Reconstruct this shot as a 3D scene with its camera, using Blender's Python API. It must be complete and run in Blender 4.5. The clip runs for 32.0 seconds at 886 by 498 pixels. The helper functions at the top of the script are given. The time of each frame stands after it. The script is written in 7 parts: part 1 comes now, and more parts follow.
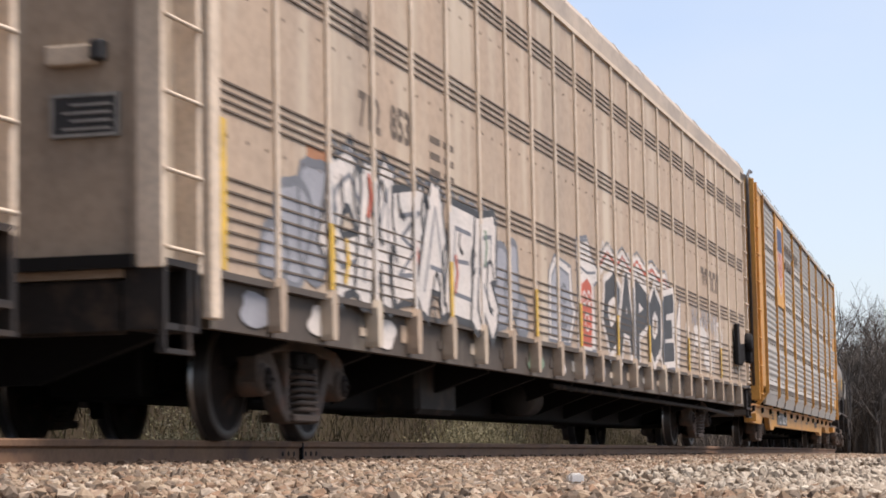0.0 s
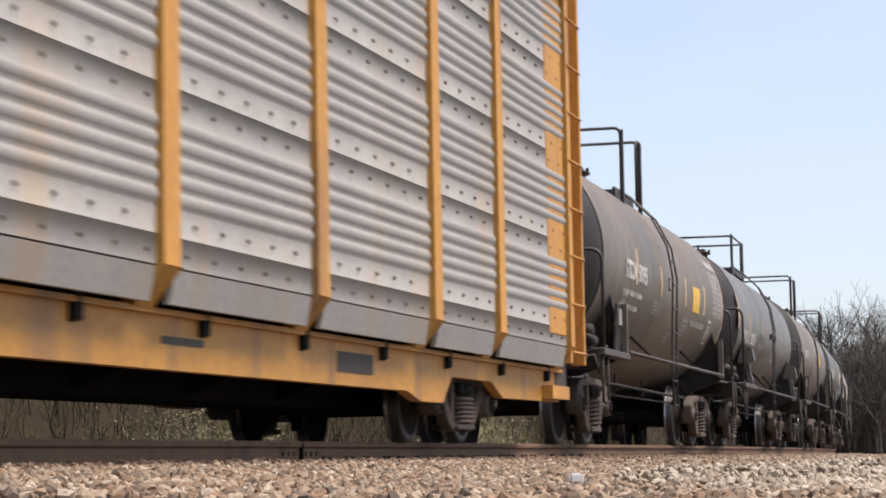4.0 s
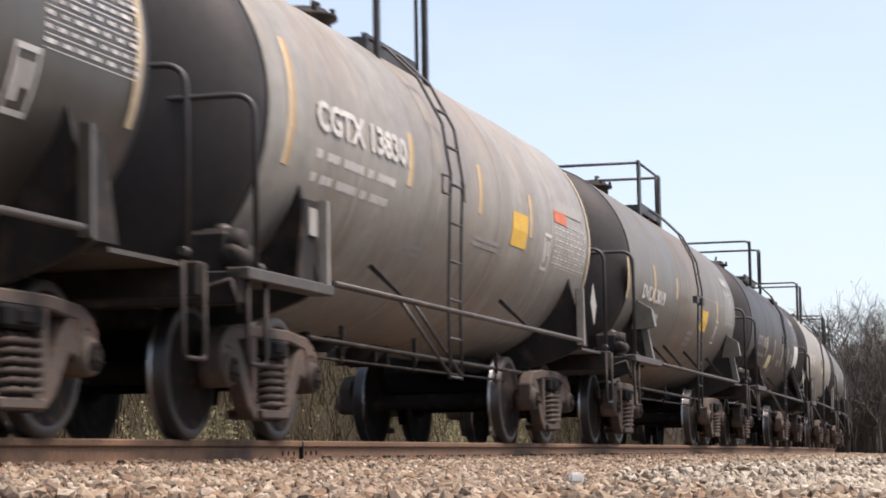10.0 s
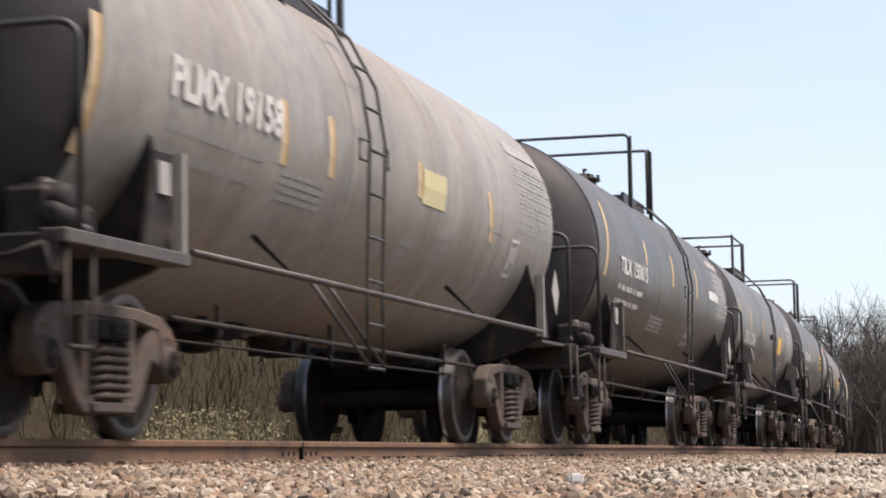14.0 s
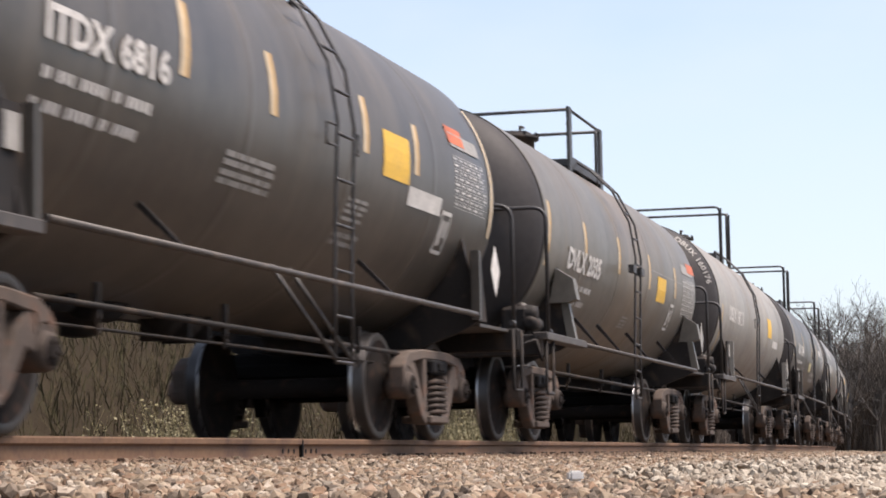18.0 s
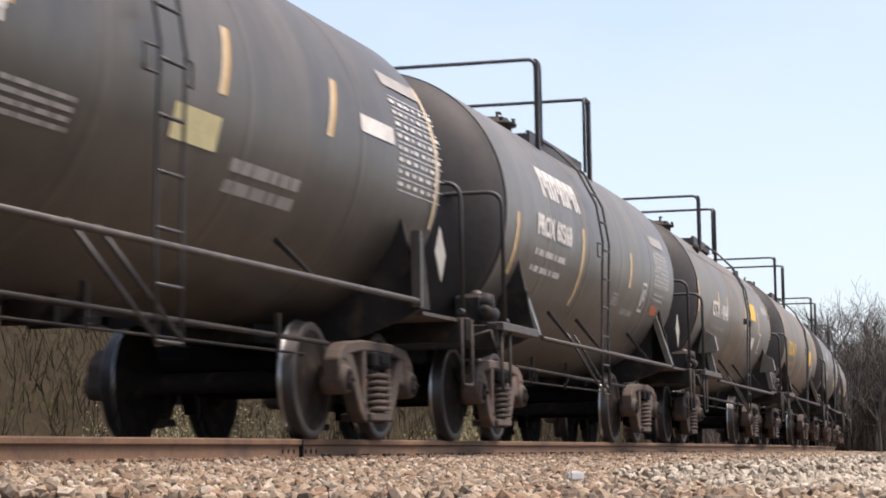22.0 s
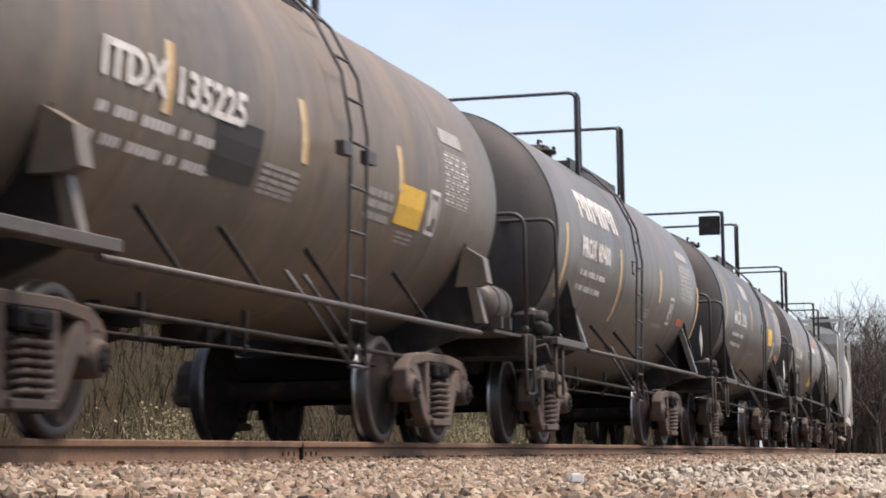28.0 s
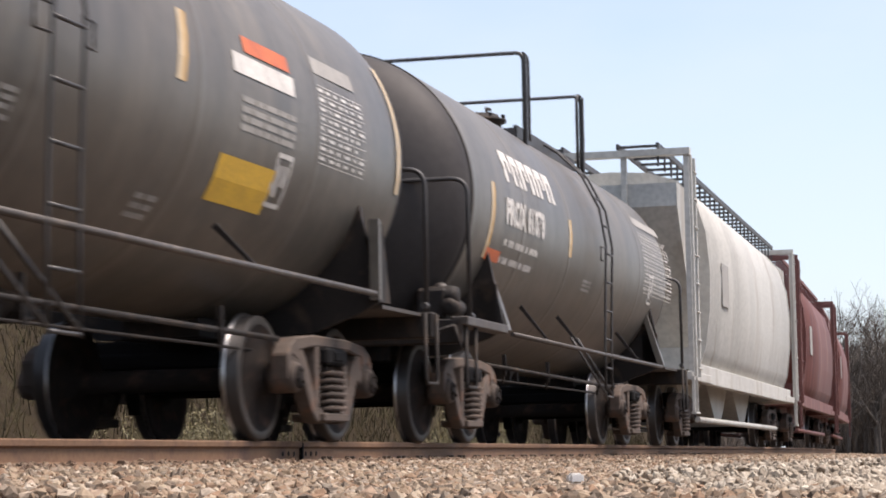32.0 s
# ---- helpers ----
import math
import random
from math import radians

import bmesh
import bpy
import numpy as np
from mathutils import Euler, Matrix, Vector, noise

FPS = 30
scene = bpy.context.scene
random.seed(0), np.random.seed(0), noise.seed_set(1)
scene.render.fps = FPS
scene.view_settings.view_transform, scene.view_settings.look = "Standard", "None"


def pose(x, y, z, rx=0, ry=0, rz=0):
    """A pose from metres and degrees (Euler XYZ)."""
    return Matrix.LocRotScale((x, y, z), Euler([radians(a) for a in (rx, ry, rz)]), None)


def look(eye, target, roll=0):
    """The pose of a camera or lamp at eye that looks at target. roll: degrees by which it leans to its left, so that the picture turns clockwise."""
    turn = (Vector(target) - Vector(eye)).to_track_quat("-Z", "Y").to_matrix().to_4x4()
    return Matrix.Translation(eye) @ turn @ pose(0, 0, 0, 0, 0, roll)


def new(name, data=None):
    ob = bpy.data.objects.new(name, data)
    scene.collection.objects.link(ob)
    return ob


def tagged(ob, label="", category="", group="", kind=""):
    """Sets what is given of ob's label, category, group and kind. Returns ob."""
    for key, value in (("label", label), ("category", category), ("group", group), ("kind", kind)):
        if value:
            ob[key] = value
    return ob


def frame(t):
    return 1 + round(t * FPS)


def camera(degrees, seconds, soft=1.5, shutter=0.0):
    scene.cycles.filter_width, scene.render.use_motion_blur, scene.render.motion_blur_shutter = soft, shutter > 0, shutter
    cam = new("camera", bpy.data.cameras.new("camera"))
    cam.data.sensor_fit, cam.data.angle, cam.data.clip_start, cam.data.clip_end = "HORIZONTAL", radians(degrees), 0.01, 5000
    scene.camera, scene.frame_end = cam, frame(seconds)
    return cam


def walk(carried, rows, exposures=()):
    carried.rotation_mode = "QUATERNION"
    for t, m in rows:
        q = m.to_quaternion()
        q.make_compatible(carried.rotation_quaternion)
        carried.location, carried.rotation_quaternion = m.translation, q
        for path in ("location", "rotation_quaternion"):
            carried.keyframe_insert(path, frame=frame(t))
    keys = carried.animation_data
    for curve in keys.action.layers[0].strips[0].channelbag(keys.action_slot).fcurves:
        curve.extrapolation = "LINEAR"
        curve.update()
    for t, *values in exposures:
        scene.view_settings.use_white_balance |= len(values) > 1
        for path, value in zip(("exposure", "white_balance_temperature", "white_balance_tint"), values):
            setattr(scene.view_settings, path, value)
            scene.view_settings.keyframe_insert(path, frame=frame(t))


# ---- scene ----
# ---------- camera: on a low stand beside the track, with slight dips ----------
CAM_YAW, CAM_PITCH, CAM_ROLL = 16.498, 5.4416, -1.0603
EYE = (0.0, -5.900, -0.1746)
SECONDS = 32.0
cam = camera(22.53, SECONDS, soft=1.8, shutter=0.28)


def cam_pose(dip):
    a, b = radians(CAM_YAW), radians(CAM_PITCH - dip)
    way = Vector((math.cos(a) * math.cos(b), math.sin(a) * math.cos(b), math.sin(b)))
    return look(EYE, Vector(EYE) + way * 10, CAM_ROLL)


walk(cam, [(t, cam_pose(d)) for t, d in (
    (0, 0), (3, 0), (6, 0), (7.5, 0), (8, .012), (9.5, .03), (10.5, 0), (12, 0), (14, 0), (16.5, 0), (17, .015), (17.5, .04), (18, .065),
    (18.5, .087), (19.2, .09), (20, .085), (20.5, .065), (22, .06), (22.6, .055), (23, .036), (23.5, 0), (26, 0), (29, 0), (32, 0))],
     exposures=[(0, .36, 6500, 17), (3.5, .36, 6500, 17), (5.5, .52, 6500, 17), (32, .52, 6500, 17)])

# ---------- light: hazy bright sky and a weak wide sun ----------
SUN_EL, SUN_AZ = 64.0, 172.0        # degrees; azimuth clockwise from +y
world = bpy.data.worlds.new("sky")
scene.world = world
world.use_nodes = True
wn, wl = world.node_tree.nodes, world.node_tree.links
sky = wn.new("ShaderNodeTexSky")
sky.sky_type = 'NISHITA'
sky.sun_disc = False
sky.sun_elevation, sky.sun_rotation = radians(SUN_EL), radians(SUN_AZ)
sky.air_density, sky.dust_density, sky.ozone_density = 1.0, 1.2, 2.2
haze = wn.new("ShaderNodeHueSaturation")
haze.inputs["Saturation"].default_value = .80
wl.new(sky.outputs[0], haze.inputs["Color"])
# thin high cloud: a pale veil with long soft streaks over the blue
where = wn.new("ShaderNodeTexCoord")
stretch = wn.new("ShaderNodeMapping")
stretch.inputs["Scale"].default_value, stretch.inputs["Rotation"].default_value = (1.0, 1.6, 4.2), (0, radians(14), 0)
wl.new(where.outputs["Generated"], stretch.inputs[0])
cloud = wn.new("ShaderNodeTexNoise")
cloud.inputs["Scale"].default_value, cloud.inputs["Detail"].default_value, cloud.inputs["Roughness"].default_value = 2.6, 5, .52
wl.new(stretch.outputs[0], cloud.inputs["Vector"])
cover = wn.new("ShaderNodeMapRange")
cover.inputs["From Min"].default_value, cover.inputs["From Max"].default_value = .34, .66
cover.inputs["To Min"].default_value, cover.inputs["To Max"].default_value = .12, .62
wl.new(cloud.outputs[0], cover.inputs[0])
veil = wn.new("ShaderNodeMix")
veil.data_type = 'RGBA'
veil.inputs[7].default_value = (3.75, 4.35, 4.85, 1)
wl.new(cover.outputs[0], veil.inputs[0])
wl.new(haze.outputs[0], veil.inputs[6])
wl.new(veil.outputs[2], wn["Background"].inputs[0])
wn["Background"].inputs[1].default_value = 0.150
sun_data = bpy.data.lights.new("sun", 'SUN')
sun_data.energy, sun_data.angle, sun_data.color = 5.0, radians(30), (1.0, .90, .78)
sun = new("sun", sun_data)
az, el = radians(SUN_AZ), radians(SUN_EL)
sun.matrix_world = look((0, 0, 30), Vector((0, 0, 30)) - Vector((math.sin(az) * math.cos(el), math.cos(az) * math.cos(el), math.sin(el))))

# ---------- the track: a wide left-hand curve ----------
KAPPA = 1.1317e-3                   # 1 / radius of the line that the near wheels' outer faces follow
RADIUS = 1 / KAPPA
HALF = 0.82                         # from that line to the middle of the track


def on_curve(s, y=0.0, z=0.0):
    """Place at s metres along the curve, y metres across it away from the camera."""
    a = KAPPA * s
    return Vector(((RADIUS - y) * math.sin(a), RADIUS - (RADIUS - y) * math.cos(a), z))


def curve_pose(s, y=0.0, z=0.0):
    return Matrix.Translation(on_curve(s, y, z)) @ Matrix.Rotation(KAPPA * s, 4, 'Z')


# ---------- node materials ----------
def mat(name, color, rough=.7, metal=0.0, var=.12, scale=3.0, fine=40.0, bump=.15, dist=.004, color2=None, stain=None, stain_amt=.0, streak=False, spec=.5, per=0.0):
    """Procedural surface: base colour with coarse and fine variation, an optional second colour in stains, relief."""
    m = bpy.data.materials.new(name)
    m.use_nodes = True
    n, l = m.node_tree.nodes, m.node_tree.links
    b = n["Principled BSDF"]
    tc = n.new("ShaderNodeTexCoord")
    mp = n.new("ShaderNodeMapping")
    l.new(tc.outputs["Object"], mp.inputs[0])
    if streak:
        mp.inputs["Scale"].default_value = (1, 1, .16)
    big = n.new("ShaderNodeTexNoise")
    big.inputs["Scale"].default_value, big.inputs["Detail"].default_value = scale, 6
    l.new(mp.outputs[0], big.inputs["Vector"])
    small = n.new("ShaderNodeTexNoise")
    small.inputs["Scale"].default_value, small.inputs["Detail"].default_value = fine, 4
    l.new(tc.outputs["Object"], small.inputs["Vector"])
    c2 = color2 or tuple(c * .55 for c in color)
    ramp = n.new("ShaderNodeValToRGB")
    ramp.color_ramp.elements[0].position, ramp.color_ramp.elements[1].position = .5 - .5 * min(1, var * 3), .5 + .25
    ramp.color_ramp.elements[0].color, ramp.color_ramp.elements[1].color = (*c2, 1), (*color, 1)
    l.new(big.outputs[0], ramp.inputs[0])
    mixf = n.new("ShaderNodeMix")
    mixf.data_type, mixf.blend_type = 'RGBA', 'MULTIPLY'
    mixf.inputs[0].default_value = .35
    l.new(ramp.outputs[0], mixf.inputs[6])
    fr = n.new("ShaderNodeValToRGB")
    fr.color_ramp.elements[0].position, fr.color_ramp.elements[1].position = .3, .62
    fr.color_ramp.elements[0].color, fr.color_ramp.elements[1].color = (.45, .45, .45, 1), (1, 1, 1, 1)
    l.new(small.outputs[0], fr.inputs[0])
    l.new(fr.outputs[0], mixf.inputs[7])
    out = mixf.outputs[2]
    if stain:
        sn = n.new("ShaderNodeTexNoise")
        sn.inputs["Scale"].default_value, sn.inputs["Detail"].default_value = scale * 1.7, 8
        l.new(mp.outputs[0], sn.inputs["Vector"])
        sr = n.new("ShaderNodeValToRGB")
        sr.color_ramp.elements[0].position, sr.color_ramp.elements[1].position = .62 - stain_amt * .3, .78 - stain_amt * .2
        l.new(sn.outputs[0], sr.inputs[0])
        ms = n.new("ShaderNodeMix")
        ms.data_type = 'RGBA'
        l.new(sr.outputs[0], ms.inputs[0])
        l.new(out, ms.inputs[6])
        ms.inputs[7].default_value = (*stain, 1)
        out = ms.outputs[2]
    if per:
        oi = n.new("ShaderNodeObjectInfo")
        hv = n.new("ShaderNodeHueSaturation")
        mr = n.new("ShaderNodeMapRange")
        mr.inputs["To Min"].default_value, mr.inputs["To Max"].default_value = 1 - per, 1 + per
        l.new(oi.outputs["Random"], mr.inputs[0])
        l.new(mr.outputs[0], hv.inputs["Value"])
        l.new(out, hv.inputs["Color"])
        out = hv.outputs[0]
    l.new(out, b.inputs["Base Color"])
    rr = n.new("ShaderNodeMapRange")
    rr.inputs["To Min"].default_value, rr.inputs["To Max"].default_value = max(.05, rough - .12), min(1, rough + .12)
    l.new(big.outputs[0], rr.inputs[0])
    l.new(rr.outputs[0], b.inputs["Roughness"])
    b.inputs["Metallic"].default_value = metal
    b.inputs["Specular IOR Level"].default_value = spec
    if bump:
        bp = n.new("ShaderNodeBump")
        bp.inputs["Strength"].default_value, bp.inputs["Distance"].default_value = bump, dist
        l.new(small.outputs[0], bp.inputs["Height"])
        l.new(bp.outputs[0], b.inputs["Normal"])
    return m


M = {}
def spilled(m, colour, amount, width=1.1):
    """Old product spill that ran down from the manway: a ragged band round the middle of the shell."""
    n, l = m.node_tree.nodes, m.node_tree.links
    b = n["Principled BSDF"]
    base = b.inputs["Base Color"].links[0].from_socket
    tc = n.new("ShaderNodeTexCoord")
    sx = n.new("ShaderNodeSeparateXYZ")
    l.new(tc.outputs["Object"], sx.inputs[0])
    ab = n.new("ShaderNodeMath")
    ab.operation = 'ABSOLUTE'
    l.new(sx.outputs[0], ab.inputs[0])
    mp = n.new("ShaderNodeMapping")
    mp.inputs["Scale"].default_value = (2.2, .5, .22)
    l.new(tc.outputs["Object"], mp.inputs[0])
    nz = n.new("ShaderNodeTexNoise")
    nz.inputs["Scale"].default_value, nz.inputs["Detail"].default_value = 1.6, 6
    l.new(mp.outputs[0], nz.inputs["Vector"])
    wob = n.new("ShaderNodeMath")
    wob.operation = 'MULTIPLY_ADD'
    wob.inputs[1].default_value, wob.inputs[2].default_value = 2.6, -1.3
    l.new(nz.outputs[0], wob.inputs[0])
    add = n.new("ShaderNodeMath")
    l.new(ab.outputs[0], add.inputs[0])
    l.new(wob.outputs[0], add.inputs[1])
    mr = n.new("ShaderNodeMapRange")
    mr.inputs["From Min"].default_value, mr.inputs["From Max"].default_value = width * .45, width * 1.5
    mr.inputs["To Min"].default_value, mr.inputs["To Max"].default_value = amount, 0
    l.new(add.outputs[0], mr.inputs[0])
    mx = n.new("ShaderNodeMix")
    mx.data_type = 'RGBA'
    l.new(mr.outputs[0], mx.inputs[0])
    l.new(base, mx.inputs[6])
    mx.inputs[7].default_value = (*colour, 1)
    # fine run marks down the side, and rubbed patches
    mq = n.new("ShaderNodeMapping")
    mq.inputs["Scale"].default_value = (2.6, 1.2, .6)
    l.new(tc.outputs["Object"], mq.inputs[0])
    runs = n.new("ShaderNodeTexNoise")
    runs.inputs["Scale"].default_value, runs.inputs["Detail"].default_value, runs.inputs["Roughness"].default_value = 1.5, 7, .65
    l.new(mq.outputs[0], runs.inputs["Vector"])
    span = n.new("ShaderNodeMapRange")
    span.inputs["From Min"].default_value, span.inputs["From Max"].default_value = .32, .68
    span.inputs["To Min"].default_value, span.inputs["To Max"].default_value = .80, 1.16
    l.new(runs.outputs[0], span.inputs[0])
    worn = n.new("ShaderNodeMix")
    worn.data_type, worn.blend_type = 'RGBA', 'MULTIPLY'
    worn.inputs[0].default_value = 1
    l.new(mx.outputs[2], worn.inputs[6])
    l.new(span.outputs[0], worn.inputs[7])
    l.new(worn.outputs[2], b.inputs["Base Color"])
    return m


M["tank_black"] = spilled(mat("tank_black", (.082, .070, .056), .40, var=.2, scale=.7, fine=9, bump=.05, color2=(.060, .052, .043), stain=(.105, .087, .067), stain_amt=.35, streak=True), (.095, .080, .062), .5)
M["tank_slate"] = spilled(mat("tank_slate", (0.130, 0.117, 0.098), .40, var=.2, scale=.7, fine=9, bump=.05, color2=(0.097, 0.087, 0.074), stain=(0.154, 0.132, 0.105), stain_amt=.3, streak=True), (0.094, 0.077, 0.059), .4)
M["tank_pale"] = spilled(mat("tank_pale", (.300, .275, .235), .46, var=.2, scale=.7, fine=9, bump=.05, color2=(.225, .205, .175), stain=(.23, .18, .13), stain_amt=.3, streak=True), (.21, .165, .12), .35)
M["tank_grey"] = spilled(mat("tank_grey", (0.162, 0.144, 0.117), .44, var=.25, scale=.7, fine=9, bump=.05, color2=(0.110, 0.100, 0.084), stain=(0.119, 0.090, 0.061), stain_amt=.35, streak=True), (0.171, 0.123, 0.078), .55)
M["tank_brown"] = spilled(mat("tank_brown", (.150, .120, .088), .46, var=.2, scale=.7, fine=9, bump=.05, color2=(.108, .090, .069), stain=(.175, .125, .080), stain_amt=.35, streak=True), (.185, .142, .098), .5)
M["tank_dark"] = spilled(mat("tank_dark", (.034, .028, .023), .50, var=.2, scale=.8, fine=9, bump=.05, color2=(.023, .020, .018), stain=(.052, .040, .031), stain_amt=.3, streak=True), (.058, .048, .038), .5)
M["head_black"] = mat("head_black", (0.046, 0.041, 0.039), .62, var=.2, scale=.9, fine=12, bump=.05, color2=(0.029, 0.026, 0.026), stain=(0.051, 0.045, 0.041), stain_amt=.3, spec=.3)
M["frame_black"] = mat("frame_black", (.022, .018, .016), .7, var=.25, scale=3, fine=30, stain=(.058, .040, .028), stain_amt=.3, spec=.3)
M["rail_pipe"] = mat("rail_pipe", (.066, .055, .047), .55, var=.3, scale=5, fine=40, color2=(.040, .032, .027), stain=(.11, .085, .065), stain_amt=.25)
M["handrail"] = mat("handrail", (.050, .046, .044), .5, var=.25, scale=5, fine=40)
M["truck_rust"] = mat("truck_rust", (.108, .084, .069), .85, var=.35, scale=4, fine=30, bump=.4, dist=.006, color2=(.054, .042, .035), stain=(.125, .074, .052), stain_amt=.28, per=.35, spec=.3)
M["wheel_face"] = mat("wheel_face", (.023, .018, .0155), .92, var=.3, scale=5, fine=30, bump=.2, color2=(.015, .013, .012), stain=(.050, .031, .023), stain_amt=.3, spec=.15)
M["wheel_rim"] = mat("wheel_rim", (0.065, 0.056, 0.048), .55, metal=.3, var=.3, scale=5, fine=30, bump=.1, color2=(0.037, 0.031, 0.027))
# tread steel, coloured dark like the underside it reflects
M["tread_dark_reflection"] = mat("tread_dark_reflection", (.055, .05, .048), .42, metal=.6, var=.2, scale=6, fine=40, bump=.05)
M["wheel_tread"] = mat("wheel_tread", (.42, .41, .40), .3, metal=1.0, var=.15, scale=9, fine=60, bump=.05)
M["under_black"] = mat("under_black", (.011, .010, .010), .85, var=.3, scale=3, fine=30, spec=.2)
M["rail_rust"] = mat("rail_rust", (0.207, 0.122, 0.071), .8, var=.3, scale=2.2, fine=30, bump=.25, color2=(0.129, 0.076, 0.051), stain=(0.095, 0.058, 0.045), stain_amt=.3, spec=.3)
M["rail_head"] = mat("rail_head", (.48, .45, .42), .3, metal=.9, var=.2, scale=2, fine=60, bump=.04)
M["ballast"] = mat("ballast", (.13, .092, .065), .92, var=.3, scale=9, fine=70, bump=.6, dist=.02, color2=(.12, .080, .056), stain=(.27, .20, .15), stain_amt=.3)
M["dead_grass"] = mat("dead_grass", (.038, .0285, .018), .95, var=.3, scale=1.4, fine=20, bump=.8, dist=.05, color2=(.026, .020, .013), stain=(.036, .031, .017), stain_amt=.35, spec=.05)
M["white_paint"] = mat("white_paint", (.70, .67, .62), .6, var=.25, scale=6, fine=40, bump=.05, color2=(.42, .40, .37))
M["chalk_white"] = mat("chalk_white", (.80, .78, .74), .7, var=.1, scale=20, fine=80, bump=.1, color2=(.70, .68, .64))
M["faded_paint"] = mat("faded_paint", (.36, .34, .31), .6, var=.35, scale=8, fine=50, bump=.05, color2=(.20, .19, .17))
M["pale_stripe"] = mat("pale_stripe", (.60, .49, .34), .5, var=.2, scale=6, fine=40, bump=.03, color2=(.44, .33, .19))
M["pale_label"] = mat("pale_label", (.62, .55, .30), .55, var=.2, scale=5, fine=40, bump=.03, color2=(.46, .40, .20))
M["yellow_stripe"] = mat("yellow_stripe", (.50, .30, .10), .55, var=.25, scale=6, fine=40, bump=.05, color2=(.42, .27, .10))
M["yellow_label"] = mat("yellow_label", (.78, .48, .05), .55, var=.15, scale=5, fine=40, bump=.03, color2=(.62, .36, .04))
M["orange_label"] = mat("orange_label", (.70, .17, .06), .55, var=.15, scale=5, fine=40, bump=.03)
M["red_faded"] = mat("red_faded", (.30, .06, .045), .6, var=.3, scale=6, fine=40, bump=.03)


# ---------- mesh helpers ----------
def box(bm, x0, x1, y0, y1, z0, z1, bevel=0.0):
    if x0 > x1: x0, x1 = x1, x0
    if y0 > y1: y0, y1 = y1, y0
    if z0 > z1: z0, z1 = z1, z0
    v = [bm.verts.new(p) for p in ((x0, y0, z0), (x1, y0, z0), (x1, y1, z0), (x0, y1, z0), (x0, y0, z1), (x1, y0, z1), (x1, y1, z1), (x0, y1, z1))]
    f = [bm.faces.new([v[i] for i in q]) for q in ((0, 3, 2, 1), (4, 5, 6, 7), (0, 1, 5, 4), (1, 2, 6, 5), (2, 3, 7, 6), (3, 0, 4, 7))]
    if bevel:
        es = list({e for g in f for e in g.edges})
        bmesh.ops.bevel(bm, geom=es, offset=bevel, segments=1, affect='EDGES')
    return bm


def prism(bm, outline, y0, y1):
    """Extrudes a polygon of (x, z) from y0 to y1."""
    a = [bm.verts.new((x, y0, z)) for x, z in outline]
    b = [bm.verts.new((x, y1, z)) for x, z in outline]
    n = len(a)
    fs = [bm.faces.new(a), bm.faces.new(b[::-1])]
    for i in range(n):
        fs.append(bm.faces.new((a[i], b[i], b[(i + 1) % n], a[(i + 1) % n])))
    bmesh.ops.recalc_face_normals(bm, faces=fs)
    return bm


def tube(bm, pts, r, n=8, caps=True):
    """Round bar along points."""
    pts = [Vector(p) for p in pts]
    rings = []
    up0 = None
    for i, p in enumerate(pts):
        d = ((pts[min(i + 1, len(pts) - 1)] - p).normalized() + (p - pts[max(i - 1, 0)]).normalized()).normalized()
        if up0 is None or abs(up0.dot(d)) > .98:
            up0 = Vector((0, 0, 1)) if abs(d.z) < .9 else Vector((1, 0, 0))
        a = d.cross(up0).normalized()
        c = a.cross(d).normalized()
        up0 = c
        rings.append([bm.verts.new(p + (a * math.cos(6.2832 * k / n) + c * math.sin(6.2832 * k / n)) * r) for k in range(n)])
    for i in range(len(rings) - 1):
        for k in range(n):
            f = bm.faces.new((rings[i][k], rings[i][(k + 1) % n], rings[i + 1][(k + 1) % n], rings[i + 1][k]))
            f.smooth = True
    if caps:
        bm.faces.new(rings[0][::-1])
        bm.faces.new(rings[-1])
    return bm


def bend(a, b, c, r, k=5):
    """Points that round the corner b between a and c."""
    a, b, c = Vector(a), Vector(b), Vector(c)
    p, q = b + (a - b).normalized() * r, b + (c - b).normalized() * r
    return [(p * (1 - t) + b * t) * (1 - t) + (b * (1 - t) + q * t) * t for t in [i / k for i in range(k + 1)]]


def lathe(bm, prof, n=32, axis='Y', c=(0, 0, 0), smooth=True, mats=None):
    """Turns a profile of (along, radius) about an axis through c."""
    rings = []
    for u, r in prof:
        ring = []
        for k in range(n):
            ca, sa = math.cos(6.2832 * k / n) * r, math.sin(6.2832 * k / n) * r
            p = {'Y': (ca, u, sa), 'X': (u, ca, sa), 'Z': (ca, sa, u)}[axis]
            ring.append(bm.verts.new((p[0] + c[0], p[1] + c[1], p[2] + c[2])))
        rings.append(ring)
    fs = []
    for i in range(len(rings) - 1):
        for k in range(n):
            f = bm.faces.new((rings[i][k], rings[i][(k + 1) % n], rings[i + 1][(k + 1) % n], rings[i + 1][k]))
            f.smooth = smooth
            if mats:
                f.material_index = mats[i]
            fs.append(f)
    fs.append(bm.faces.new(rings[0][::-1]))
    fs.append(bm.faces.new(rings[-1]))
    bmesh.ops.recalc_face_normals(bm, faces=fs)
    return bm


def mesh_of(name, bm, *mats):
    me = bpy.data.meshes.new(name)
    bm.to_mesh(me)
    bm.free()
    for m in mats:
        me.materials.append(M[m] if isinstance(m, str) else m)
    return me


def part(name, bm, material, parent, label="", at=None):
    """Links a bmesh or a mesh as one mesh object under a thing or a part."""
    me = bm if isinstance(bm, bpy.types.Mesh) else mesh_of(name, bm, *(material if isinstance(material, tuple) else (material,)))
    ob = new(name, me)
    ob.parent = parent
    if at is not None:
        ob.matrix_basis = at
    if label:
        ob["label"] = label
    return ob


B = bmesh.new


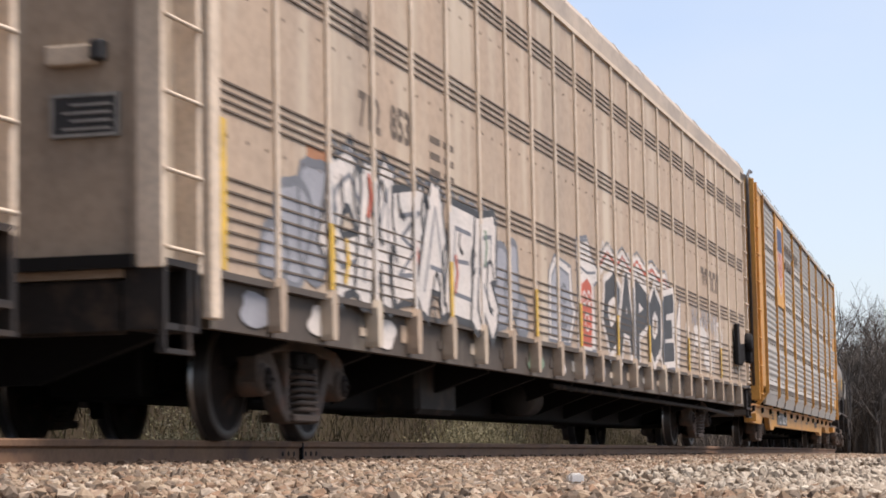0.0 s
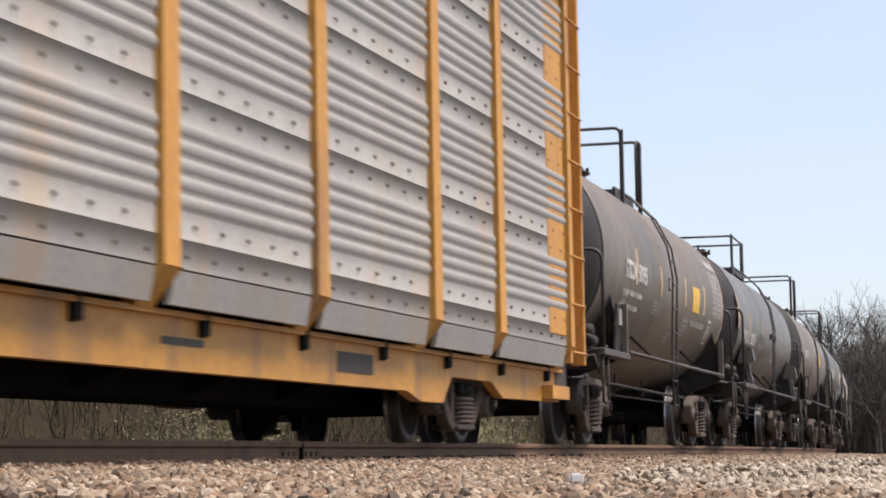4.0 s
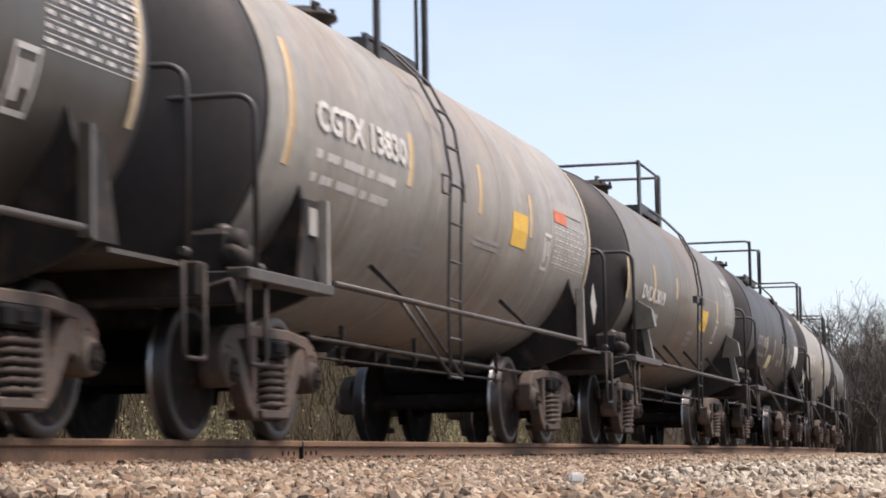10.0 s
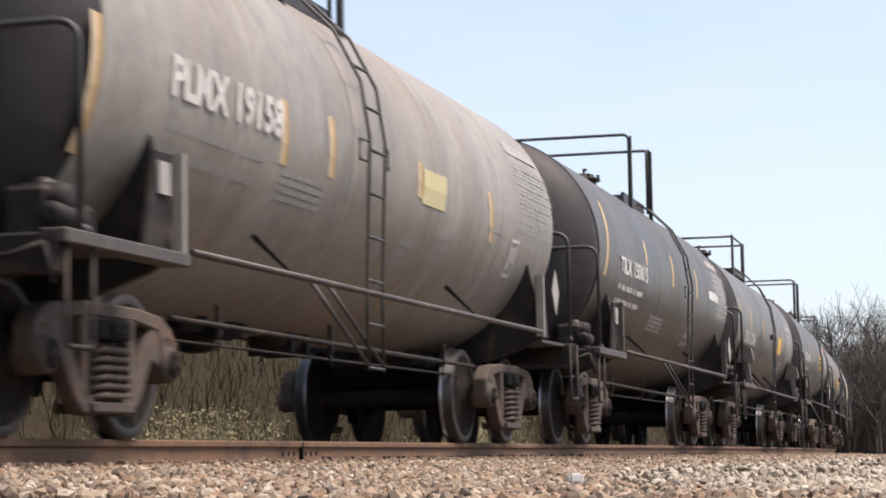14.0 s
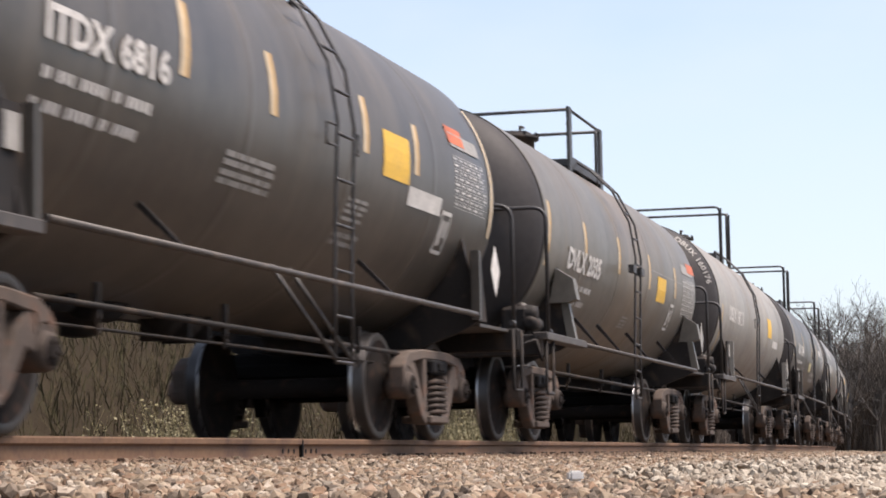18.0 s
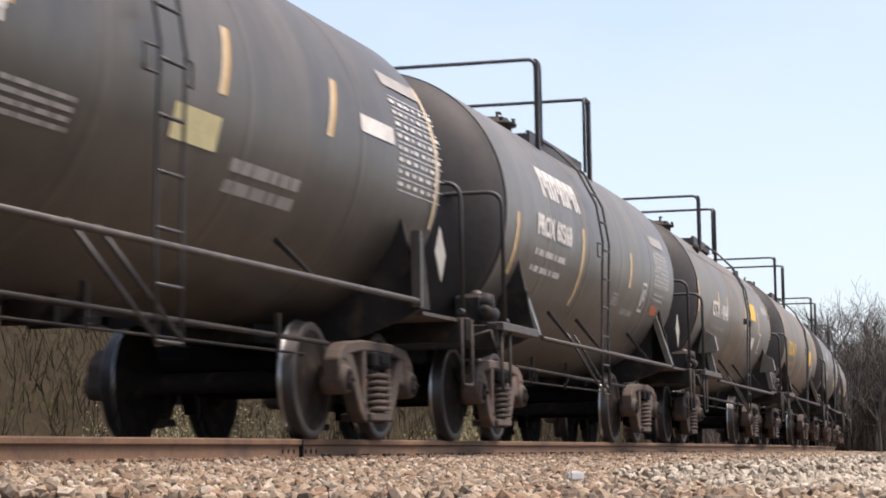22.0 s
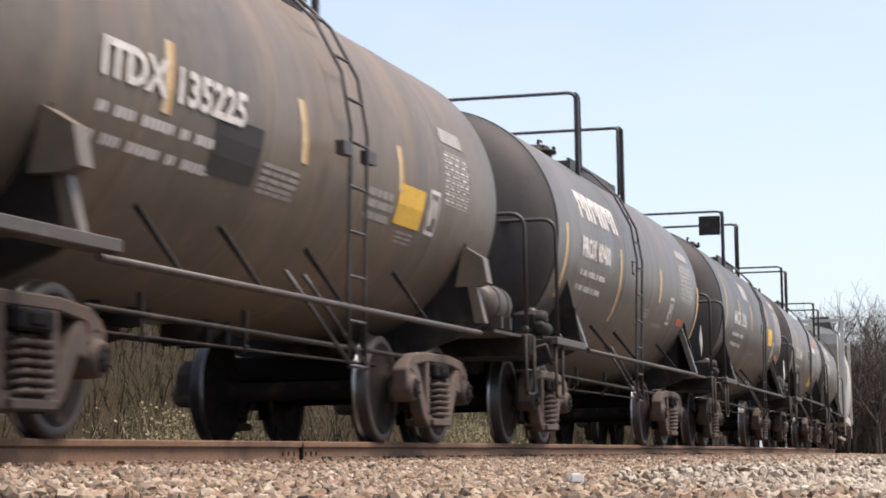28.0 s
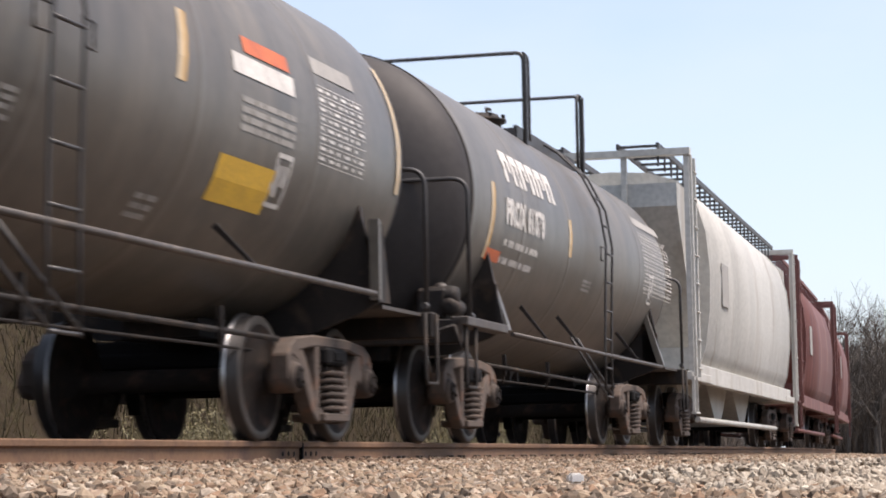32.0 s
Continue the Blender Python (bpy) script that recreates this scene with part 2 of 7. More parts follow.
# ---------- ground, ballast and rails ----------
def strip(name, sections, s_values, material, label, category, seg=None, jitter=0.0, seed=0):
    """A sheet along the curve: sections are (y, z) across, far side last."""
    rnd = random.Random(seed)
    verts, faces = [], []
    n = len(sections)
    for s in s_values:
        for y, z in sections:
            verts.append(on_curve(s, y, z + (rnd.uniform(-jitter, jitter) if jitter else 0)))
    for i in range(len(s_values) - 1):
        for j in range(n - 1):
            a = i * n + j
            faces.append((a, a + n, a + n + 1, a + 1))
    me = bpy.data.meshes.new(name)
    me.from_pydata(verts, [], faces)
    me.materials.append(M[material])
    ob = new(name, me)
    return tagged(ob, label, category, kind="structure")


S_FAR = [-60, -30] + [i * 10.0 for i in range(0, 61)]
GROUND = [(-400, -1.6), (-60, -1.3), (-14, -.75), (-8, -.50), (-5.6, -.42), (-4.0, -.44), (3.2, -.50), (4.2, -.52), (5.8, -.30), (7.4, .8), (9.5, 2.2), (13, 3.6), (30, 4.6), (300, 4.6)]
BED = [(-6.4, -.44), (-5.2, -.37), (-3.6, -.325), (-2.7, -.315), (-.9, -.225), (-.12, -.185), (.10, -.185), (1.5, -.15), (1.8, -.145), (2.6, -.17), (3.9, -.53)]


def ground_height(y):
    for (y0, z0), (y1, z1) in zip(GROUND, GROUND[1:]):
        if y0 <= y <= y1:
            return z0 + (z1 - z0) * (y - y0) / (y1 - y0)
    return -.5


def bank(r):
    return -.2 + r.uniform(-.1, .5)


ground = strip("ground", GROUND, S_FAR, "dead_grass", "bare winter ground with dead grass beside the track", "ground")
ballast_bed = strip("ballast_bed", BED, [-40 + i * 4.0 for i in range(90)], "ballast", "brown and grey crushed stone ballast under the rails", "ballast")


def rail_strip(name, y, s0, s1, label):
    """Steel T-rail: foot, web and head as one swept section."""
    sec = [(-.075, -.185), (-.075, -.172), (-.018, -.155), (-.010, -.14), (-.010, -.058), (-.036, -.042), (-.037, -.010), (-.030, 0), (.030, 0), (.037, -.010), (.036, -.042), (.010, -.058), (.010, -.14), (.018, -.155), (.075, -.172), (.075, -.185)]
    ss = []
    s = s0
    while s < s1:
        ss.append(s)
        s += 3.0 if s < 90 else 10.0
    ss.append(s1)
    verts, faces, mi = [], [], []
    n = len(sec)
    for s in ss:
        for dy, z in sec:
            verts.append(on_curve(s, y + dy, z))
    for i in range(len(ss) - 1):
        for j in range(n):
            a, b = i * n + j, i * n + (j + 1) % n
            faces.append((a, b, b + n, a + n))
            mi.append(1 if j in (7,) else 0)
    faces.append(tuple(range(n)))
    mi.append(0)
    faces.append(tuple(range((len(ss) - 1) * n, len(ss) * n))[::-1])
    mi.append(0)
    me = bpy.data.meshes.new(name)
    me.from_pydata(verts, [], faces)
    me.materials.append(M["rail_rust"])
    me.materials.append(M["rail_head"])
    for f, k in zip(me.polygons, mi):
        f.material_index = k
    return tagged(new(name, me), label, "rail", kind="structure")


JOINT = 16.56                        # where two lengths of the near rail meet
rail_strip("rail_near", .068, -40, JOINT - .006, "rust-brown steel rail on the ballast")
rail_strip("rail_near_far_length", .068, JOINT + .006, 420, "rust-brown steel rail on the ballast, past the joint")
rail_strip("rail_inner", HALF * 2 - .068, -40, 420, "rust-brown steel rail on the ballast")


# ---------- rolling stock ----------
SPEED = 11.0                         # metres a second, towards -x
MESH = {}
WHEEL_R = .466


def shared(key, fn, *mats):
    if key not in MESH:
        MESH[key] = mesh_of(key.split("/")[0], fn(), *mats)
    return MESH[key]


def thing(name, label, category, group="cars of the train"):
    ob = new(name)
    ob.empty_display_size = .5
    return tagged(ob, label, category, group)


def wheelset_bm(r):
    h = [(-1.135, .02), (-1.135, .085), (-1.10, .09), (-1.095, .075), (-.92, .075), (-.87, .085), (-.865, .125), (-.835, .135), (-.800, .30 * r / .457), (-.795, .35 * r / .457),
         (-.818, r - .065), (-.820, r - .014), (-.808, r), (-.715, r + .005), (-.708, r + .018), (-.698, r + .026), (-.686, r + .020), (-.682, r), (-.682, r - .065), (-.715, r - .10), (-.735, .15), (-.655, .125), (-.65, .085)]
    prof = h + [(-u, q) for u, q in h[::-1]]
    mats = [0] * (len(prof) - 1)
    # 3 rim, 2 tread with its dark reflection in the colour, 1 bright flange
    for i, k in ((10, 3), (11, 3), (12, 2), (13, 1), (14, 1), (15, 1)):
        mats[i] = mats[len(prof) - 2 - i] = k
    bm = B()
    lathe(bm, prof, 44, 'Y', mats=mats)
    for sgn in (-1, 1):
        for a in range(3):
            x, z = .052 * math.cos(a * 2.094), .052 * math.sin(a * 2.094)
            lathe(bm, [(sgn * 1.13, .016), (sgn * 1.155, .014)], 6, 'Y', (x, 0, z))
    return bm


def side_frame_bm(k):
    """Cast side frame: top member, diagonals, columns and spring seat; k scales its height."""
    bm = B()
    y0, y1 = -1.085, -.945

    def z(v):
        return v * k

    prism(bm, [(-1.01, z(.43)), (-1.02, z(.62)), (-.95, z(.69)), (-.82, z(.75)), (-.40, z(.785)), (.40, z(.785)), (.82, z(.75)), (.95, z(.69)), (1.02, z(.62)), (1.01, z(.43)),
               (.96, z(.43)), (.955, z(.58)), (.90, z(.62)), (.79, z(.58)), (.74, z(.66)), (.38, z(.70)), (-.38, z(.70)), (-.74, z(.66)), (-.79, z(.58)), (-.90, z(.62)), (-.955, z(.58)), (-.96, z(.43))], y0, y1)
    for sg in (-1, 1):
        prism(bm, [(sg * .83, z(.60)), (sg * .78, z(.69)), (sg * .66, z(.68)), (sg * .56, z(.58)), (sg * .33, z(.255)), (sg * .20, z(.235)), (sg * .20, z(.125)), (sg * .34, z(.135)), (sg * .47, z(.22)), (sg * .66, z(.47)), (sg * .76, z(.44))], y0 + .01, y1 - .01)
        prism(bm, [(sg * .30, z(.20)), (sg * .39, z(.28)), (sg * .375, z(.72)), (sg * .29, z(.72))], y0 + .004, y1 + .03)
    box(bm, -.29, .29, -1.12, -.84, z(.14), z(.205))
    bmesh.ops.bevel(bm, geom=list(bm.edges), offset=.012, segments=1, affect='EDGES', clamp_overlap=True)
    return bm


def coil_bm(h, r=.068, w=.019, turns=6.5):
    pts = []
    n = int(turns * 10)
    for i in range(n + 1):
        a = 6.2832 * turns * i / n
        pts.append((r * math.cos(a), r * math.sin(a), h * i / n))
    return tube(B(), pts, w, 5)


def truck(parent, x, r=WHEEL_R):
    """Two-axle bogie under a car; its wheelsets are keyed later."""
    t = new("truck")
    t.parent = parent
    t.matrix_basis = pose(x, 0, 0)
    k = r / .457
    key = "%.3f" % r
    t["label"] = "rust-brown cast steel bogie with coil springs"
    sf = shared("side_frame/" + key, lambda: side_frame_bm(k), "truck_rust")
    ws = shared("wheelset/" + key, lambda: wheelset_bm(r), "wheel_face", "wheel_tread", "tread_dark_reflection", "wheel_rim")
    sp = shared("coil_spring/" + key, lambda: coil_bm(.345 * k), "truck_rust")
    for sg in (0, 180):
        part("side_frame", sf, None, t, at=pose(0, 0, 0, 0, 0, sg))
        for xx, yy in ((-.145, -1.065), (.0, -1.065), (.145, -1.065), (-.075, -.92), (.075, -.92)):
            q = pose(0, 0, 0, 0, 0, sg) @ pose(xx, yy, .205 * k)
            part("coil_spring", sp, None, t, at=q)

    def bolster():
        bm = B()
        box(bm, -.24, .24, -1.13, 1.13, .57 * k, .70 * k, .02)
        box(bm, -.20, .20, -.9, .9, .66 * k, .80 * k, .02)
        lathe(bm, [(.78 * k, .19), (.86 * k, .19)], 20, 'Z')
        for s in (-1, 1):
            box(bm, -.10, .10, s * 1.10, s * 1.15, .60 * k, .675 * k, .01)
        return bm

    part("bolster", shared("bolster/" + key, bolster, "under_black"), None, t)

    def bearing():
        bm = B()
        lathe(bm, [(-1.125, .07), (-1.12, .105), (-1.09, .118), (-.95, .122), (-.90, .115)], 20, 'Y')
        box(bm, -.12, .12, -1.08, -.94, .09, .155)
        return bm

    def beam():
        bm = B()
        tube(bm, [(0, -.66, 0), (0, .66, 0)], .045, 8)
        tube(bm, [(.0, -.66, 0), (.16, 0, .02), (0, .66, 0)], .028, 6)
        for s in (-1, 1):
            prism(bm, [(-.085, -.2), (-.06, -.1), (-.05, 0), (-.06, .1), (-.085, .2), (-.03, .2), (.03, .05), (.03, -.05), (-.03, -.2)], s * .76 - .05, s * .76 + .05)
        return bm

    bg = shared("bearing/" + key, bearing, "truck_rust")
    bb = shared("brake_beam/" + key, beam, "under_black")
    for ax in (-.889, .889):
        for sg in (0, 180):
            part("bearing", bg, None, t, at=pose(ax, 0, r, 0, 0, sg))
        w = part("wheelset", ws, None, t, at=pose(ax, 0, r))
        w["label"] = "pair of dark steel wheels with darkened treads and bright flanges on an axle"
        WHEELS.append((w, ax, r))
        part("brake_beam", bb, None, t, at=pose(ax - math.copysign(r + .085, ax), 0, r * .95, 0, 0, 180 if ax > 0 else 0))
    return t


WHEELS = []
CARS = []                            # (car, its place on the line at the start of the clip)

# ----- tank car -----
TR, TZ = 1.40, 2.30                  # shell radius and height of its axis


def shell(x, a, lift=.004):
    """Point on the near side of the shell: x along, a metres of arc up from the height of the axis."""
    r = TR
    th = a / r
    return Vector((x + (1.40 - r) * 2.6, -(r + lift) * math.cos(th), TZ + (r + lift) * math.sin(th)))


def decal(bm, x0, x1, a0, a1, lift=.004, slant=0.0):
    """A painted patch on the shell, thin and curved with it."""
    n = max(1, int(abs(a1 - a0) / .12))
    for i in range(n):
        b0, b1 = a0 + (a1 - a0) * i / n, a0 + (a1 - a0) * (i + 1) / n
        s0, s1 = slant * i / n, slant * (i + 1) / n
        bm.faces.new([bm.verts.new(shell(*q, lift)) for q in ((x0 + s0, b0), (x1 + s0, b0), (x1 + s1, b1), (x0 + s1, b1))])
    return bm


def glyphs(text, height, width=None, bold=.03):
    """Flat mesh of a text in the built-in font: vertices and faces, (u, v) from the lower left."""
    c = bpy.data.curves.new("text", 'FONT')
    c.body, c.size, c.resolution_u = text, height / .70, 2
    c.offset = height * bold
    ob = bpy.data.objects.new("text", c)
    scene.collection.objects.link(ob)
    dg = bpy.context.evaluated_depsgraph_get()
    me = bpy.data.meshes.new_from_object(ob.evaluated_get(dg))
    bpy.data.objects.remove(ob)
    bpy.data.curves.remove(c)
    vs = [(v.co.x, v.co.y) for v in me.vertices]
    fs = [tuple(p.vertices) for p in me.polygons]
    bpy.data.meshes.remove(me)
    u0, u1 = min(v[0] for v in vs), max(v[0] for v in vs)
    k = width / (u1 - u0) if width else 1
    return [((u - u0) * k, v) for u, v in vs], fs


def lettered(x, a):
    return shell(x, a, .014)


def lettering(bm, text, x, a, height, width=None, where=lettered, bold=.05):
    vs, fs = glyphs(text, height, width, bold)
    bv = [bm.verts.new(where(x + u, a + v)) for u, v in vs]
    for f in fs:
        try:
            bm.faces.new([bv[i] for i in f])
        except ValueError:
            pass
    return bm


def blocks(bm, x, a, words, height=.10, gap=.07, where=None, lift=.004):
    """Unreadable writing as plain bars."""
    for w in words:
        n = max(2, round(w / .075))
        for i in range(n):
            decal(bm, x + w * i / n, x + w * (i + .78) / n, a + height * .12 * (i % 2), a + height, lift)
        x += w + gap
    return x




def tank_parts(h, ov, style, flat):
    """Shared meshes of one size of tank car: h is half the distance between the bogies, ov the shell's reach past them."""
    key = "%.2f_%.2f_%s_%s_%.2f" % (h, ov, style, flat, TR)
    if key in TANKS:
        return TANKS[key]
    L = h + ov                       # half the shell between seams
    E = h + 1.62                     # the end sill
    P = {}
    prof = []
    for i in range(0, 15):
        t = i / 14 * math.pi / 2
        prof.append((-L - .60 * math.cos(t), TR * math.sin(t) * .993 + .002))
    # shell with its heads; welded seams stand a little proud
    for x in (-L + .03, -L * .62, -L * .2, L * .2, L * .62):
        prof += [(x - .06, TR), (x, TR), (x + .01, TR + .0025), (x + .045, TR + .0025), (x + .055, TR), (x + .115, TR)]
    for i in range(14, -1, -1):
        t = i / 14 * math.pi / 2
        prof.append((L + .60 * math.cos(t), TR * math.sin(t) * .993 + .002))
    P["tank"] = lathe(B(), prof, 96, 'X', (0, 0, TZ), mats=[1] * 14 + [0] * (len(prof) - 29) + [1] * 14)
    # centre sill stub, end sill and bolster cradle at both ends
    bm = B()
    box(bm, -E, -h + .9, -.33, .33, .78, 1.10, .015)
    box(bm, -E - .02, -E + .12, -1.46, 1.46, .86, 1.08, .012)
    P["end_sill"] = bm
    bm = B()
    prism_yz(bm, [(-1.47, 1.07), (-1.30, 1.90), (-1.22, 2.05)] + [(-1.365 * math.cos(a), TZ - 1.365 * math.sin(a)) for a in (.32, .5, .7, .9, 1.1, 1.3, 1.57)] + [(0, .80)] + [(-.9, .84), (-1.3, .98)], -h - .05, -h + .02)
    prism_yz(bm, [(1.47, 1.07), (1.30, 1.90), (1.22, 2.05)] + [(1.365 * math.cos(a), TZ - 1.365 * math.sin(a)) for a in (.32, .5, .7, .9, 1.1, 1.3, 1.57)] + [(0, .80)] + [(.9, .84), (1.3, .98)], -h - .05, -h + .02)
    P["bolster_web"] = bm
    bm = B()
    post = B()
    if style == "box":
        d = 0 if flat else .08
        prism_yz(bm, [(-1.42, 1.50 - d), (-1.53, 1.53 - d), (-1.49, 1.76 - d), (-1.30, 1.88 - d), (-1.22, 1.50 - d)], -h - .14, -h + .04)
        prism_yz(post, [(-1.50, 1.08), (-1.42, 1.498 - d), (-1.34, 1.498 - d), (-1.40, 1.08)], -h - .07, -h + .04)
    elif style == "brace":
        box(bm, -h - .05, -h + .02, -1.40, -1.20, 1.06, 1.50)
        prism_yz(post, [(-1.50, 1.06), (-1.27, 1.80), (-1.20, 1.80), (-1.42, 1.06)], -h + .025, -h + .13)
    else:
        # black sheet in front stands in for the shadow on the recessed web
        prism(bm, [(-h - .40, 1.08), (-h - .22, 1.70), (-h + .048, 1.70), (-h + .048, 1.08)], -1.43, -1.40)
        box(post, -h + .05, -h + .10, -1.50, -1.42, 1.08, 1.71)
    P["cradle_plate"] = bm
    P["cradle_post"] = post
    bm = B()                         # folded tag plate beside the cradle
    box(bm, -h - .20, -h - .03, -1.452, -1.432, 1.44, 1.64)
    P["tag_plate"] = bm
    # shallow end platform of open steel with toe board
    bm = B()
    box(bm, -E - .02, -h + (.12 if style == 'frame' else -.10 if style == 'brace' else .45), -1.52, -1.36, 1.02, 1.10, .008)
    box(bm, -E + .06, -h - .42, -1.36, 1.36, 1.045, 1.075)
    P["end_platform"] = bm
    # bent pipe handrail across the end
    bm = B()
    x = -E + .28
    z1 = 2.42 if style == "box" and flat else 2.37 if style == "brace" else 2.28
    tube(bm, [(x, -1.46, 1.08)] + bend((x, -1.46, 1.08), (x, -1.46, z1), (x, 1.46, z1), .16) + bend((x, -1.46, z1), (x, 1.46, z1), (x, 1.46, 1.08), .16) + [(x, 1.46, 1.08)], .021, 8)
    for s in (-1, 1):
        tube(bm, [(x, s * 1.46, 1.12), (x + .10, s * 1.46, 1.12)], .03, 6)
    P["end_handrail"] = bm
    # sill step hanging below the corner
    bm = B()
    tube(bm, [(-E + .06, -1.48, 1.06)] + bend((-E + .06, -1.48, 1.06), (-E + .06, -1.48, .47), (-E + .40, -1.48, .47), .05) + bend((-E + .06, -1.48, .47), (-E + .40, -1.48, .47), (-E + .40, -1.48, 1.06), .05) + [(-E + .40, -1.48, 1.06)], .017, 6)
    P["sill_step"] = bm
    # side pipe rail
    bm = B()
    zr = 1.03 if style == "brace" else 1.12 if style == "frame" else 1.06 if flat else .98
    tube(bm, [(-h + .2, -1.49, zr), (h - .2, -1.49, zr)], .025, 8)
    P["side_rail"] = bm
    bm = B()
    prism_yz(bm, [(-1.50, zr), (-1.47, zr), (-1.17, 1.40), (-1.20, 1.43)], -.013, .013)
    P["rail_brace"] = bm
    # ladder up the shell: two stiles, rungs and side brackets
    w = .20
    prf = [(-1.50, .52), (-1.50, 1.1), (-1.52, 1.8), (-1.54, 2.3), (-1.47, 2.75), (-1.26, 3.16), (-.98, 3.44), (-.80, 3.55)]
    P["ladder_stile"] = tube(B(), [(0, a, b) for a, b in prf], .0145, 6)
    P["rung"] = tube(B(), [(-w, 0, 0), (w, 0, 0)], .013, 6)
    rungs = []
    for i in range(10):
        z = .54 + i * .335
        for (a0, b0), (a1, b1) in zip(prf, prf[1:]):
            if b0 <= z < b1:
                rungs.append((a0 + (a1 - a0) * (z - b0) / (b1 - b0), z))
    bm = B()
    if style != "box":
        tube(bm, [(0, -1.53, 2.12), (.17, -1.51, 2.12), (.17, -1.51, 2.28), (0, -1.53, 2.28)], .012, 5)
    else:
        box(bm, 0, .2, -1.55, -1.48, 2.10, 2.20)
    P["ladder_bracket"] = bm
    P["ladder_brace"] = tube(B(), [(0, -1.50, .56), (-.55, -1.20, 1.22)], .016, 5)
    # platform round the manway
    bm = B()
    for q in (-1, 1):
        box(bm, -.92, .92, q * .40, q * .80, 3.50, 3.535)
        box(bm, -.92, .92, q * .78, q * .82, 3.44, 3.58)
        for x in (-.85, 0, .85):
            box(bm, x - .03, x + .03, q * .36, q * .79, 3.40, 3.50)
    for x in (-.92, .92):
        box(bm, x - .02, x + .02, -.80, .80, 3.46, 3.545)
    P["top_platform"] = bm
    zt = 4.20 if flat else 4.27 if TR < 1.39 else 4.33 if style == "box" else 4.40
    if flat:
        bm = B()
        box(bm, -.085, .085, -.02, .02, 3.36, zt, .006)
        P["railing_post"] = bm
        P["railing_bar"] = tube(B(), [(0, -.80, zt - .03), (0, .80, zt - .03)], .022, 8)
        P["side_bar"] = tube(B(), [(-.90, 0, zt - .03), (.90, 0, zt - .03)], .019, 6)
        P["railing_strut"] = tube(B(), [(.0, 0, zt - .04)] + bend((0, 0, zt - .04), (.30, 0, zt - .04), (.30, 0, 3.5), .12) + [(.30, 0, 3.40)], .020, 6)
    else:
        # hoop across the platform, its corners rounded, and the bent strut beside it
        pts = [(0, -.91, 3.24)] + bend((0, -.91, 3.5), (0, -.91, zt), (0, 0, zt), .10) + bend((0, 0, zt), (0, .91, zt), (0, .91, 3.5), .10) + [(0, .91, 3.24)]
        P["railing_hoop"] = tube(B(), pts, .022, 8)
        P["railing_strut"] = tube(B(), [(.0, 0, zt - .01)] + bend((0, 0, zt - .01), (.24, 0, zt - .01), (.24, 0, 3.5), .12) + [(.24, 0, 3.42)], .020, 6)
        bm = B()
        box(bm, -.034, .034, -.012, .012, 3.30, zt - .02, .004)
        P["railing_post"] = bm
    bm = B()
    lathe(bm, [(3.55, .30), (3.84, .30), (3.845, .36), (3.88, .36), (3.885, .30), (3.94, .26), (3.96, .05)], 24, 'Z')
    for a in range(8):
        box(bm, .33 * math.cos(a * .785) - .02, .33 * math.cos(a * .785) + .02, .33 * math.sin(a * .785) - .02, .33 * math.sin(a * .785) + .02, 3.87, 3.93)
    tube(bm, [(.1, -.1, 3.93), (.12, -.1, 4.04), (.3, -.1, 4.05)], .02, 6)
    P["manway"] = bm
    bm = B()
    lathe(bm, [(3.6, .12), (3.80, .12), (3.81, .17), (3.84, .17), (3.85, .09), (3.97, .09), (3.98, .12), (4.0, .12)], 16, 'Z', (.62, 0, 0))
    P["valve"] = bm
    # coupler with draft gear
    bm = B()
    box(bm, -h - 1.95, -E + .1, -.11, .11, .76, .98, .02)
    prism(bm, [(-h - 2.22, .72), (-h - 2.26, 1.0), (-h - 1.98, 1.04), (-h - 1.90, .98), (-h - 1.90, .74), (-h - 1.98, .70)], -.18, .12)
    box(bm, -h - 2.30, -h - 2.05, .04, .17, .72, 1.02, .03)
    P["coupler"] = bm
    bm = B()
    tube(bm, [(-E - .04, -1.40, 1.02), (-E - .06, -1.2, .96), (-E - .06, -.25, .96), (-E - .2, -.12, 1.05)], .016, 6)
    tube(bm, [(-E - .04, -1.40, 1.02), (-E - .05, -1.46, .80)], .016, 6)
    P["uncoupling_lever"] = bm
    bm = B()
    tube(bm, [(-E + .0, .25, .82), (-E - .25, .28, .62), (-E - .50, .22, .50), (-h - 2.15, .18, .56)], .03, 6)
    P["air_hose"] = bm
    # brake gear under the belly
    bm = B()
    tube(bm, [(-h + 1.0, -1.02, .78), (h - 1.0, -.98, .75)], .022, 6)
    tube(bm, [(-h + .9, -.86, .66), (h - .8, -.80, .67)], .012, 6)
    for x in (-h + 1.9, -.6, h - 2.2):
        box(bm, x - .014, x + .014, -1.02, -.98, .70, .92)
        tube(bm, [(x, -1.0, .72), (x + .12, -.95, .62), (x + .26, -.92, .68)], .012, 5)
    P["brake_rod"] = bm
    bm = B()
    lathe(bm, [(-.26, .02), (-.25, .14), (-.2, .17), (.2, .17), (.25, .14), (.26, .02)], 16, 'X', (-.9, -.55, .88))
    box(bm, -1.2, -.6, -.72, -.40, 1.02, 1.16)
    P["brake_cylinder"] = bm
    bm = B()
    lathe(bm, [(-.36, .02), (-.35, .13), (-.30, .18), (.30, .18), (.35, .13), (.36, .02)], 18, 'X', (.65, -.50, .84))
    for x in (.45, .85):
        box(bm, x - .03, x + .03, -.70, -.30, .64, 1.2)
    P["air_reservoir"] = bm
    bm = B()
    box(bm, -1.9, -1.45, -.66, -.40, .74, 1.02, .03)
    box(bm, -1.75, -1.6, -.74, -.66, .80, .96, .02)
    P["brake_valve"] = bm
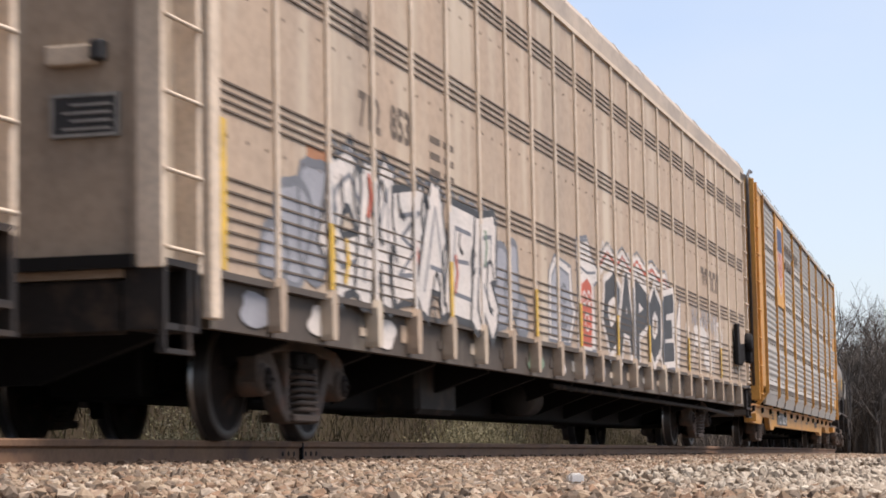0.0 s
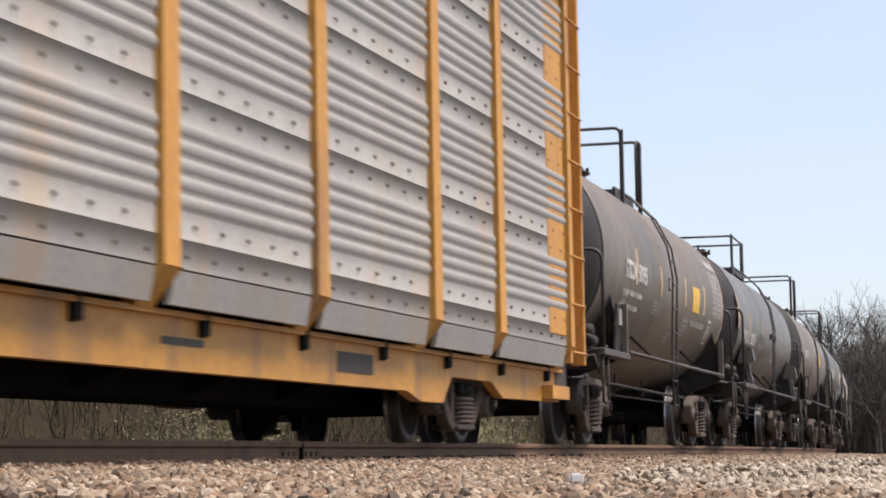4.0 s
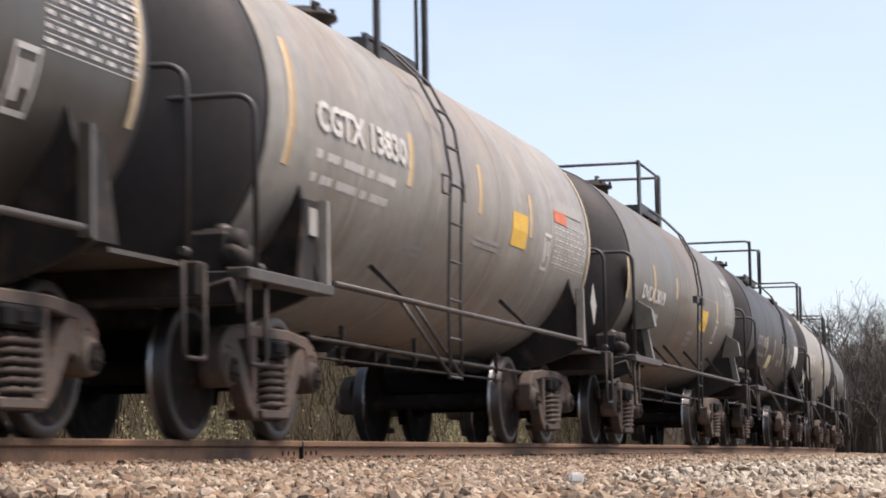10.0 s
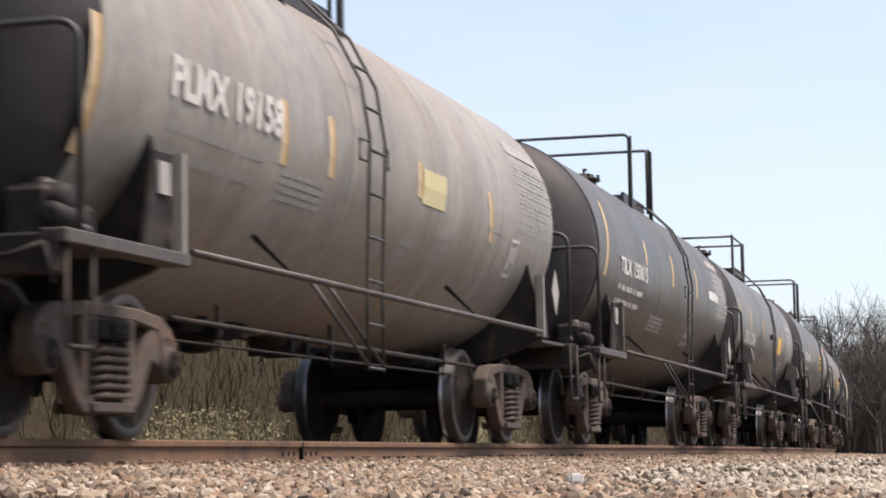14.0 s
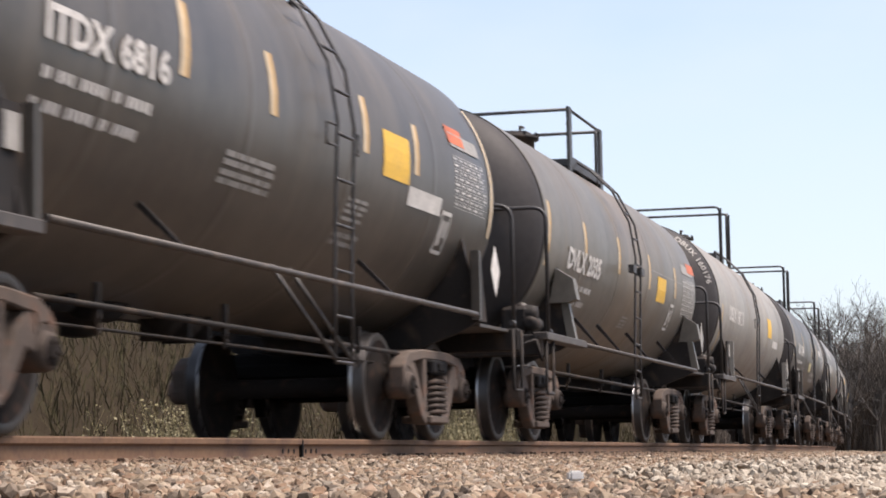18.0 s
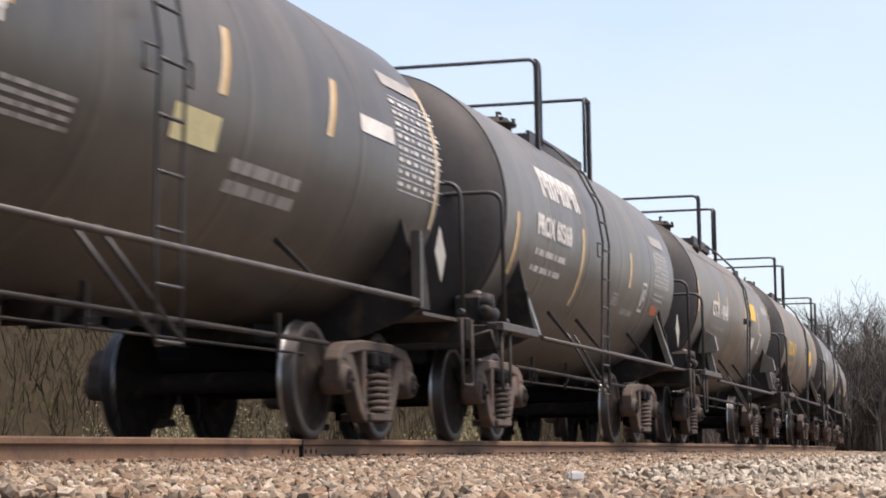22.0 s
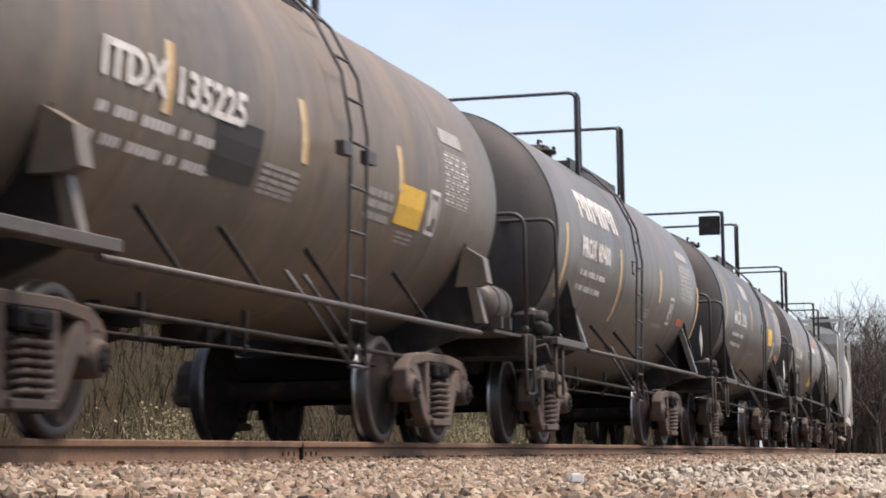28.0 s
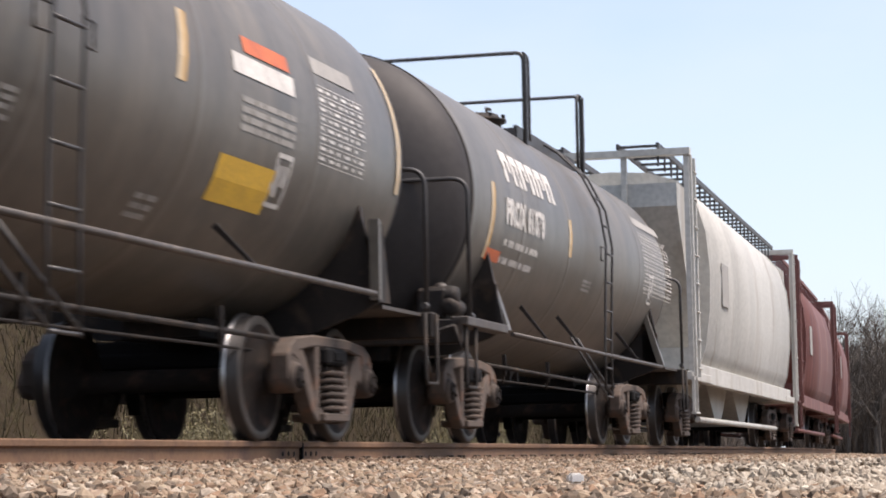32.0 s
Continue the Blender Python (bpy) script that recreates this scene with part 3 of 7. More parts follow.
    # outlet below the shell, and its belly skid
    bm = B()
    lathe(bm, [(.66, .08), (.68, .15), (.76, .15), (.79, .22), (.95, .24)], 18, 'Z')
    P["bottom_outlet"] = bm
    # control valve cluster on the end platform
    bm = B()
    box(bm, -E + .42, -E + .64, -1.20, -.92, 1.10, 1.40, .03)
    lathe(bm, [(-.30, .02), (-.29, .085), (-.24, .10), (.0, .10), (.05, .07)], 14, 'Y', (-E + .53, -1.0, 1.32))
    lathe(bm, [(-.20, .03), (-.19, .075), (.16, .075), (.18, .03)], 14, 'X', (-E + .56, -1.24, 1.22))
    P["brake_housing"] = bm
    bm = B()
    lathe(bm, [(1.36, .05), (1.38, .07), (1.42, .07), (1.45, .03)], 14, 'Z', (-E + .56, -1.12, 0))
    P["valve_cap"] = bm
    P["brake_pipe"] = tube(B(), [(-E + .55, -1.1, 1.12), (-E + .7, -1.0, 1.32), (-E + .8, -.8, 1.35), (-E + .9, -.5, 1.25)], .03, 6)
    bm = B()
    box(bm, -E + .9, -E + 1.1, -1.2, -.95, 1.1, 1.34, .04)
    P["brake_box"] = bm
    mt = {"tank": ("tank_black", "tank_black"), "end_sill": ("frame_black",), "side_rail": ("rail_pipe",), "end_platform": ("rail_pipe",), "ladder_stile": ("handrail",), "rung": ("handrail",), "ladder_bracket": ("handrail",), "ladder_brace": ("handrail",), "railing_hoop": ("handrail",), "railing_strut": ("handrail",), "railing_post": ("handrail",), "railing_bar": ("handrail",), "side_bar": ("handrail",), "end_handrail": ("handrail",),
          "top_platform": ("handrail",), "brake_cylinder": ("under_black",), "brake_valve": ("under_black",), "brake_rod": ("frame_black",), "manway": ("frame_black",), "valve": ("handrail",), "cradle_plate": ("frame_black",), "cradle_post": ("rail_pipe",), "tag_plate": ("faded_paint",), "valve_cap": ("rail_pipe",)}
    out = {}
    for k, bm in P.items():
        out[k] = mesh_of(k, bm, *mt.get(k, ("frame_black",)))
    out["rungs"] = rungs
    TANKS[key] = out
    return out


TANKS = {}


def prism_yz(bm, outline, x0, x1):
    a = [bm.verts.new((x0, y, z)) for y, z in outline]
    b = [bm.verts.new((x1, y, z)) for y, z in outline]
    n = len(a)
    fs = [bm.faces.new(a), bm.faces.new(b[::-1])]
    for i in range(n):
        fs.append(bm.faces.new((a[i], b[i], b[(i + 1) % n], a[(i + 1) % n])))
    bmesh.ops.recalc_face_normals(bm, faces=fs)
    return bm


def paint_slot(ob, i, material):
    ob.material_slots[i].link = 'OBJECT'
    ob.material_slots[i].material = M[material]


def tank_car(front, rear, paint, label, style="frame", ov=.88, reservoir=False, braced=True, ladder_x=-.75, marks=None, flat=False, top=(-1.3, .2), rad=1.40, board=False):
    """A tank car whose bogies' middles stand at front and rear on the line at the start."""
    global TR
    TR = rad
    h = round((rear - front) / 2, 2)
    pivot = h
    h = 4.35 if h < 4.45 else 4.62 if h < 4.78 else 4.95
    P = tank_parts(h, ov, style, flat)
    car = thing("tank_car", label, "tank car")
    CARS.append((car, (front + rear) / 2))
    turn = pose(0, 0, 0, 0, 0, 180)
    sh = part("tank", P["tank"], None, car)
    paint_slot(sh, 0, paint)
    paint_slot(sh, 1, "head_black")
    for e in (Matrix(), turn):
        out = pose(-.42, 0, 0) if e is turn and style != "frame" and not flat else Matrix()
        for k in ("end_sill", "bolster_web", "end_platform", "end_handrail", "coupler", "uncoupling_lever", "air_hose"):
            part(k, P[k], None, car, at=e @ out if k in ("end_sill", "end_platform", "end_handrail") else e)
        for q in (e, e @ Matrix.Scale(-1, 4, (0, 1, 0))):
            plate = part("cradle_plate", P["cradle_plate"], None, car, at=q)
            if style == "box":
                paint_slot(plate, 0, paint)
            paint_slot(part("cradle_post", P["cradle_post"], None, car, at=q), 0, paint)
        part("sill_step", P["sill_step"], None, car, at=e @ out)
        part("sill_step", P["sill_step"], None, car, at=e @ out @ Matrix.Scale(-1, 4, (0, 1, 0)))
        if style == "frame":
            part("tag_plate", P["tag_plate"], None, car, at=e)
        sr = part("side_rail", P["side_rail"], None, car, at=e)
        for x in ((-h + 2.1, h - 2.75) if style == "frame" else (-h + 1.9, -.9, h - 1.9) if style == "brace" else (-h + 1.4, -h + 2.8, .2, h - 1.9)):
            part("rail_brace", P["rail_brace"], None, car, at=e @ pose(x, 0, 0))
        at = e @ pose(ladder_x if e is not turn else -ladder_x, 0, 0)
        for q in (-1, 1):
            st = part("ladder_stile", P["ladder_stile"], None, car, at=at @ pose(q * .2, 0, 0))
            part("ladder_bracket", P["ladder_bracket"], None, st, at=Matrix.Scale(q, 4, (1, 0, 0)))
            if braced:
                part("ladder_brace", P["ladder_brace"], None, st)
            if q < 0:
                for y, z in P["rungs"]:
                    part("rung", P["rung"], None, st, at=pose(.2, y, z))
    x1, x2 = top
    mid, reach = (x1 + x2) / 2, (x2 - x1) / 2
    part("top_platform", P["top_platform"], None, car, at=pose(mid, 0, 0) @ Matrix.Diagonal((reach / .92, 1, 1, 1)))
    part("manway", P["manway"], None, car, at=pose(x1 + .25 if flat else mid - .2, 0, 0))
    part("valve", P["valve"], None, car, at=pose(mid - .9, 0, -.06))
    mirror = Matrix.Scale(-1, 4, (1, 0, 0))
    for x in (x1, x2):
        if flat:
            part("railing_bar", P["railing_bar"], None, car, at=pose(x, 0, 0))
            for y in (-.81, .81):
                post = part("railing_post", P["railing_post"], None, car, at=pose(x, y, 0))
                if x == x2:
                    part("railing_strut", P["railing_strut"], None, post, at=mirror)
        else:
            hoop = part("railing_hoop", P["railing_hoop"], None, car, at=pose(x, 0, 0))
            for y in (-.91, .91):
                if x == x2:
                    part("railing_strut", P["railing_strut"], None, hoop, at=pose(0, y, 0) @ mirror)
                elif style != "frame":
                    part("railing_strut", P["railing_strut"], None, hoop, at=pose(0, y, 0))
                part("railing_post", P["railing_post"], None, hoop, at=pose(0, y * 1.03, 0))
    if flat:
        for y in (-.81, .81):
            part("side_bar", P["side_bar"], None, car, at=pose(mid, y, 0) @ Matrix.Diagonal((reach / .9, 1, 1, 1)))
    for k in ("brake_rod", "brake_cylinder", "air_reservoir", "brake_valve", "bottom_outlet", "brake_housing", "valve_cap", "brake_pipe", "brake_box"):
        inward = pose(0, .38, .10) if k in ("brake_cylinder", "air_reservoir", "brake_valve", "bottom_outlet") else None
        if flat and k in ("brake_cylinder", "air_reservoir", "brake_valve"):
            continue
        part(k, P[k], None, car, at=inward)
    L = h + ov
    if flat:
        bm = decal(B(), L * .22, L * .96, .02, .032, .004)
        part("weld_seam", bm, "faded_paint", car)
    elif rad < 1.39:
        part("weld_seam", decal(B(), -L * .96, L * .96, .78, .792, .004), "frame_black", car)
        for x in (-L * .62, L * .42):
            bm = B()
            c = shell(x, .98, .03)
            lathe(bm, [(c.y - .05, .05), (c.y - .045, .075), (c.y + .045, .075), (c.y + .05, .05)], 14, 'Y', (c.x, 0, c.z))
            part("lifting_lug", bm, "frame_black", car)
    if board:
        bm = B()
        box(bm, x1 - .012, x1 + .012, -.88, -.48, 3.96, 4.32, .004)
        part("notice_board", bm, "frame_black", car, "black square board on the railing")
    if reservoir:
        bm = B()
        lathe(bm, [(-.40, .03), (-.39, .15), (-.32, .20), (.32, .20), (.39, .15), (.40, .03)], 20, 'X', (h + 1.02, -1.22, 1.32))
        for x in (h + .85, h + 1.2):
            box(bm, x - .025, x + .025, -1.44, -1.0, 1.08, 1.20)
            lathe(bm, [(x - .02, .21), (x + .02, .21)], 20, 'X', (0, -1.22, 1.32))
        part("reservoir", bm, "rail_pipe", car, "grey cylindrical air reservoir on the end platform")
    truck(car, -pivot)
    truck(car, pivot)
    markings(car, h, ov, marks or {})
    return car


def table(bm, x, a, w, hgt, rows=17, lift=.004):
    """A stencilled table: thin white lines with small blocks between."""
    rnd = random.Random(int(x * 100) + rows)
    for i in range(rows):
        y = a + hgt * i / rows
        if i % 2 == 0:
            decal(bm, x, x + w, y, y + hgt / rows * .14, lift)
        else:
            u = x
            while u < x + w - .1:
                q = rnd.uniform(.05, .14)
                decal(bm, u, min(x + w, u + q), y - hgt / rows * .2, y + hgt / rows * .45, lift)
                u += q + rnd.uniform(.06, .12)
    return bm


def chalk_line(bm, pts, w=.012):
    for (ax, aa), (bx, ba) in zip(pts, pts[1:]):
        d = Vector((bx - ax, ba - aa))
        n = Vector((-d.y, d.x)).normalized() * w
        bm.faces.new([bm.verts.new(shell(u, v, .006)) for u, v in ((ax + n.x, aa + n.y), (ax - n.x, aa - n.y), (bx - n.x, ba - n.y), (bx + n.x, ba + n.y))])


def markings(car, h, ov, c):
    """Painted marks on the near side: lettering, data lines, stripes, labels."""
    L = h + ov
    mk = c.get("mark")
    big = c.get("paint", "white_paint")
    if mk:
        x, a, hh, w = c.get("at", (-h + .35, -.28, .30, 1.75))
        def span(t):
            return max(u for u, v in glyphs(t, hh)[0])

        word, number = mk.split()
        k = w / span(mk)
        part("reporting_mark", lettering(B(), word, x, a, hh, span(word) * k), big, car, "white stencilled letters")
        part("car_number", lettering(B(), number, x + w - span(number) * k, a, hh, span(number) * k), big, car, "white stencilled number")
        bm = B()
        k = w / 1.9
        blocks(bm, x + .05, a - .22, (.12 * k, .24 * k, .40 * k, .12 * k, .40 * k), .07, .09 * k)
        part("data_line", bm, c.get("small", "white_paint"), car)["kind"] = "stuff"
        bm = B()
        blocks(bm, x + .0, a - .40, (.10 * k, .22 * k, .40 * k, .12 * k, .38 * k), .07, .09 * k)
        part("data_line", bm, c.get("small", "white_paint"), car)["kind"] = "stuff"
    for x, a0, a1, sl in c.get("stripes", ()):
        bm = B()
        decal(bm, x - .045, x + .035, a0, a1, .005, sl)
        p = part("reflective_stripe", bm, "pale_stripe", car)
        bm = B()
        decal(bm, x + .035, x + .10, a0, a1, .005, sl)
        part("stripe_edge", bm, "yellow_stripe", p)
    if c.get("rear"):
        bm = B()
        decal(bm, L - .14, L - .05, c["rear"][0], c["rear"][1], .005)
        part("reflective_stripe", bm, "pale_stripe", car)
    if c.get("head_patch"):
        bm = B()
        box(bm, -L - .56, -L - .545, -.62, -.30, 2.55, 3.05)
        part("head_notice", bm, "white_paint", car, "white notice on the dark tank head")
    for x, a, w, hh, m in c.get("patches", ()):
        bm = B()
        decal(bm, x, x + w, a, a + hh, .006)
        p = part("label_patch", bm, m, car)
        if m == "yellow_label" and hh > .4:
            bm = B()
            for i, q in enumerate((.32, .4, .36, .4, .3)):
                decal(bm, x + .06, x + .06 + q * w / .5, a + hh * (.16 + i * .15), a + hh * (.20 + i * .15), .009)
            part("label_writing", bm, "orange_label", p)
    t = c.get("table")
    if t:
        part("data_table", table(B(), *t), c.get("small", "white_paint"), car)["kind"] = "stuff"
        bm = B()
        decal(bm, t[0], t[0] + t[2] * .9, t[1] + t[3] + .06, t[1] + t[3] + .20)
        part("stencil_title", bm, "faded_paint", car)
    rnd = random.Random(len(c.get("lines", ())) * 7 + int(h * 100))
    for x, a, w, hh in c.get("lines", ()):
        bm = B()
        u = x
        while u < x + w - .03:
            q = min(rnd.uniform(.10, .34), x + w - u)
            decal(bm, u, u + q, a, a + hh)
            u += q + .035
        part("data_line", bm, c.get("faint", "faded_paint"), car)["kind"] = "stuff"
    # framed square near the rear
    if c.get("frame"):
        x, a = c["frame"]
        bm = B()
        for q in ((x, x + .30, a, a + .035), (x, x + .30, a + .36, a + .395), (x, x + .03, a, a + .39), (x + .27, x + .30, a, a + .39), (x + .07, x + .13, a + .08, a + .31), (x + .17, x + .23, a + .16, a + .31)):
            decal(bm, *q, .005)
        part("framed_stencil", bm, "white_paint", car)
    if "brand" in c:
        x, a, w, hh = c["brand"]
        for i in range(6):
            bm = B()
            u, k = x + w * i / 6, w / 6 * .82
            decal(bm, u, u + k * .36, a, a + hh, .006)
            decal(bm, u + k * .36, u + k, a + hh * .68, a + hh, .006)
            decal(bm, u + k * .66, u + k, a + hh * (.0 if i % 2 else .34), a + hh * .68, .006)
            part("brand_bar", bm, "white_paint", car)
    if "chalk" in c:
        bm = B()
        x, a = c["chalk"]
        for cx, cy, r in ((x + .05, a + .45, .11), (x + .22, a + .45, .11), (x + .10, a - .12, .10)):
            ring = [(cx + r * math.cos(t * .3), cy + r * 1.3 * math.sin(t * .3)) for t in range(22)]
            chalk_line(bm, ring)
        chalk_line(bm, [(x - .05, a + .40), (x + .12, a + .18), (x + .30, a + .42)])
        chalk_line(bm, [(x + .0, a + .05), (x - .18, a - .42), (x + .18, a - .18)])
        part("chalk_drawing", bm, "faded_paint", car)
    if "diamond" in c:
        bm = B()
        prism(bm, [(h + .60, 1.33), (h + .76, 1.57), (h + .60, 1.81), (h + .44, 1.57)], -1.475, -1.468)
        part("placard", bm, c["diamond"], car, "diamond-shaped placard in a metal holder")
    def on_head(y, z):
        rr = math.hypot(y, z - TZ) / TR
        return Vector((-L - .60 * math.sqrt(max(0, 1 - rr * rr)) - .008, y, z))

    if "head_mark" in c:
        vs, fs = glyphs(c["head_mark"], .14, .36)
        bm = B()
        y0, z0 = c.get("head_at", (-.36, 2.55))
        bv = [bm.verts.new(on_head(y0 - u, z0 + v)) for u, v in vs]
        for f in fs:
            bm.faces.new([bv[i] for i in f[::-1]])
        part("head_number", bm, c.get("head_paint", "red_faded"), car)
    if "knuckle" in c:
        # small lettering that runs down the rim of the head
        vs, fs = glyphs(c["knuckle"], .075, .95)
        bm = B()
        bv = []
        for u, v in vs:
            t, q = .98 - u / 1.28, 1.27 + v
            bv.append(bm.verts.new(on_head(-q * math.cos(t), TZ + q * math.sin(t))))
        for f in fs:
            bm.faces.new([bv[i] for i in f[::-1]])
        part("head_lettering", bm, "faded_paint", car, "pale stencilled lettering on the tank head")


# ---------- the train ----------
def W(text, **k):
    return dict(mark=text, **k)


tank_car(70.75, 80.13, "tank_brown", "brown-black tank car, rust-stained, with a yellow label", braced=False, top=(-1.30, 0.20), marks=W("ITDX 5095",
    at=(-3.93, -0.19, 0.22, 1.59),
    stripes=((-3.08, -0.24, 0.23, -0.04), (-1.02, -0.26, 0.15, -0.09), (1.24, -0.26, 0.17, -0.06), (3.24, -0.27, 0.18, -0.02),),
    patches=((1.97, -0.28, 0.73, 0.38, "yellow_label"),),
    table=(4.26, -0.23, 1.21, 0.76),
    frame=(3.87, -0.71),
    lines=((-1.51, -0.53, 0.68, 0.03), (-1.51, -0.48, 0.68, 0.03), (-1.51, -0.43, 0.68, 0.03), (-1.51, -0.38, 0.68, 0.03), (1.30, -0.71, 0.47, 0.05), (1.30, -0.63, 0.47, 0.05), (1.30, -0.56, 0.47, 0.05), (1.30, -0.48, 0.47, 0.05), (-3.88, -0.53, 0.38, 0.05), (-3.88, -0.44, 0.38, 0.05), (0.30, -0.87, 0.37, 0.04), (0.30, -0.81, 0.37, 0.04), (0.30, -0.74, 0.37, 0.04), (2.10, -0.50, 1.40, 0.09),), rear=(-.6, .9)))
tank_car(84.48, 93.85, "tank_slate", "dull black tank car with box cradles and flat-post railing", style="box", flat=True, braced=False, top=(-1.36, 0.60), rad=1.36, marks=W("DVLX 2053",
    at=(-4.83, -0.39, 0.21, 2.16),
    stripes=((-3.68, -0.20, 0.14, -0.09), (-1.24, -0.17, 0.16, -0.05), (1.18, -0.23, 0.13, -0.08), (-5.73, -0.21, 0.40, 0.05),),
    patches=(),
    frame=(1.07, -0.56),
    lines=((-1.72, -0.44, 0.64, 0.03), (-1.72, -0.39, 0.64, 0.03), (-1.72, -0.35, 0.64, 0.03), (2.72, -0.37, 0.78, 0.04), (2.72, -0.31, 0.78, 0.04), (2.72, -0.25, 0.78, 0.04),)))
tank_car(98.15, 106.99, "tank_brown", "rust-brown tank car with faded lettering", braced=False, ladder_x=-1, top=(-1.28, 0.17), marks=W("ITDX 5075",
    at=(-4.16, -0.11, 0.18, 1.34),
    stripes=((-1.96, -0.27, 0.19, 0.01), (1.57, -0.27, 0.19, -0.02),),
    patches=((1.61, -0.13, 0.76, 0.34, "yellow_label"),),
    table=(3.48, -0.33, 1.09, 0.54),
    frame=(3.45, -0.73),
    lines=((0.20, 0.20, 0.76, 0.06), (0.20, 0.29, 0.76, 0.06), (0.34, -0.08, 0.49, 0.04), (0.34, -0.01, 0.49, 0.04), (0.36, -0.45, 0.48, 0.03), (0.36, -0.41, 0.48, 0.03), (0.36, -0.36, 0.48, 0.03), (1.56, -0.60, 0.75, 0.05), (1.56, -0.51, 0.75, 0.05), (1.56, -0.42, 0.75, 0.05), (2.95, -0.25, 0.42, 0.06), (2.95, -0.14, 0.42, 0.06), (0.38, -0.92, 0.58, 0.10),), small="faded_paint", rear=(-.6, .8), head_mark="48"))
tank_car(111.40, 121.00, "tank_black", "dark grey tank car with a chalk drawing on its side", ladder_x=0.59, top=(-0.36, 0.95), marks=W("TILX 150603",
    at=(-4.61, -0.18, 0.24, 2.06),
    stripes=((-5.63, -0.29, 0.22, 0.08), (-1.65, -0.05, 0.40, 0.00), (2.05, -0.06, 0.41, 0.05), (3.38, -0.07, 0.41, 0.09),),
    patches=((2.27, -0.20, 0.75, 0.32, "pale_label"), (3.46, 0.04, 1.03, 0.19, "white_paint"),),
    table=(4.51, -0.22, 1.25, 0.66),
    frame=(4.19, -0.63),
    lines=((-1.44, -0.63, 1.03, 0.04), (-1.44, -0.57, 1.03, 0.04), (-1.44, -0.51, 1.03, 0.04), (-1.44, -0.45, 1.03, 0.04), (1.26, -0.66, 2.45, 0.10), (1.26, -0.49, 2.45, 0.10),), rear=(-.5, .8), chalk=(-.75, -.62)))
tank_car(125.02, 134.27, "tank_pale", "light grey tank car with bright yellow stripes", ladder_x=-1.05, top=(-1.36, 0.20), marks=W("CGTX 13830",
    at=(-4.49, -0.03, 0.21, 2.33),
    stripes=((-5.12, -0.38, 0.57, 0.13), (-2.06, -0.19, 0.27, 0.07), (0.32, -0.18, 0.29, 0.02), (2.44, -0.21, 0.23, -0.04),),
    patches=((1.65, -0.35, 0.65, 0.34, "yellow_label"), (3.57, 0.07, 0.62, 0.13, "orange_label"),),
    table=(3.60, -0.41, 1.62, 0.55),
    frame=(3.11, -0.49),
    lines=((0.30, -0.48, 0.92, 0.04), (0.30, -0.42, 0.92, 0.04), (-1.94, -0.75, 0.76, 0.04), (-1.94, -0.69, 0.76, 0.04),), rear=(-.6, .9), diamond="faded_paint"))
tank_car(139.03, 148.05, "tank_grey", "weathered grey tank car with box cradles and flat-post railing", style="box", flat=True, braced=False, ladder_x=-0.33, top=(-1.31, 0.60), rad=1.36, marks=W("DVLX 3019",
    at=(-4.57, -0.36, 0.18, 1.91),
    stripes=((-3.52, -0.38, 0.13, -0.19), (-1.57, -0.19, 0.11, -0.03), (-5.63, -0.45, 0.07, -0.24), (3.04, -0.28, 0.07, -0.19),),
    patches=((1.17, -0.51, 0.72, 0.33, "yellow_label"),),
    table=(3.99, -0.27, 1.01, 0.63),
    frame=(2.90, -0.65),
    lines=((0.22, -0.82, 0.59, 0.06), (0.22, -0.73, 0.59, 0.06), (0.22, -0.63, 0.59, 0.06),)))
tank_car(152.78, 161.75, "tank_dark", "very dark tank car with faded lettering and a white notice", style="brace", ladder_x=-0.23, top=(-1.03, 1.10), rad=1.36, marks=W("CCTX 14353",
    at=(-4.30, -0.33, 0.18, 1.81),
    stripes=((-2.21, -0.52, -0.10, -0.14), (-0.55, -0.52, -0.10, -0.15), (1.41, -0.59, -0.09, -0.25), (2.83, -0.53, -0.10, -0.13),),
    patches=((-1.72, -0.73, 0.74, 0.29, "pale_label"), (4.13, -0.49, 1.04, 0.49, "white_paint"),),
    table=(4.20, 0.12, 0.81, 0.32),
    frame=None,
    lines=((-0.91, -0.79, 0.44, 0.03), (-0.91, -0.75, 0.44, 0.03), (1.81, -0.29, 0.57, 0.04), (1.81, -0.23, 0.57, 0.04), (3.38, -0.44, 0.43, 0.05), (3.38, -0.36, 0.43, 0.05), (3.38, -0.29, 0.43, 0.05), (0.39, -0.60, 0.60, 0.03), (0.39, -0.55, 0.60, 0.03), (0.39, -0.50, 0.60, 0.03), (2.38, -0.65, 0.31, 0.05), (2.38, -0.57, 0.31, 0.05),), paint="faded_paint", small="faded_paint", diamond="faded_paint"))
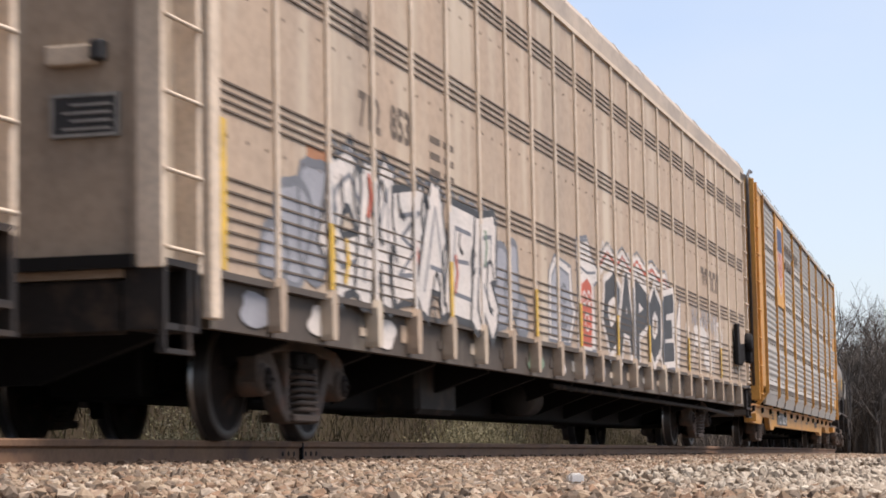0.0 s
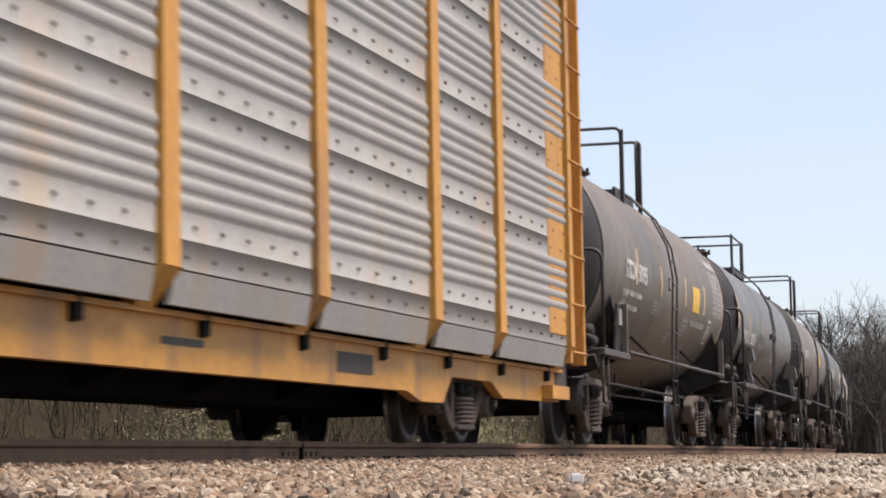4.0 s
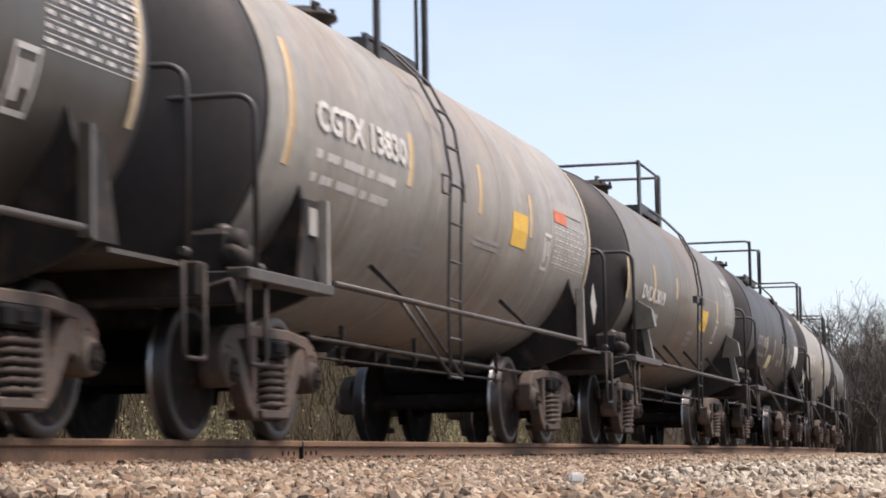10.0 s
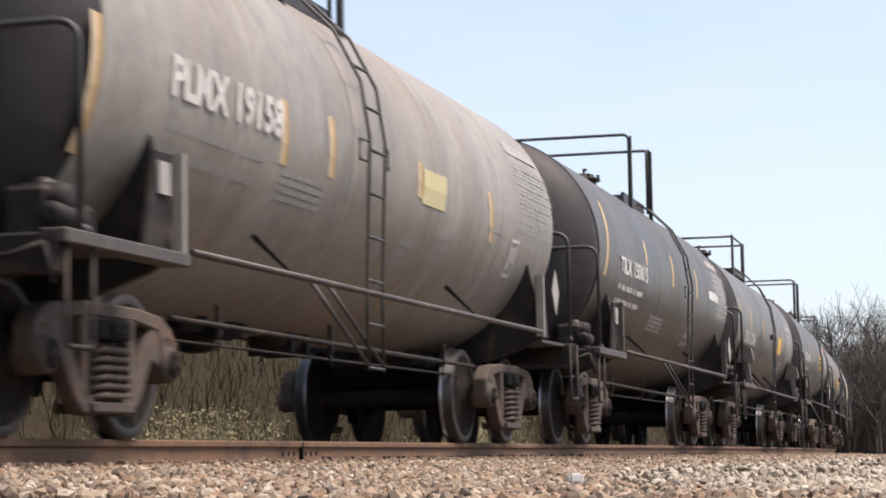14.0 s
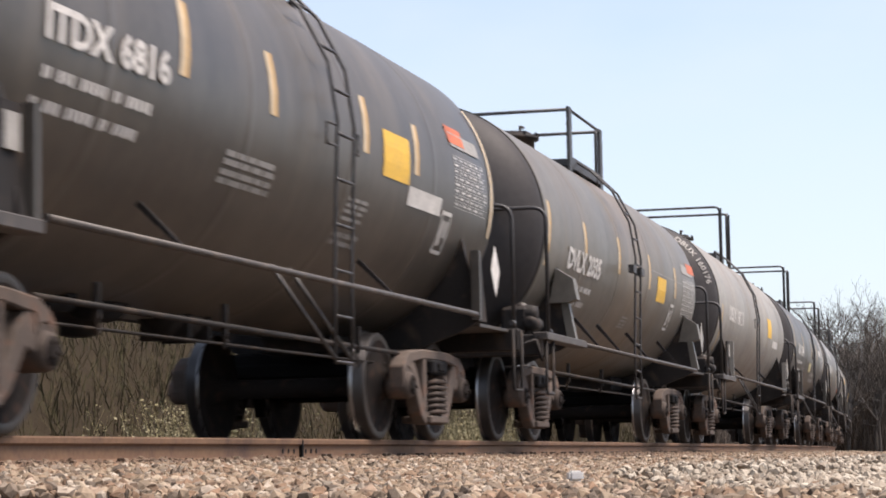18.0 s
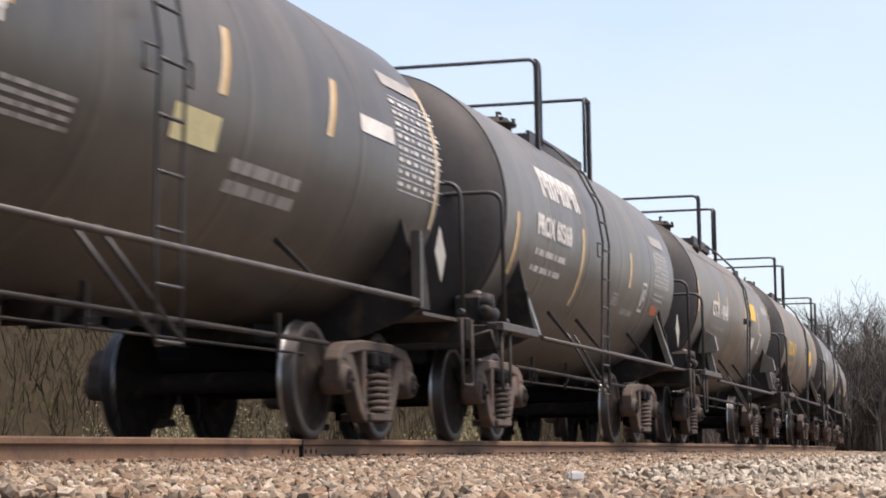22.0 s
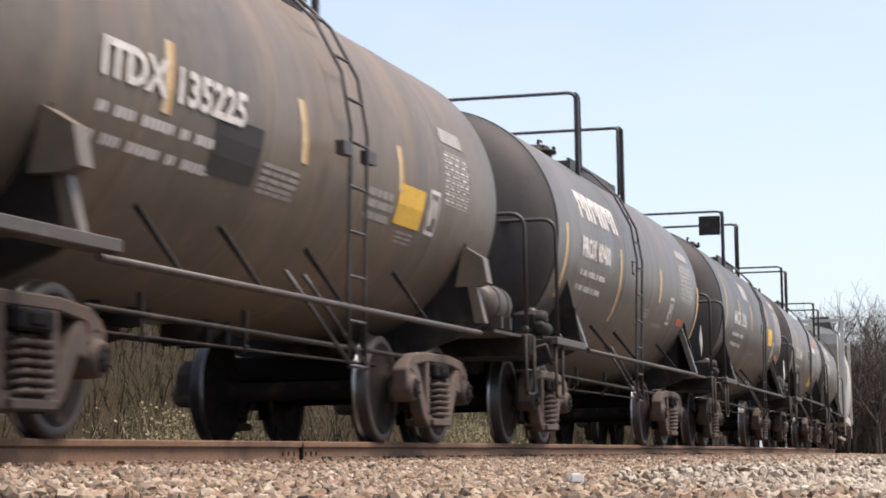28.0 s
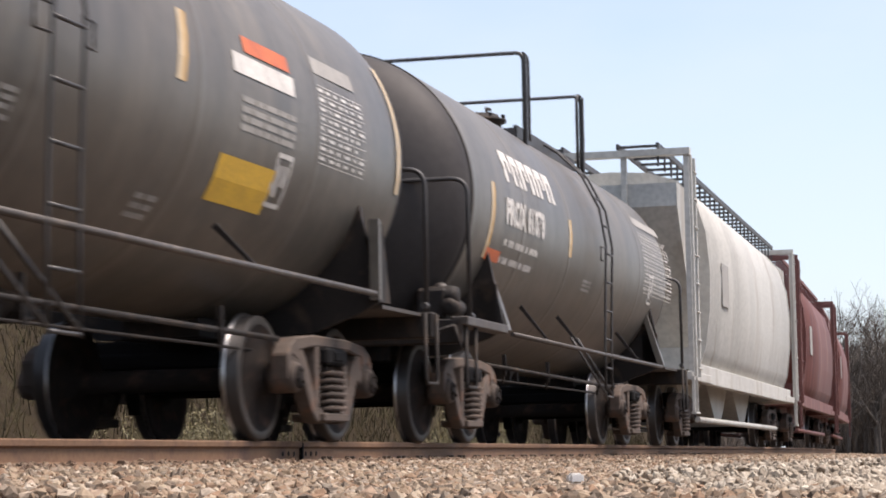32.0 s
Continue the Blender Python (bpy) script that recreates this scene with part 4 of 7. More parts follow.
tank_car(166.20, 176.30, "tank_pale", "grey tank car stained with rust along its top", ladder_x=-1, top=(-1.46, 0.00), marks=W("PLMX 19158",
    at=(-4.81, -0.20, 0.24, 2.00),
    stripes=((-5.91, -0.73, 0.09, -0.06), (-2.71, -0.38, 0.07, -0.11), (-1.66, -0.35, 0.10, -0.10), (0.69, -0.24, 0.06, -0.05), (3.25, -0.40, 0.07, -0.23),),
    patches=((0.79, -0.28, 0.73, 0.30, "pale_label"),),
    table=(4.35, -0.23, 1.50, 0.82),
    frame=(4.07, -0.68),
    lines=((-2.66, -0.63, 0.98, 0.04), (-2.66, -0.57, 0.98, 0.04), (-2.66, -0.51, 0.98, 0.04), (-2.66, -0.45, 0.98, 0.04), (1.48, -0.71, 0.54, 0.06), (1.48, -0.62, 0.54, 0.06), (1.48, -0.52, 0.54, 0.06), (3.15, -0.29, 0.58, 0.04), (0.49, -0.87, 0.40, 0.06), (0.49, -0.77, 0.40, 0.06), (0.49, -0.68, 0.40, 0.06),), small="faded_paint", diamond="faded_paint"))
tank_car(180.70, 190.30, "tank_black", "dark grey tank car with pale stripes", ladder_x=0.70, top=(-0.68, 1.10), marks=W("TILX 150615",
    at=(-4.42, -0.16, 0.19, 2.07),
    stripes=((-5.45, -0.29, 0.69, 0.43), (-2.40, 0.07, 0.41, 0.10), (-0.12, -0.05, 0.41, 0.16), (2.29, -0.07, 0.40, 0.17),),
    patches=((3.75, 0.02, 1.01, 0.14, "white_paint"),),
    table=(4.59, -0.23, 1.37, 0.80),
    frame=None,
    lines=((-1.53, -0.77, 1.15, 0.04), (-1.53, -0.71, 1.15, 0.04), (-1.53, -0.65, 1.15, 0.04), (-1.53, -0.59, 1.15, 0.04), (1.82, -0.85, 0.65, 0.08), (1.82, -0.71, 0.65, 0.08), (1.82, -0.58, 0.65, 0.08),), diamond="faded_paint"))
tank_car(194.50, 204.09, "tank_slate", "black tank car with box cradles and a yellow label", style="box", flat=True, braced=False, top=(-1.36, 0.65), rad=1.36, marks=W("DVLX 2041",
    at=(-4.57, -0.39, 0.22, 1.80),
    stripes=((-5.51, -0.40, 0.37, 0.08), (-3.69, -0.12, 0.28, 0.02), (-1.27, -0.17, 0.25, -0.01), (1.02, -0.17, 0.25, -0.01), (3.01, -0.21, 0.22, -0.05),),
    patches=((1.93, -0.35, 0.70, 0.35, "yellow_label"),),
    table=(3.95, -0.41, 1.25, 0.60),
    frame=(3.04, -0.91),
    lines=((-0.05, -0.89, 0.49, 0.02), (-0.05, -0.85, 0.49, 0.02), (-0.05, -0.82, 0.49, 0.02), (-0.05, -0.78, 0.49, 0.02),)))
tank_car(208.47, 217.40, "tank_black", "dark tank car with white lettering and a yellow label", ladder_x=0.53, top=(-0.29, 1.10), marks=W("ITDX 6816",
    at=(-4.24, -0.17, 0.19, 1.72),
    stripes=((-2.32, -0.08, 0.43, 0.10), (-0.68, -0.09, 0.36, -0.01), (1.43, -0.08, 0.38, 0.03), (2.84, -0.09, 0.35, 0.05),),
    patches=((1.93, -0.20, 0.73, 0.38, "yellow_label"), (2.69, -0.36, 1.01, 0.16, "white_paint"), (4.06, 0.36, 0.54, 0.17, "orange_label"),),
    table=(4.12, -0.23, 1.08, 0.50),
    frame=(3.78, -0.69),
    lines=((-1.40, -0.65, 0.96, 0.04), (-1.40, -0.59, 0.96, 0.04), (-1.40, -0.52, 0.96, 0.04), (-1.40, -0.46, 0.96, 0.04), (1.22, -0.64, 0.50, 0.03), (1.22, -0.58, 0.50, 0.03), (1.22, -0.53, 0.50, 0.03), (1.22, -0.48, 0.50, 0.03), (1.19, -0.85, 0.62, 0.04), (1.19, -0.78, 0.62, 0.04),), rear=(-.4, .9), diamond="white_paint"))
tank_car(221.70, 231.10, "tank_grey", "grey-brown tank car with box cradles, yellow label and white lettering", style="box", flat=True, braced=False, top=(-1.37, 0.70), rad=1.36, marks=W("DVLX 2035",
    at=(-4.34, -0.37, 0.23, 1.92),
    stripes=((-5.46, -0.44, 0.27, 0.04), (-3.39, -0.16, 0.22, -0.07), (-1.20, -0.21, 0.25, -0.02), (1.11, -0.24, 0.22, -0.03), (3.34, -0.22, 0.22, -0.03),),
    patches=((1.79, -0.36, 0.72, 0.34, "yellow_label"), (4.69, 0.25, 0.69, 0.15, "orange_label"),),
    table=(4.11, -0.44, 1.18, 0.58),
    frame=(3.09, -0.72),
    lines=((-0.13, -0.87, 0.44, 0.03), (-0.13, -0.83, 0.44, 0.03), (-0.13, -0.78, 0.44, 0.03), (-0.13, -0.73, 0.44, 0.03),), diamond="faded_paint"))
tank_car(235.30, 245.30, "tank_pale", "tan-grey tank car with black heads and a yellow label", ladder_x=-0.93, top=(-1.27, 0.04), marks=W("DBUX 160176",
    at=(-4.43, -0.20, 0.24, 2.15),
    stripes=((-5.42, -0.80, 0.01, -0.03),),
    patches=((2.27, -0.18, 0.78, 0.38, "yellow_label"), (3.38, -0.34, 1.00, 0.14, "white_paint"),),
    table=(4.59, -0.25, 1.09, 0.81),
    frame=None,
    lines=((1.52, -0.55, 0.86, 0.06), (1.52, -0.46, 0.86, 0.06),), small="faded_paint", diamond="faded_paint", knuckle="DBUX 160176"))
tank_car(249.70, 259.60, "tank_black", "dark grey tank car with a pale label behind its ladder", ladder_x=-0.50, top=(-1.67, -0.21), marks=W("TILX 150844",
    at=(-4.42, -0.17, 0.22, 1.99),
    stripes=((-5.50, -0.29, 0.69, 0.22), (-2.44, -0.07, 0.40, 0.08), (0.63, -0.09, 0.39, 0.17), (2.80, -0.07, 0.40, 0.24),),
    patches=((-0.08, -0.47, 0.77, 0.23, "pale_label"), (3.62, 0.08, 0.87, 0.14, "white_paint"),),
    table=(4.62, -0.27, 1.28, 0.85),
    frame=None,
    lines=((-2.35, -0.64, 0.93, 0.03), (-2.35, -0.58, 0.93, 0.03), (-2.35, -0.52, 0.93, 0.03), (-2.35, -0.46, 0.93, 0.03), (1.02, -0.70, 1.36, 0.09), (1.02, -0.55, 1.36, 0.09),), rear=(-.5, .8), diamond="faded_paint"))
tank_car(263.90, 272.50, "tank_slate", "dark grey tank car with curved yellow stripes", style="brace", top=(-1.54, 1.54), marks=W("PROX 60368",
    at=(-3.84, -0.15, 0.21, 1.74),
    stripes=((-1.39, -0.79, 0.12, -0.01), (1.73, -0.34, 0.10, -0.04), (-4.71, -0.66, -0.02, -0.04),),
    patches=((3.63, -0.58, 0.42, 0.12, "orange_label"),),
    table=(3.57, -0.20, 1.12, 0.52),
    frame=(2.69, -0.60),
    lines=((0.84, -0.62, 0.41, 0.03), (0.84, -0.58, 0.41, 0.03), (0.84, -0.54, 0.41, 0.03), (0.84, -0.49, 0.41, 0.03), (1.65, -0.70, 0.80, 0.08), (3.62, -0.39, 0.75, 0.04), (3.62, -0.32, 0.75, 0.04),),
    brand=(-3.37, 0.29, 2.04, 0.34), diamond="faded_paint"))
tank_car(277.15, 286.40, "tank_grey", "grey-brown tank car with rust streaks and an end reservoir", style="box", reservoir=True, ladder_x=-0.05, top=(-1.86, 0.36), rad=1.36, marks=W("CITX 14346",
    at=(-3.95, -0.21, 0.23, 2.09),
    stripes=((-5.60, -0.26, 0.22, -0.03), (-3.08, -0.09, 0.22, 0.04), (-1.91, -0.09, 0.21, 0.04), (0.98, -0.21, 0.22, -0.02), (3.25, -0.19, 0.23, -0.08),),
    patches=((1.62, 0.02, 1.11, 0.32, "yellow_label"), (2.18, -0.51, 0.49, 0.21, "white_paint"), (4.59, -0.81, 0.47, 0.19, "orange_label"),),
    table=(3.98, -0.49, 1.29, 0.70),
    frame=(3.41, -0.56),
    lines=(), small="faded_paint", rear=(-.2, .6), head_mark="346", head_at=(-.34, 1.92)))
tank_car(291.10, 300.60, "tank_brown", "brown-black tank car with yellow lettering", style="brace", ladder_x=-0.25, top=(-1.52, 0.94), marks=W("UTLX 66171",
    at=(-4.37, -0.29, 0.28, 2.16),
    stripes=((-5.24, -0.32, 0.66, 0.33), (-2.03, -0.76, -0.33, -0.17), (0.32, -0.78, -0.30, -0.45),),
    patches=((2.26, -0.31, 0.79, 0.34, "yellow_label"),),
    table=(3.77, -0.18, 1.49, 0.70),
    frame=(3.46, -0.60),
    lines=((-4.03, -0.74, 1.12, 0.05), (-4.03, -0.66, 1.12, 0.05), (-4.03, -0.58, 1.12, 0.05),), paint="yellow_label", small="yellow_stripe", head_patch=True))
tank_car(305.50, 314.20, "tank_black", "dark tank car with red numbers on its head", style="brace", top=(-1.20, 1.30), marks=W("AMDX 13180",
    at=(-3.69, -0.40, 0.21, 1.75),
    stripes=((-4.68, -0.30, 0.71, 0.22), (-1.81, -0.31, 0.10, -0.13), (0.41, -0.18, 0.27, -0.07), (3.00, -0.15, 0.25, -0.01),),
    patches=((2.14, -0.47, 0.74, 0.27, "pale_label"), (-2.36, 0.11, 0.56, 0.29, "white_paint"), (5.05, -0.70, 0.50, 0.16, "orange_label"),),
    table=(3.71, -0.46, 1.04, 0.46),
    frame=(3.00, -0.79),
    lines=((-1.84, -0.65, 0.91, 0.04), (-1.84, -0.59, 0.91, 0.04), (-1.84, -0.53, 0.91, 0.04), (2.10, -0.98, 0.50, 0.04), (2.10, -0.92, 0.50, 0.04),), rear=(-.4, .9), head_mark="103"))
tank_car(319.15, 327.50, "tank_brown", "brown-black tank car with large box cradles and an end reservoir", style="box", reservoir=True, ladder_x=0.46, top=(-1.04, 1.28), marks=W("ITDX 135225",
    at=(-3.90, -0.23, 0.21, 2.31),
    stripes=((-2.93, -0.33, 0.12, -0.01), (-0.35, -0.32, 0.13, -0.13), (2.06, -0.26, 0.11, -0.12),),
    patches=((2.05, -0.52, 0.74, 0.34, "yellow_label"), (-2.05, -0.60, 0.85, 0.40, "head_black"),),
    table=(3.41, -0.21, 0.80, 0.50),
    frame=(2.95, -0.53),
    lines=((-1.09, -0.62, 0.73, 0.03), (-1.09, -0.58, 0.73, 0.03), (-1.09, -0.53, 0.73, 0.03), (-1.09, -0.48, 0.73, 0.03), (-1.09, -0.43, 0.73, 0.03), (1.25, -0.55, 0.71, 0.06), (1.25, -0.45, 0.71, 0.06), (1.25, -0.36, 0.71, 0.06), (2.23, -0.67, 0.47, 0.02), (2.23, -0.63, 0.47, 0.02), (2.23, -0.59, 0.47, 0.02),)))
tank_car(332.20, 341.00, "tank_slate", "dark grey tank car with curved yellow stripes and white bars", style="brace", ladder_x=-0.85, top=(-1.63, 1.55), marks=W("PROX 60400",
    at=(-3.90, -0.16, 0.22, 1.73),
    stripes=((-4.79, -0.72, 0.13, 0.03), (-1.30, -0.81, 0.12, -0.12), (1.73, -0.35, 0.11, -0.05), (5.25, -0.76, 0.10, -0.08),),
    patches=((3.59, -0.57, 0.47, 0.10, "orange_label"),),
    table=(3.56, -0.20, 1.14, 0.57),
    frame=(2.67, -0.61),
    lines=((0.81, -0.61, 0.37, 0.03), (0.81, -0.57, 0.37, 0.03), (0.81, -0.52, 0.37, 0.03), (1.69, -0.69, 0.73, 0.05),),
    brand=(-3.78, 0.29, 2.44, 0.34), diamond="faded_paint", head_mark="400"))
tank_car(345.86, 354.40, "tank_black", "dark tank car with an orange label and an end reservoir", style="brace", reservoir=True, ladder_x=0.41, top=(-0.77, 1.72), board=True, marks=W("AMOX 13156",
    at=(-3.56, -0.16, 0.22, 1.88),
    stripes=((-4.68, -0.33, 0.65, 0.17), (-2.63, -0.15, 0.31, 0.01), (-0.63, -0.15, 0.31, 0.01), (2.46, 0.09, 0.49, 0.24),),
    patches=((2.54, -0.28, 0.75, 0.33, "yellow_label"), (-1.64, 0.38, 0.96, 0.32, "faded_paint"), (4.34, -0.52, 0.52, 0.11, "orange_label"),),
    table=(3.97, -0.20, 1.19, 0.72),
    frame=(3.45, -0.59),
    lines=((-0.18, -0.60, 0.54, 0.04), (2.68, -0.76, 0.32, 0.02), (2.68, -0.72, 0.32, 0.02), (2.68, -0.68, 0.32, 0.02),), rear=(-.5, .9), diamond="white_paint", head_mark="138", head_at=(-.46, 2.60)))
tank_car(359.24, 368.40, "tank_slate", "dark grey tank car with a tilted yellow label", ladder_x=-1.10, top=(-1.50, -0.05), marks=W("TILX 135646",
    at=(-4.33, -0.23, 0.21, 2.01),
    stripes=((-5.35, -0.30, 0.55, 0.10), (-3.59, -0.03, 0.45, 0.16), (-1.81, -0.10, 0.40, 0.12), (0.76, -0.09, 0.38, 0.10),),
    patches=((1.62, -0.77, 1.04, 0.33, "yellow_label"), (1.71, 0.12, 1.19, 0.14, "white_paint"), (1.96, 0.29, 0.89, 0.12, "orange_label"),),
    table=(3.46, -0.28, 1.06, 0.62),
    frame=(2.64, -0.70),
    lines=((-1.96, -0.66, 0.68, 0.03), (-1.96, -0.60, 0.68, 0.03), (-1.96, -0.55, 0.68, 0.03), (-1.96, -0.50, 0.68, 0.03), (1.86, -0.25, 1.05, 0.04), (1.86, -0.19, 1.05, 0.04), (1.86, -0.13, 1.05, 0.04), (1.86, -0.06, 1.05, 0.04), (0.65, -1.02, 0.33, 0.04), (0.65, -0.95, 0.33, 0.04), (0.65, -0.88, 0.33, 0.04),), rear=(-.3, .8)))
tank_car(372.70, 381.60, "tank_slate", "dark grey tank car with white bars ahead of the hopper", style="brace", ladder_x=0.50, top=(-1.11, 2.13), marks=W("PROX 61078",
    at=(-4.18, -0.16, 0.25, 1.72),
    stripes=((-4.79, -0.56, 0.19, 0.08), (-1.09, -0.24, 0.18, 0.00),),
    patches=((-4.74, -0.57, 0.57, 0.12, "orange_label"),),
    table=(3.76, -0.31, 2.21, 0.87),
    frame=(4.14, -0.44),
    lines=((-0.11, -0.55, 0.47, 0.03), (-0.11, -0.50, 0.47, 0.03), (-0.11, -0.45, 0.47, 0.03),),
    brand=(-4.04, 0.27, 2.37, 0.34), head_mark="48", head_paint="pale_stripe"))


# ---------- enclosed car carriers ----------
M["cn_tan"] = mat("cn_tan", (0.424, 0.318, 0.228), .7, var=.2, scale=1.1, fine=14, bump=.08, color2=(0.339, 0.265, 0.196), stain=(0.488, 0.413, 0.318), stain_amt=.35, streak=True)
M["cn_rib"] = mat("cn_rib", (0.691, 0.572, 0.443), .6, var=.2, scale=2, fine=20, bump=.08, color2=(0.454, 0.356, 0.259))
M["cn_dark"] = mat("cn_dark", (.085, .066, .05), .7, var=.25, scale=2, fine=20, color2=(.05, .04, .032))
M["cn_sill"] = mat("cn_sill", (0.077, 0.059, 0.045), .75, var=.3, scale=1.5, fine=18, color2=(0.043, 0.033, 0.026), stain=(0.118, 0.102, 0.081), stain_amt=.25)
M["slot"] = mat("slot", (.15, .112, .082), .8, var=.1, scale=4, fine=30, bump=0)
M["galvanised"] = mat("galvanised", (.36, .345, .315), .6, metal=.1, var=.22, scale=1.4, fine=22, bump=.08, color2=(.28, .265, .245), stain=(.33, .27, .20), stain_amt=.3, streak=True)
M["up_yellow"] = mat("up_yellow", (.60, .30, .055), .55, var=.2, scale=1.2, fine=16, bump=.06, color2=(.44, .20, .035), stain=(.24, .13, .06), stain_amt=.22, streak=True)
M["roof_tan"] = mat("roof_tan", (.50, .41, .32), .6, var=.2, scale=1.2, fine=14, bump=.06)
M["graf_white"] = mat("graf_white", (.70, .63, .57), .6, var=.25, scale=3, fine=30, bump=.03, color2=(.48, .46, .43))
M["graf_black"] = mat("graf_black", (.045, .045, .047), .6, var=.2, scale=3, fine=30, bump=.03)
M["graf_grey"] = mat("graf_grey", (.17, .18, .20), .6, var=.25, scale=3, fine=30, bump=.03, color2=(.10, .10, .11))
M["graf_blue"] = mat("graf_blue", (.33, .335, .36), .6, var=.3, scale=3, fine=30, bump=.03, color2=(.20, .20, .22))
M["graf_red"] = mat("graf_red", (.55, .10, .045), .6, var=.2, scale=3, fine=30, bump=.03)
M["graf_green"] = mat("graf_green", (.20, .30, .20), .6, var=.25, scale=3, fine=30, bump=.03)
M["rust_patch"] = mat("rust_patch", (.42, .19, .09), .75, var=.3, scale=3, fine=30, bump=.03)
M["blue_logo"] = mat("blue_logo", (.035, .06, .16), .55, var=.15, scale=5, fine=30, bump=.02)
M["bright_yellow"] = mat("bright_yellow", (.80, .50, .045), .5, var=.15, scale=4, fine=30, bump=.03)

NEAR = -1.47
EAVE, CROWN = 4.86, 5.34


def flat(y):
    """Maps (u, v) of a flat mark onto an upright face at depth y."""
    return lambda u, v: Vector((u, y, v))


def roof_bm(x0, x1, w=1.47):
    out = [(-w, EAVE - .06), (-w, EAVE), (-w + .10, EAVE + .16), (-w + .40, EAVE + .34), (-.5, CROWN - .03), (0, CROWN), (.5, CROWN - .03), (w - .40, EAVE + .34), (w - .10, EAVE + .16), (w, EAVE), (w, EAVE - .06)]
    bm = B()
    n = 16
    rings = []
    for i in range(n + 1):
        x = x0 + (x1 - x0) * i / n
        for dx, lift in ((-.03, 0), (-.028, .018), (.028, .018), (.03, 0)):
            if (i == 0 and dx < 0) or (i == n and dx > 0):
                continue
            rings.append([bm.verts.new((x + dx, y, z + lift)) for y, z in out])
    for a, b in zip(rings, rings[1:]):
        for j in range(len(out) - 1):
            bm.faces.new((a[j], b[j], b[j + 1], a[j + 1]))
    for r in (rings[0], rings[-1]):
        bm.faces.new(r)
    bmesh.ops.recalc_face_normals(bm, faces=bm.faces)
    return bm


def corner_ladder(car, paint, x0, x1, y, z0, z1, at, pitch=.46, depth=.16):
    """Corner ladder: two angle stiles, each a part, with its rungs under the first."""
    bm = B()
    box(bm, x0 - .035, x0 + .035, y, y + depth, z0, z1, .006)
    stile = part("ladder_stile", bm, paint, car, at=at)
    bm = B()
    box(bm, x1 - .035, x1 + .035, y, y + depth, z0, z1, .006)
    part("ladder_stile", bm, paint, car, at=at)
    me = mesh_of("rung", tube(B(), [(x0, y - .01, 0), (x1, y - .01, 0)], .014, 6), paint)
    z = z0 + .12
    while z < z1 - .1:
        part("rung", me, None, stile, at=pose(0, 0, z))
        z += pitch


def carrier_common(car, h, end, body, sill, wheel_r):
    """Underframe, couplers and bogies of a car carrier; end is the distance from bogie to end sill."""
    E = h + end
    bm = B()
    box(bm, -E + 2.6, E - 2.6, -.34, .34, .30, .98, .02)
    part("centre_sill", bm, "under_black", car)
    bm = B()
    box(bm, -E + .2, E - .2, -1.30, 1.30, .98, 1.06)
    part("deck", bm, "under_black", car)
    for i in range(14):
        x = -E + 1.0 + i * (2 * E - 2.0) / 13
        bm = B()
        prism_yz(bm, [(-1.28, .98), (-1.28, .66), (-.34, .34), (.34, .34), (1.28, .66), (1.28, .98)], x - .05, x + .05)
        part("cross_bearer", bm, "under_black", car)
    for e in (Matrix(), pose(0, 0, 0, 0, 0, 180)):
        bm = B()
        box(bm, -E - .55, -E + .2, -.11, .11, .74, .96, .02)
        prism(bm, [(-E - .86, .70), (-E - .90, .98), (-E - .60, 1.02), (-E - .52, .96), (-E - .52, .72), (-E - .60, .68)], -.18, .12)
        part("coupler", bm, "frame_black", car, at=e)
        bm = B()
        tube(bm, [(-E + .1, .3, .80), (-E - .25, .3, .5), (-E - .6, .25, .42), (-E - .85, .2, .5)], .03, 6)
        part("air_hose", bm, "frame_black", car, at=e)
    truck(car, -h, wheel_r)
    truck(car, h, wheel_r)


def strokes(bm, paths, r, y):
    """Painted lines on an upright face: each path a list of (x, z)."""
    for p in paths:
        for (ax, az), (bx, bz) in zip(p, p[1:]):
            d = Vector((bx - ax, 0, bz - az))
            if d.length < 1e-6:
                continue
            n = Vector((-d.z, 0, d.x)).normalized() * r
            e = d.normalized() * r * .8
            q = [Vector((ax, y, az)) - e + n, Vector((ax, y, az)) - e - n, Vector((bx, y, bz)) + e - n, Vector((bx, y, bz)) + e + n]
            bm.faces.new([bm.verts.new(v) for v in q])
    return bm


def blob(bm, pts, y):
    bm.faces.new([bm.verts.new((x, y, z)) for x, z in pts])
    return bm


def puffy(cx, cz, w, hh, k=2.6, n=22, wob=.08, seed=0, lean=0.0):
    rnd = random.Random(seed)
    ph = [rnd.uniform(0, 6.28) for _ in range(3)]
    out = []
    for i in range(n):
        a = 6.2832 * i / n
        c, s = math.cos(a), math.sin(a)
        q = (abs(c) ** k + abs(s) ** k) ** (-1 / k)
        q *= 1 + wob * math.sin(3 * a + ph[0]) + wob * .6 * math.sin(5 * a + ph[1])
        z = s * q * hh / 2
        out.append((cx + c * q * w / 2 + lean * z, cz + z))
    return out


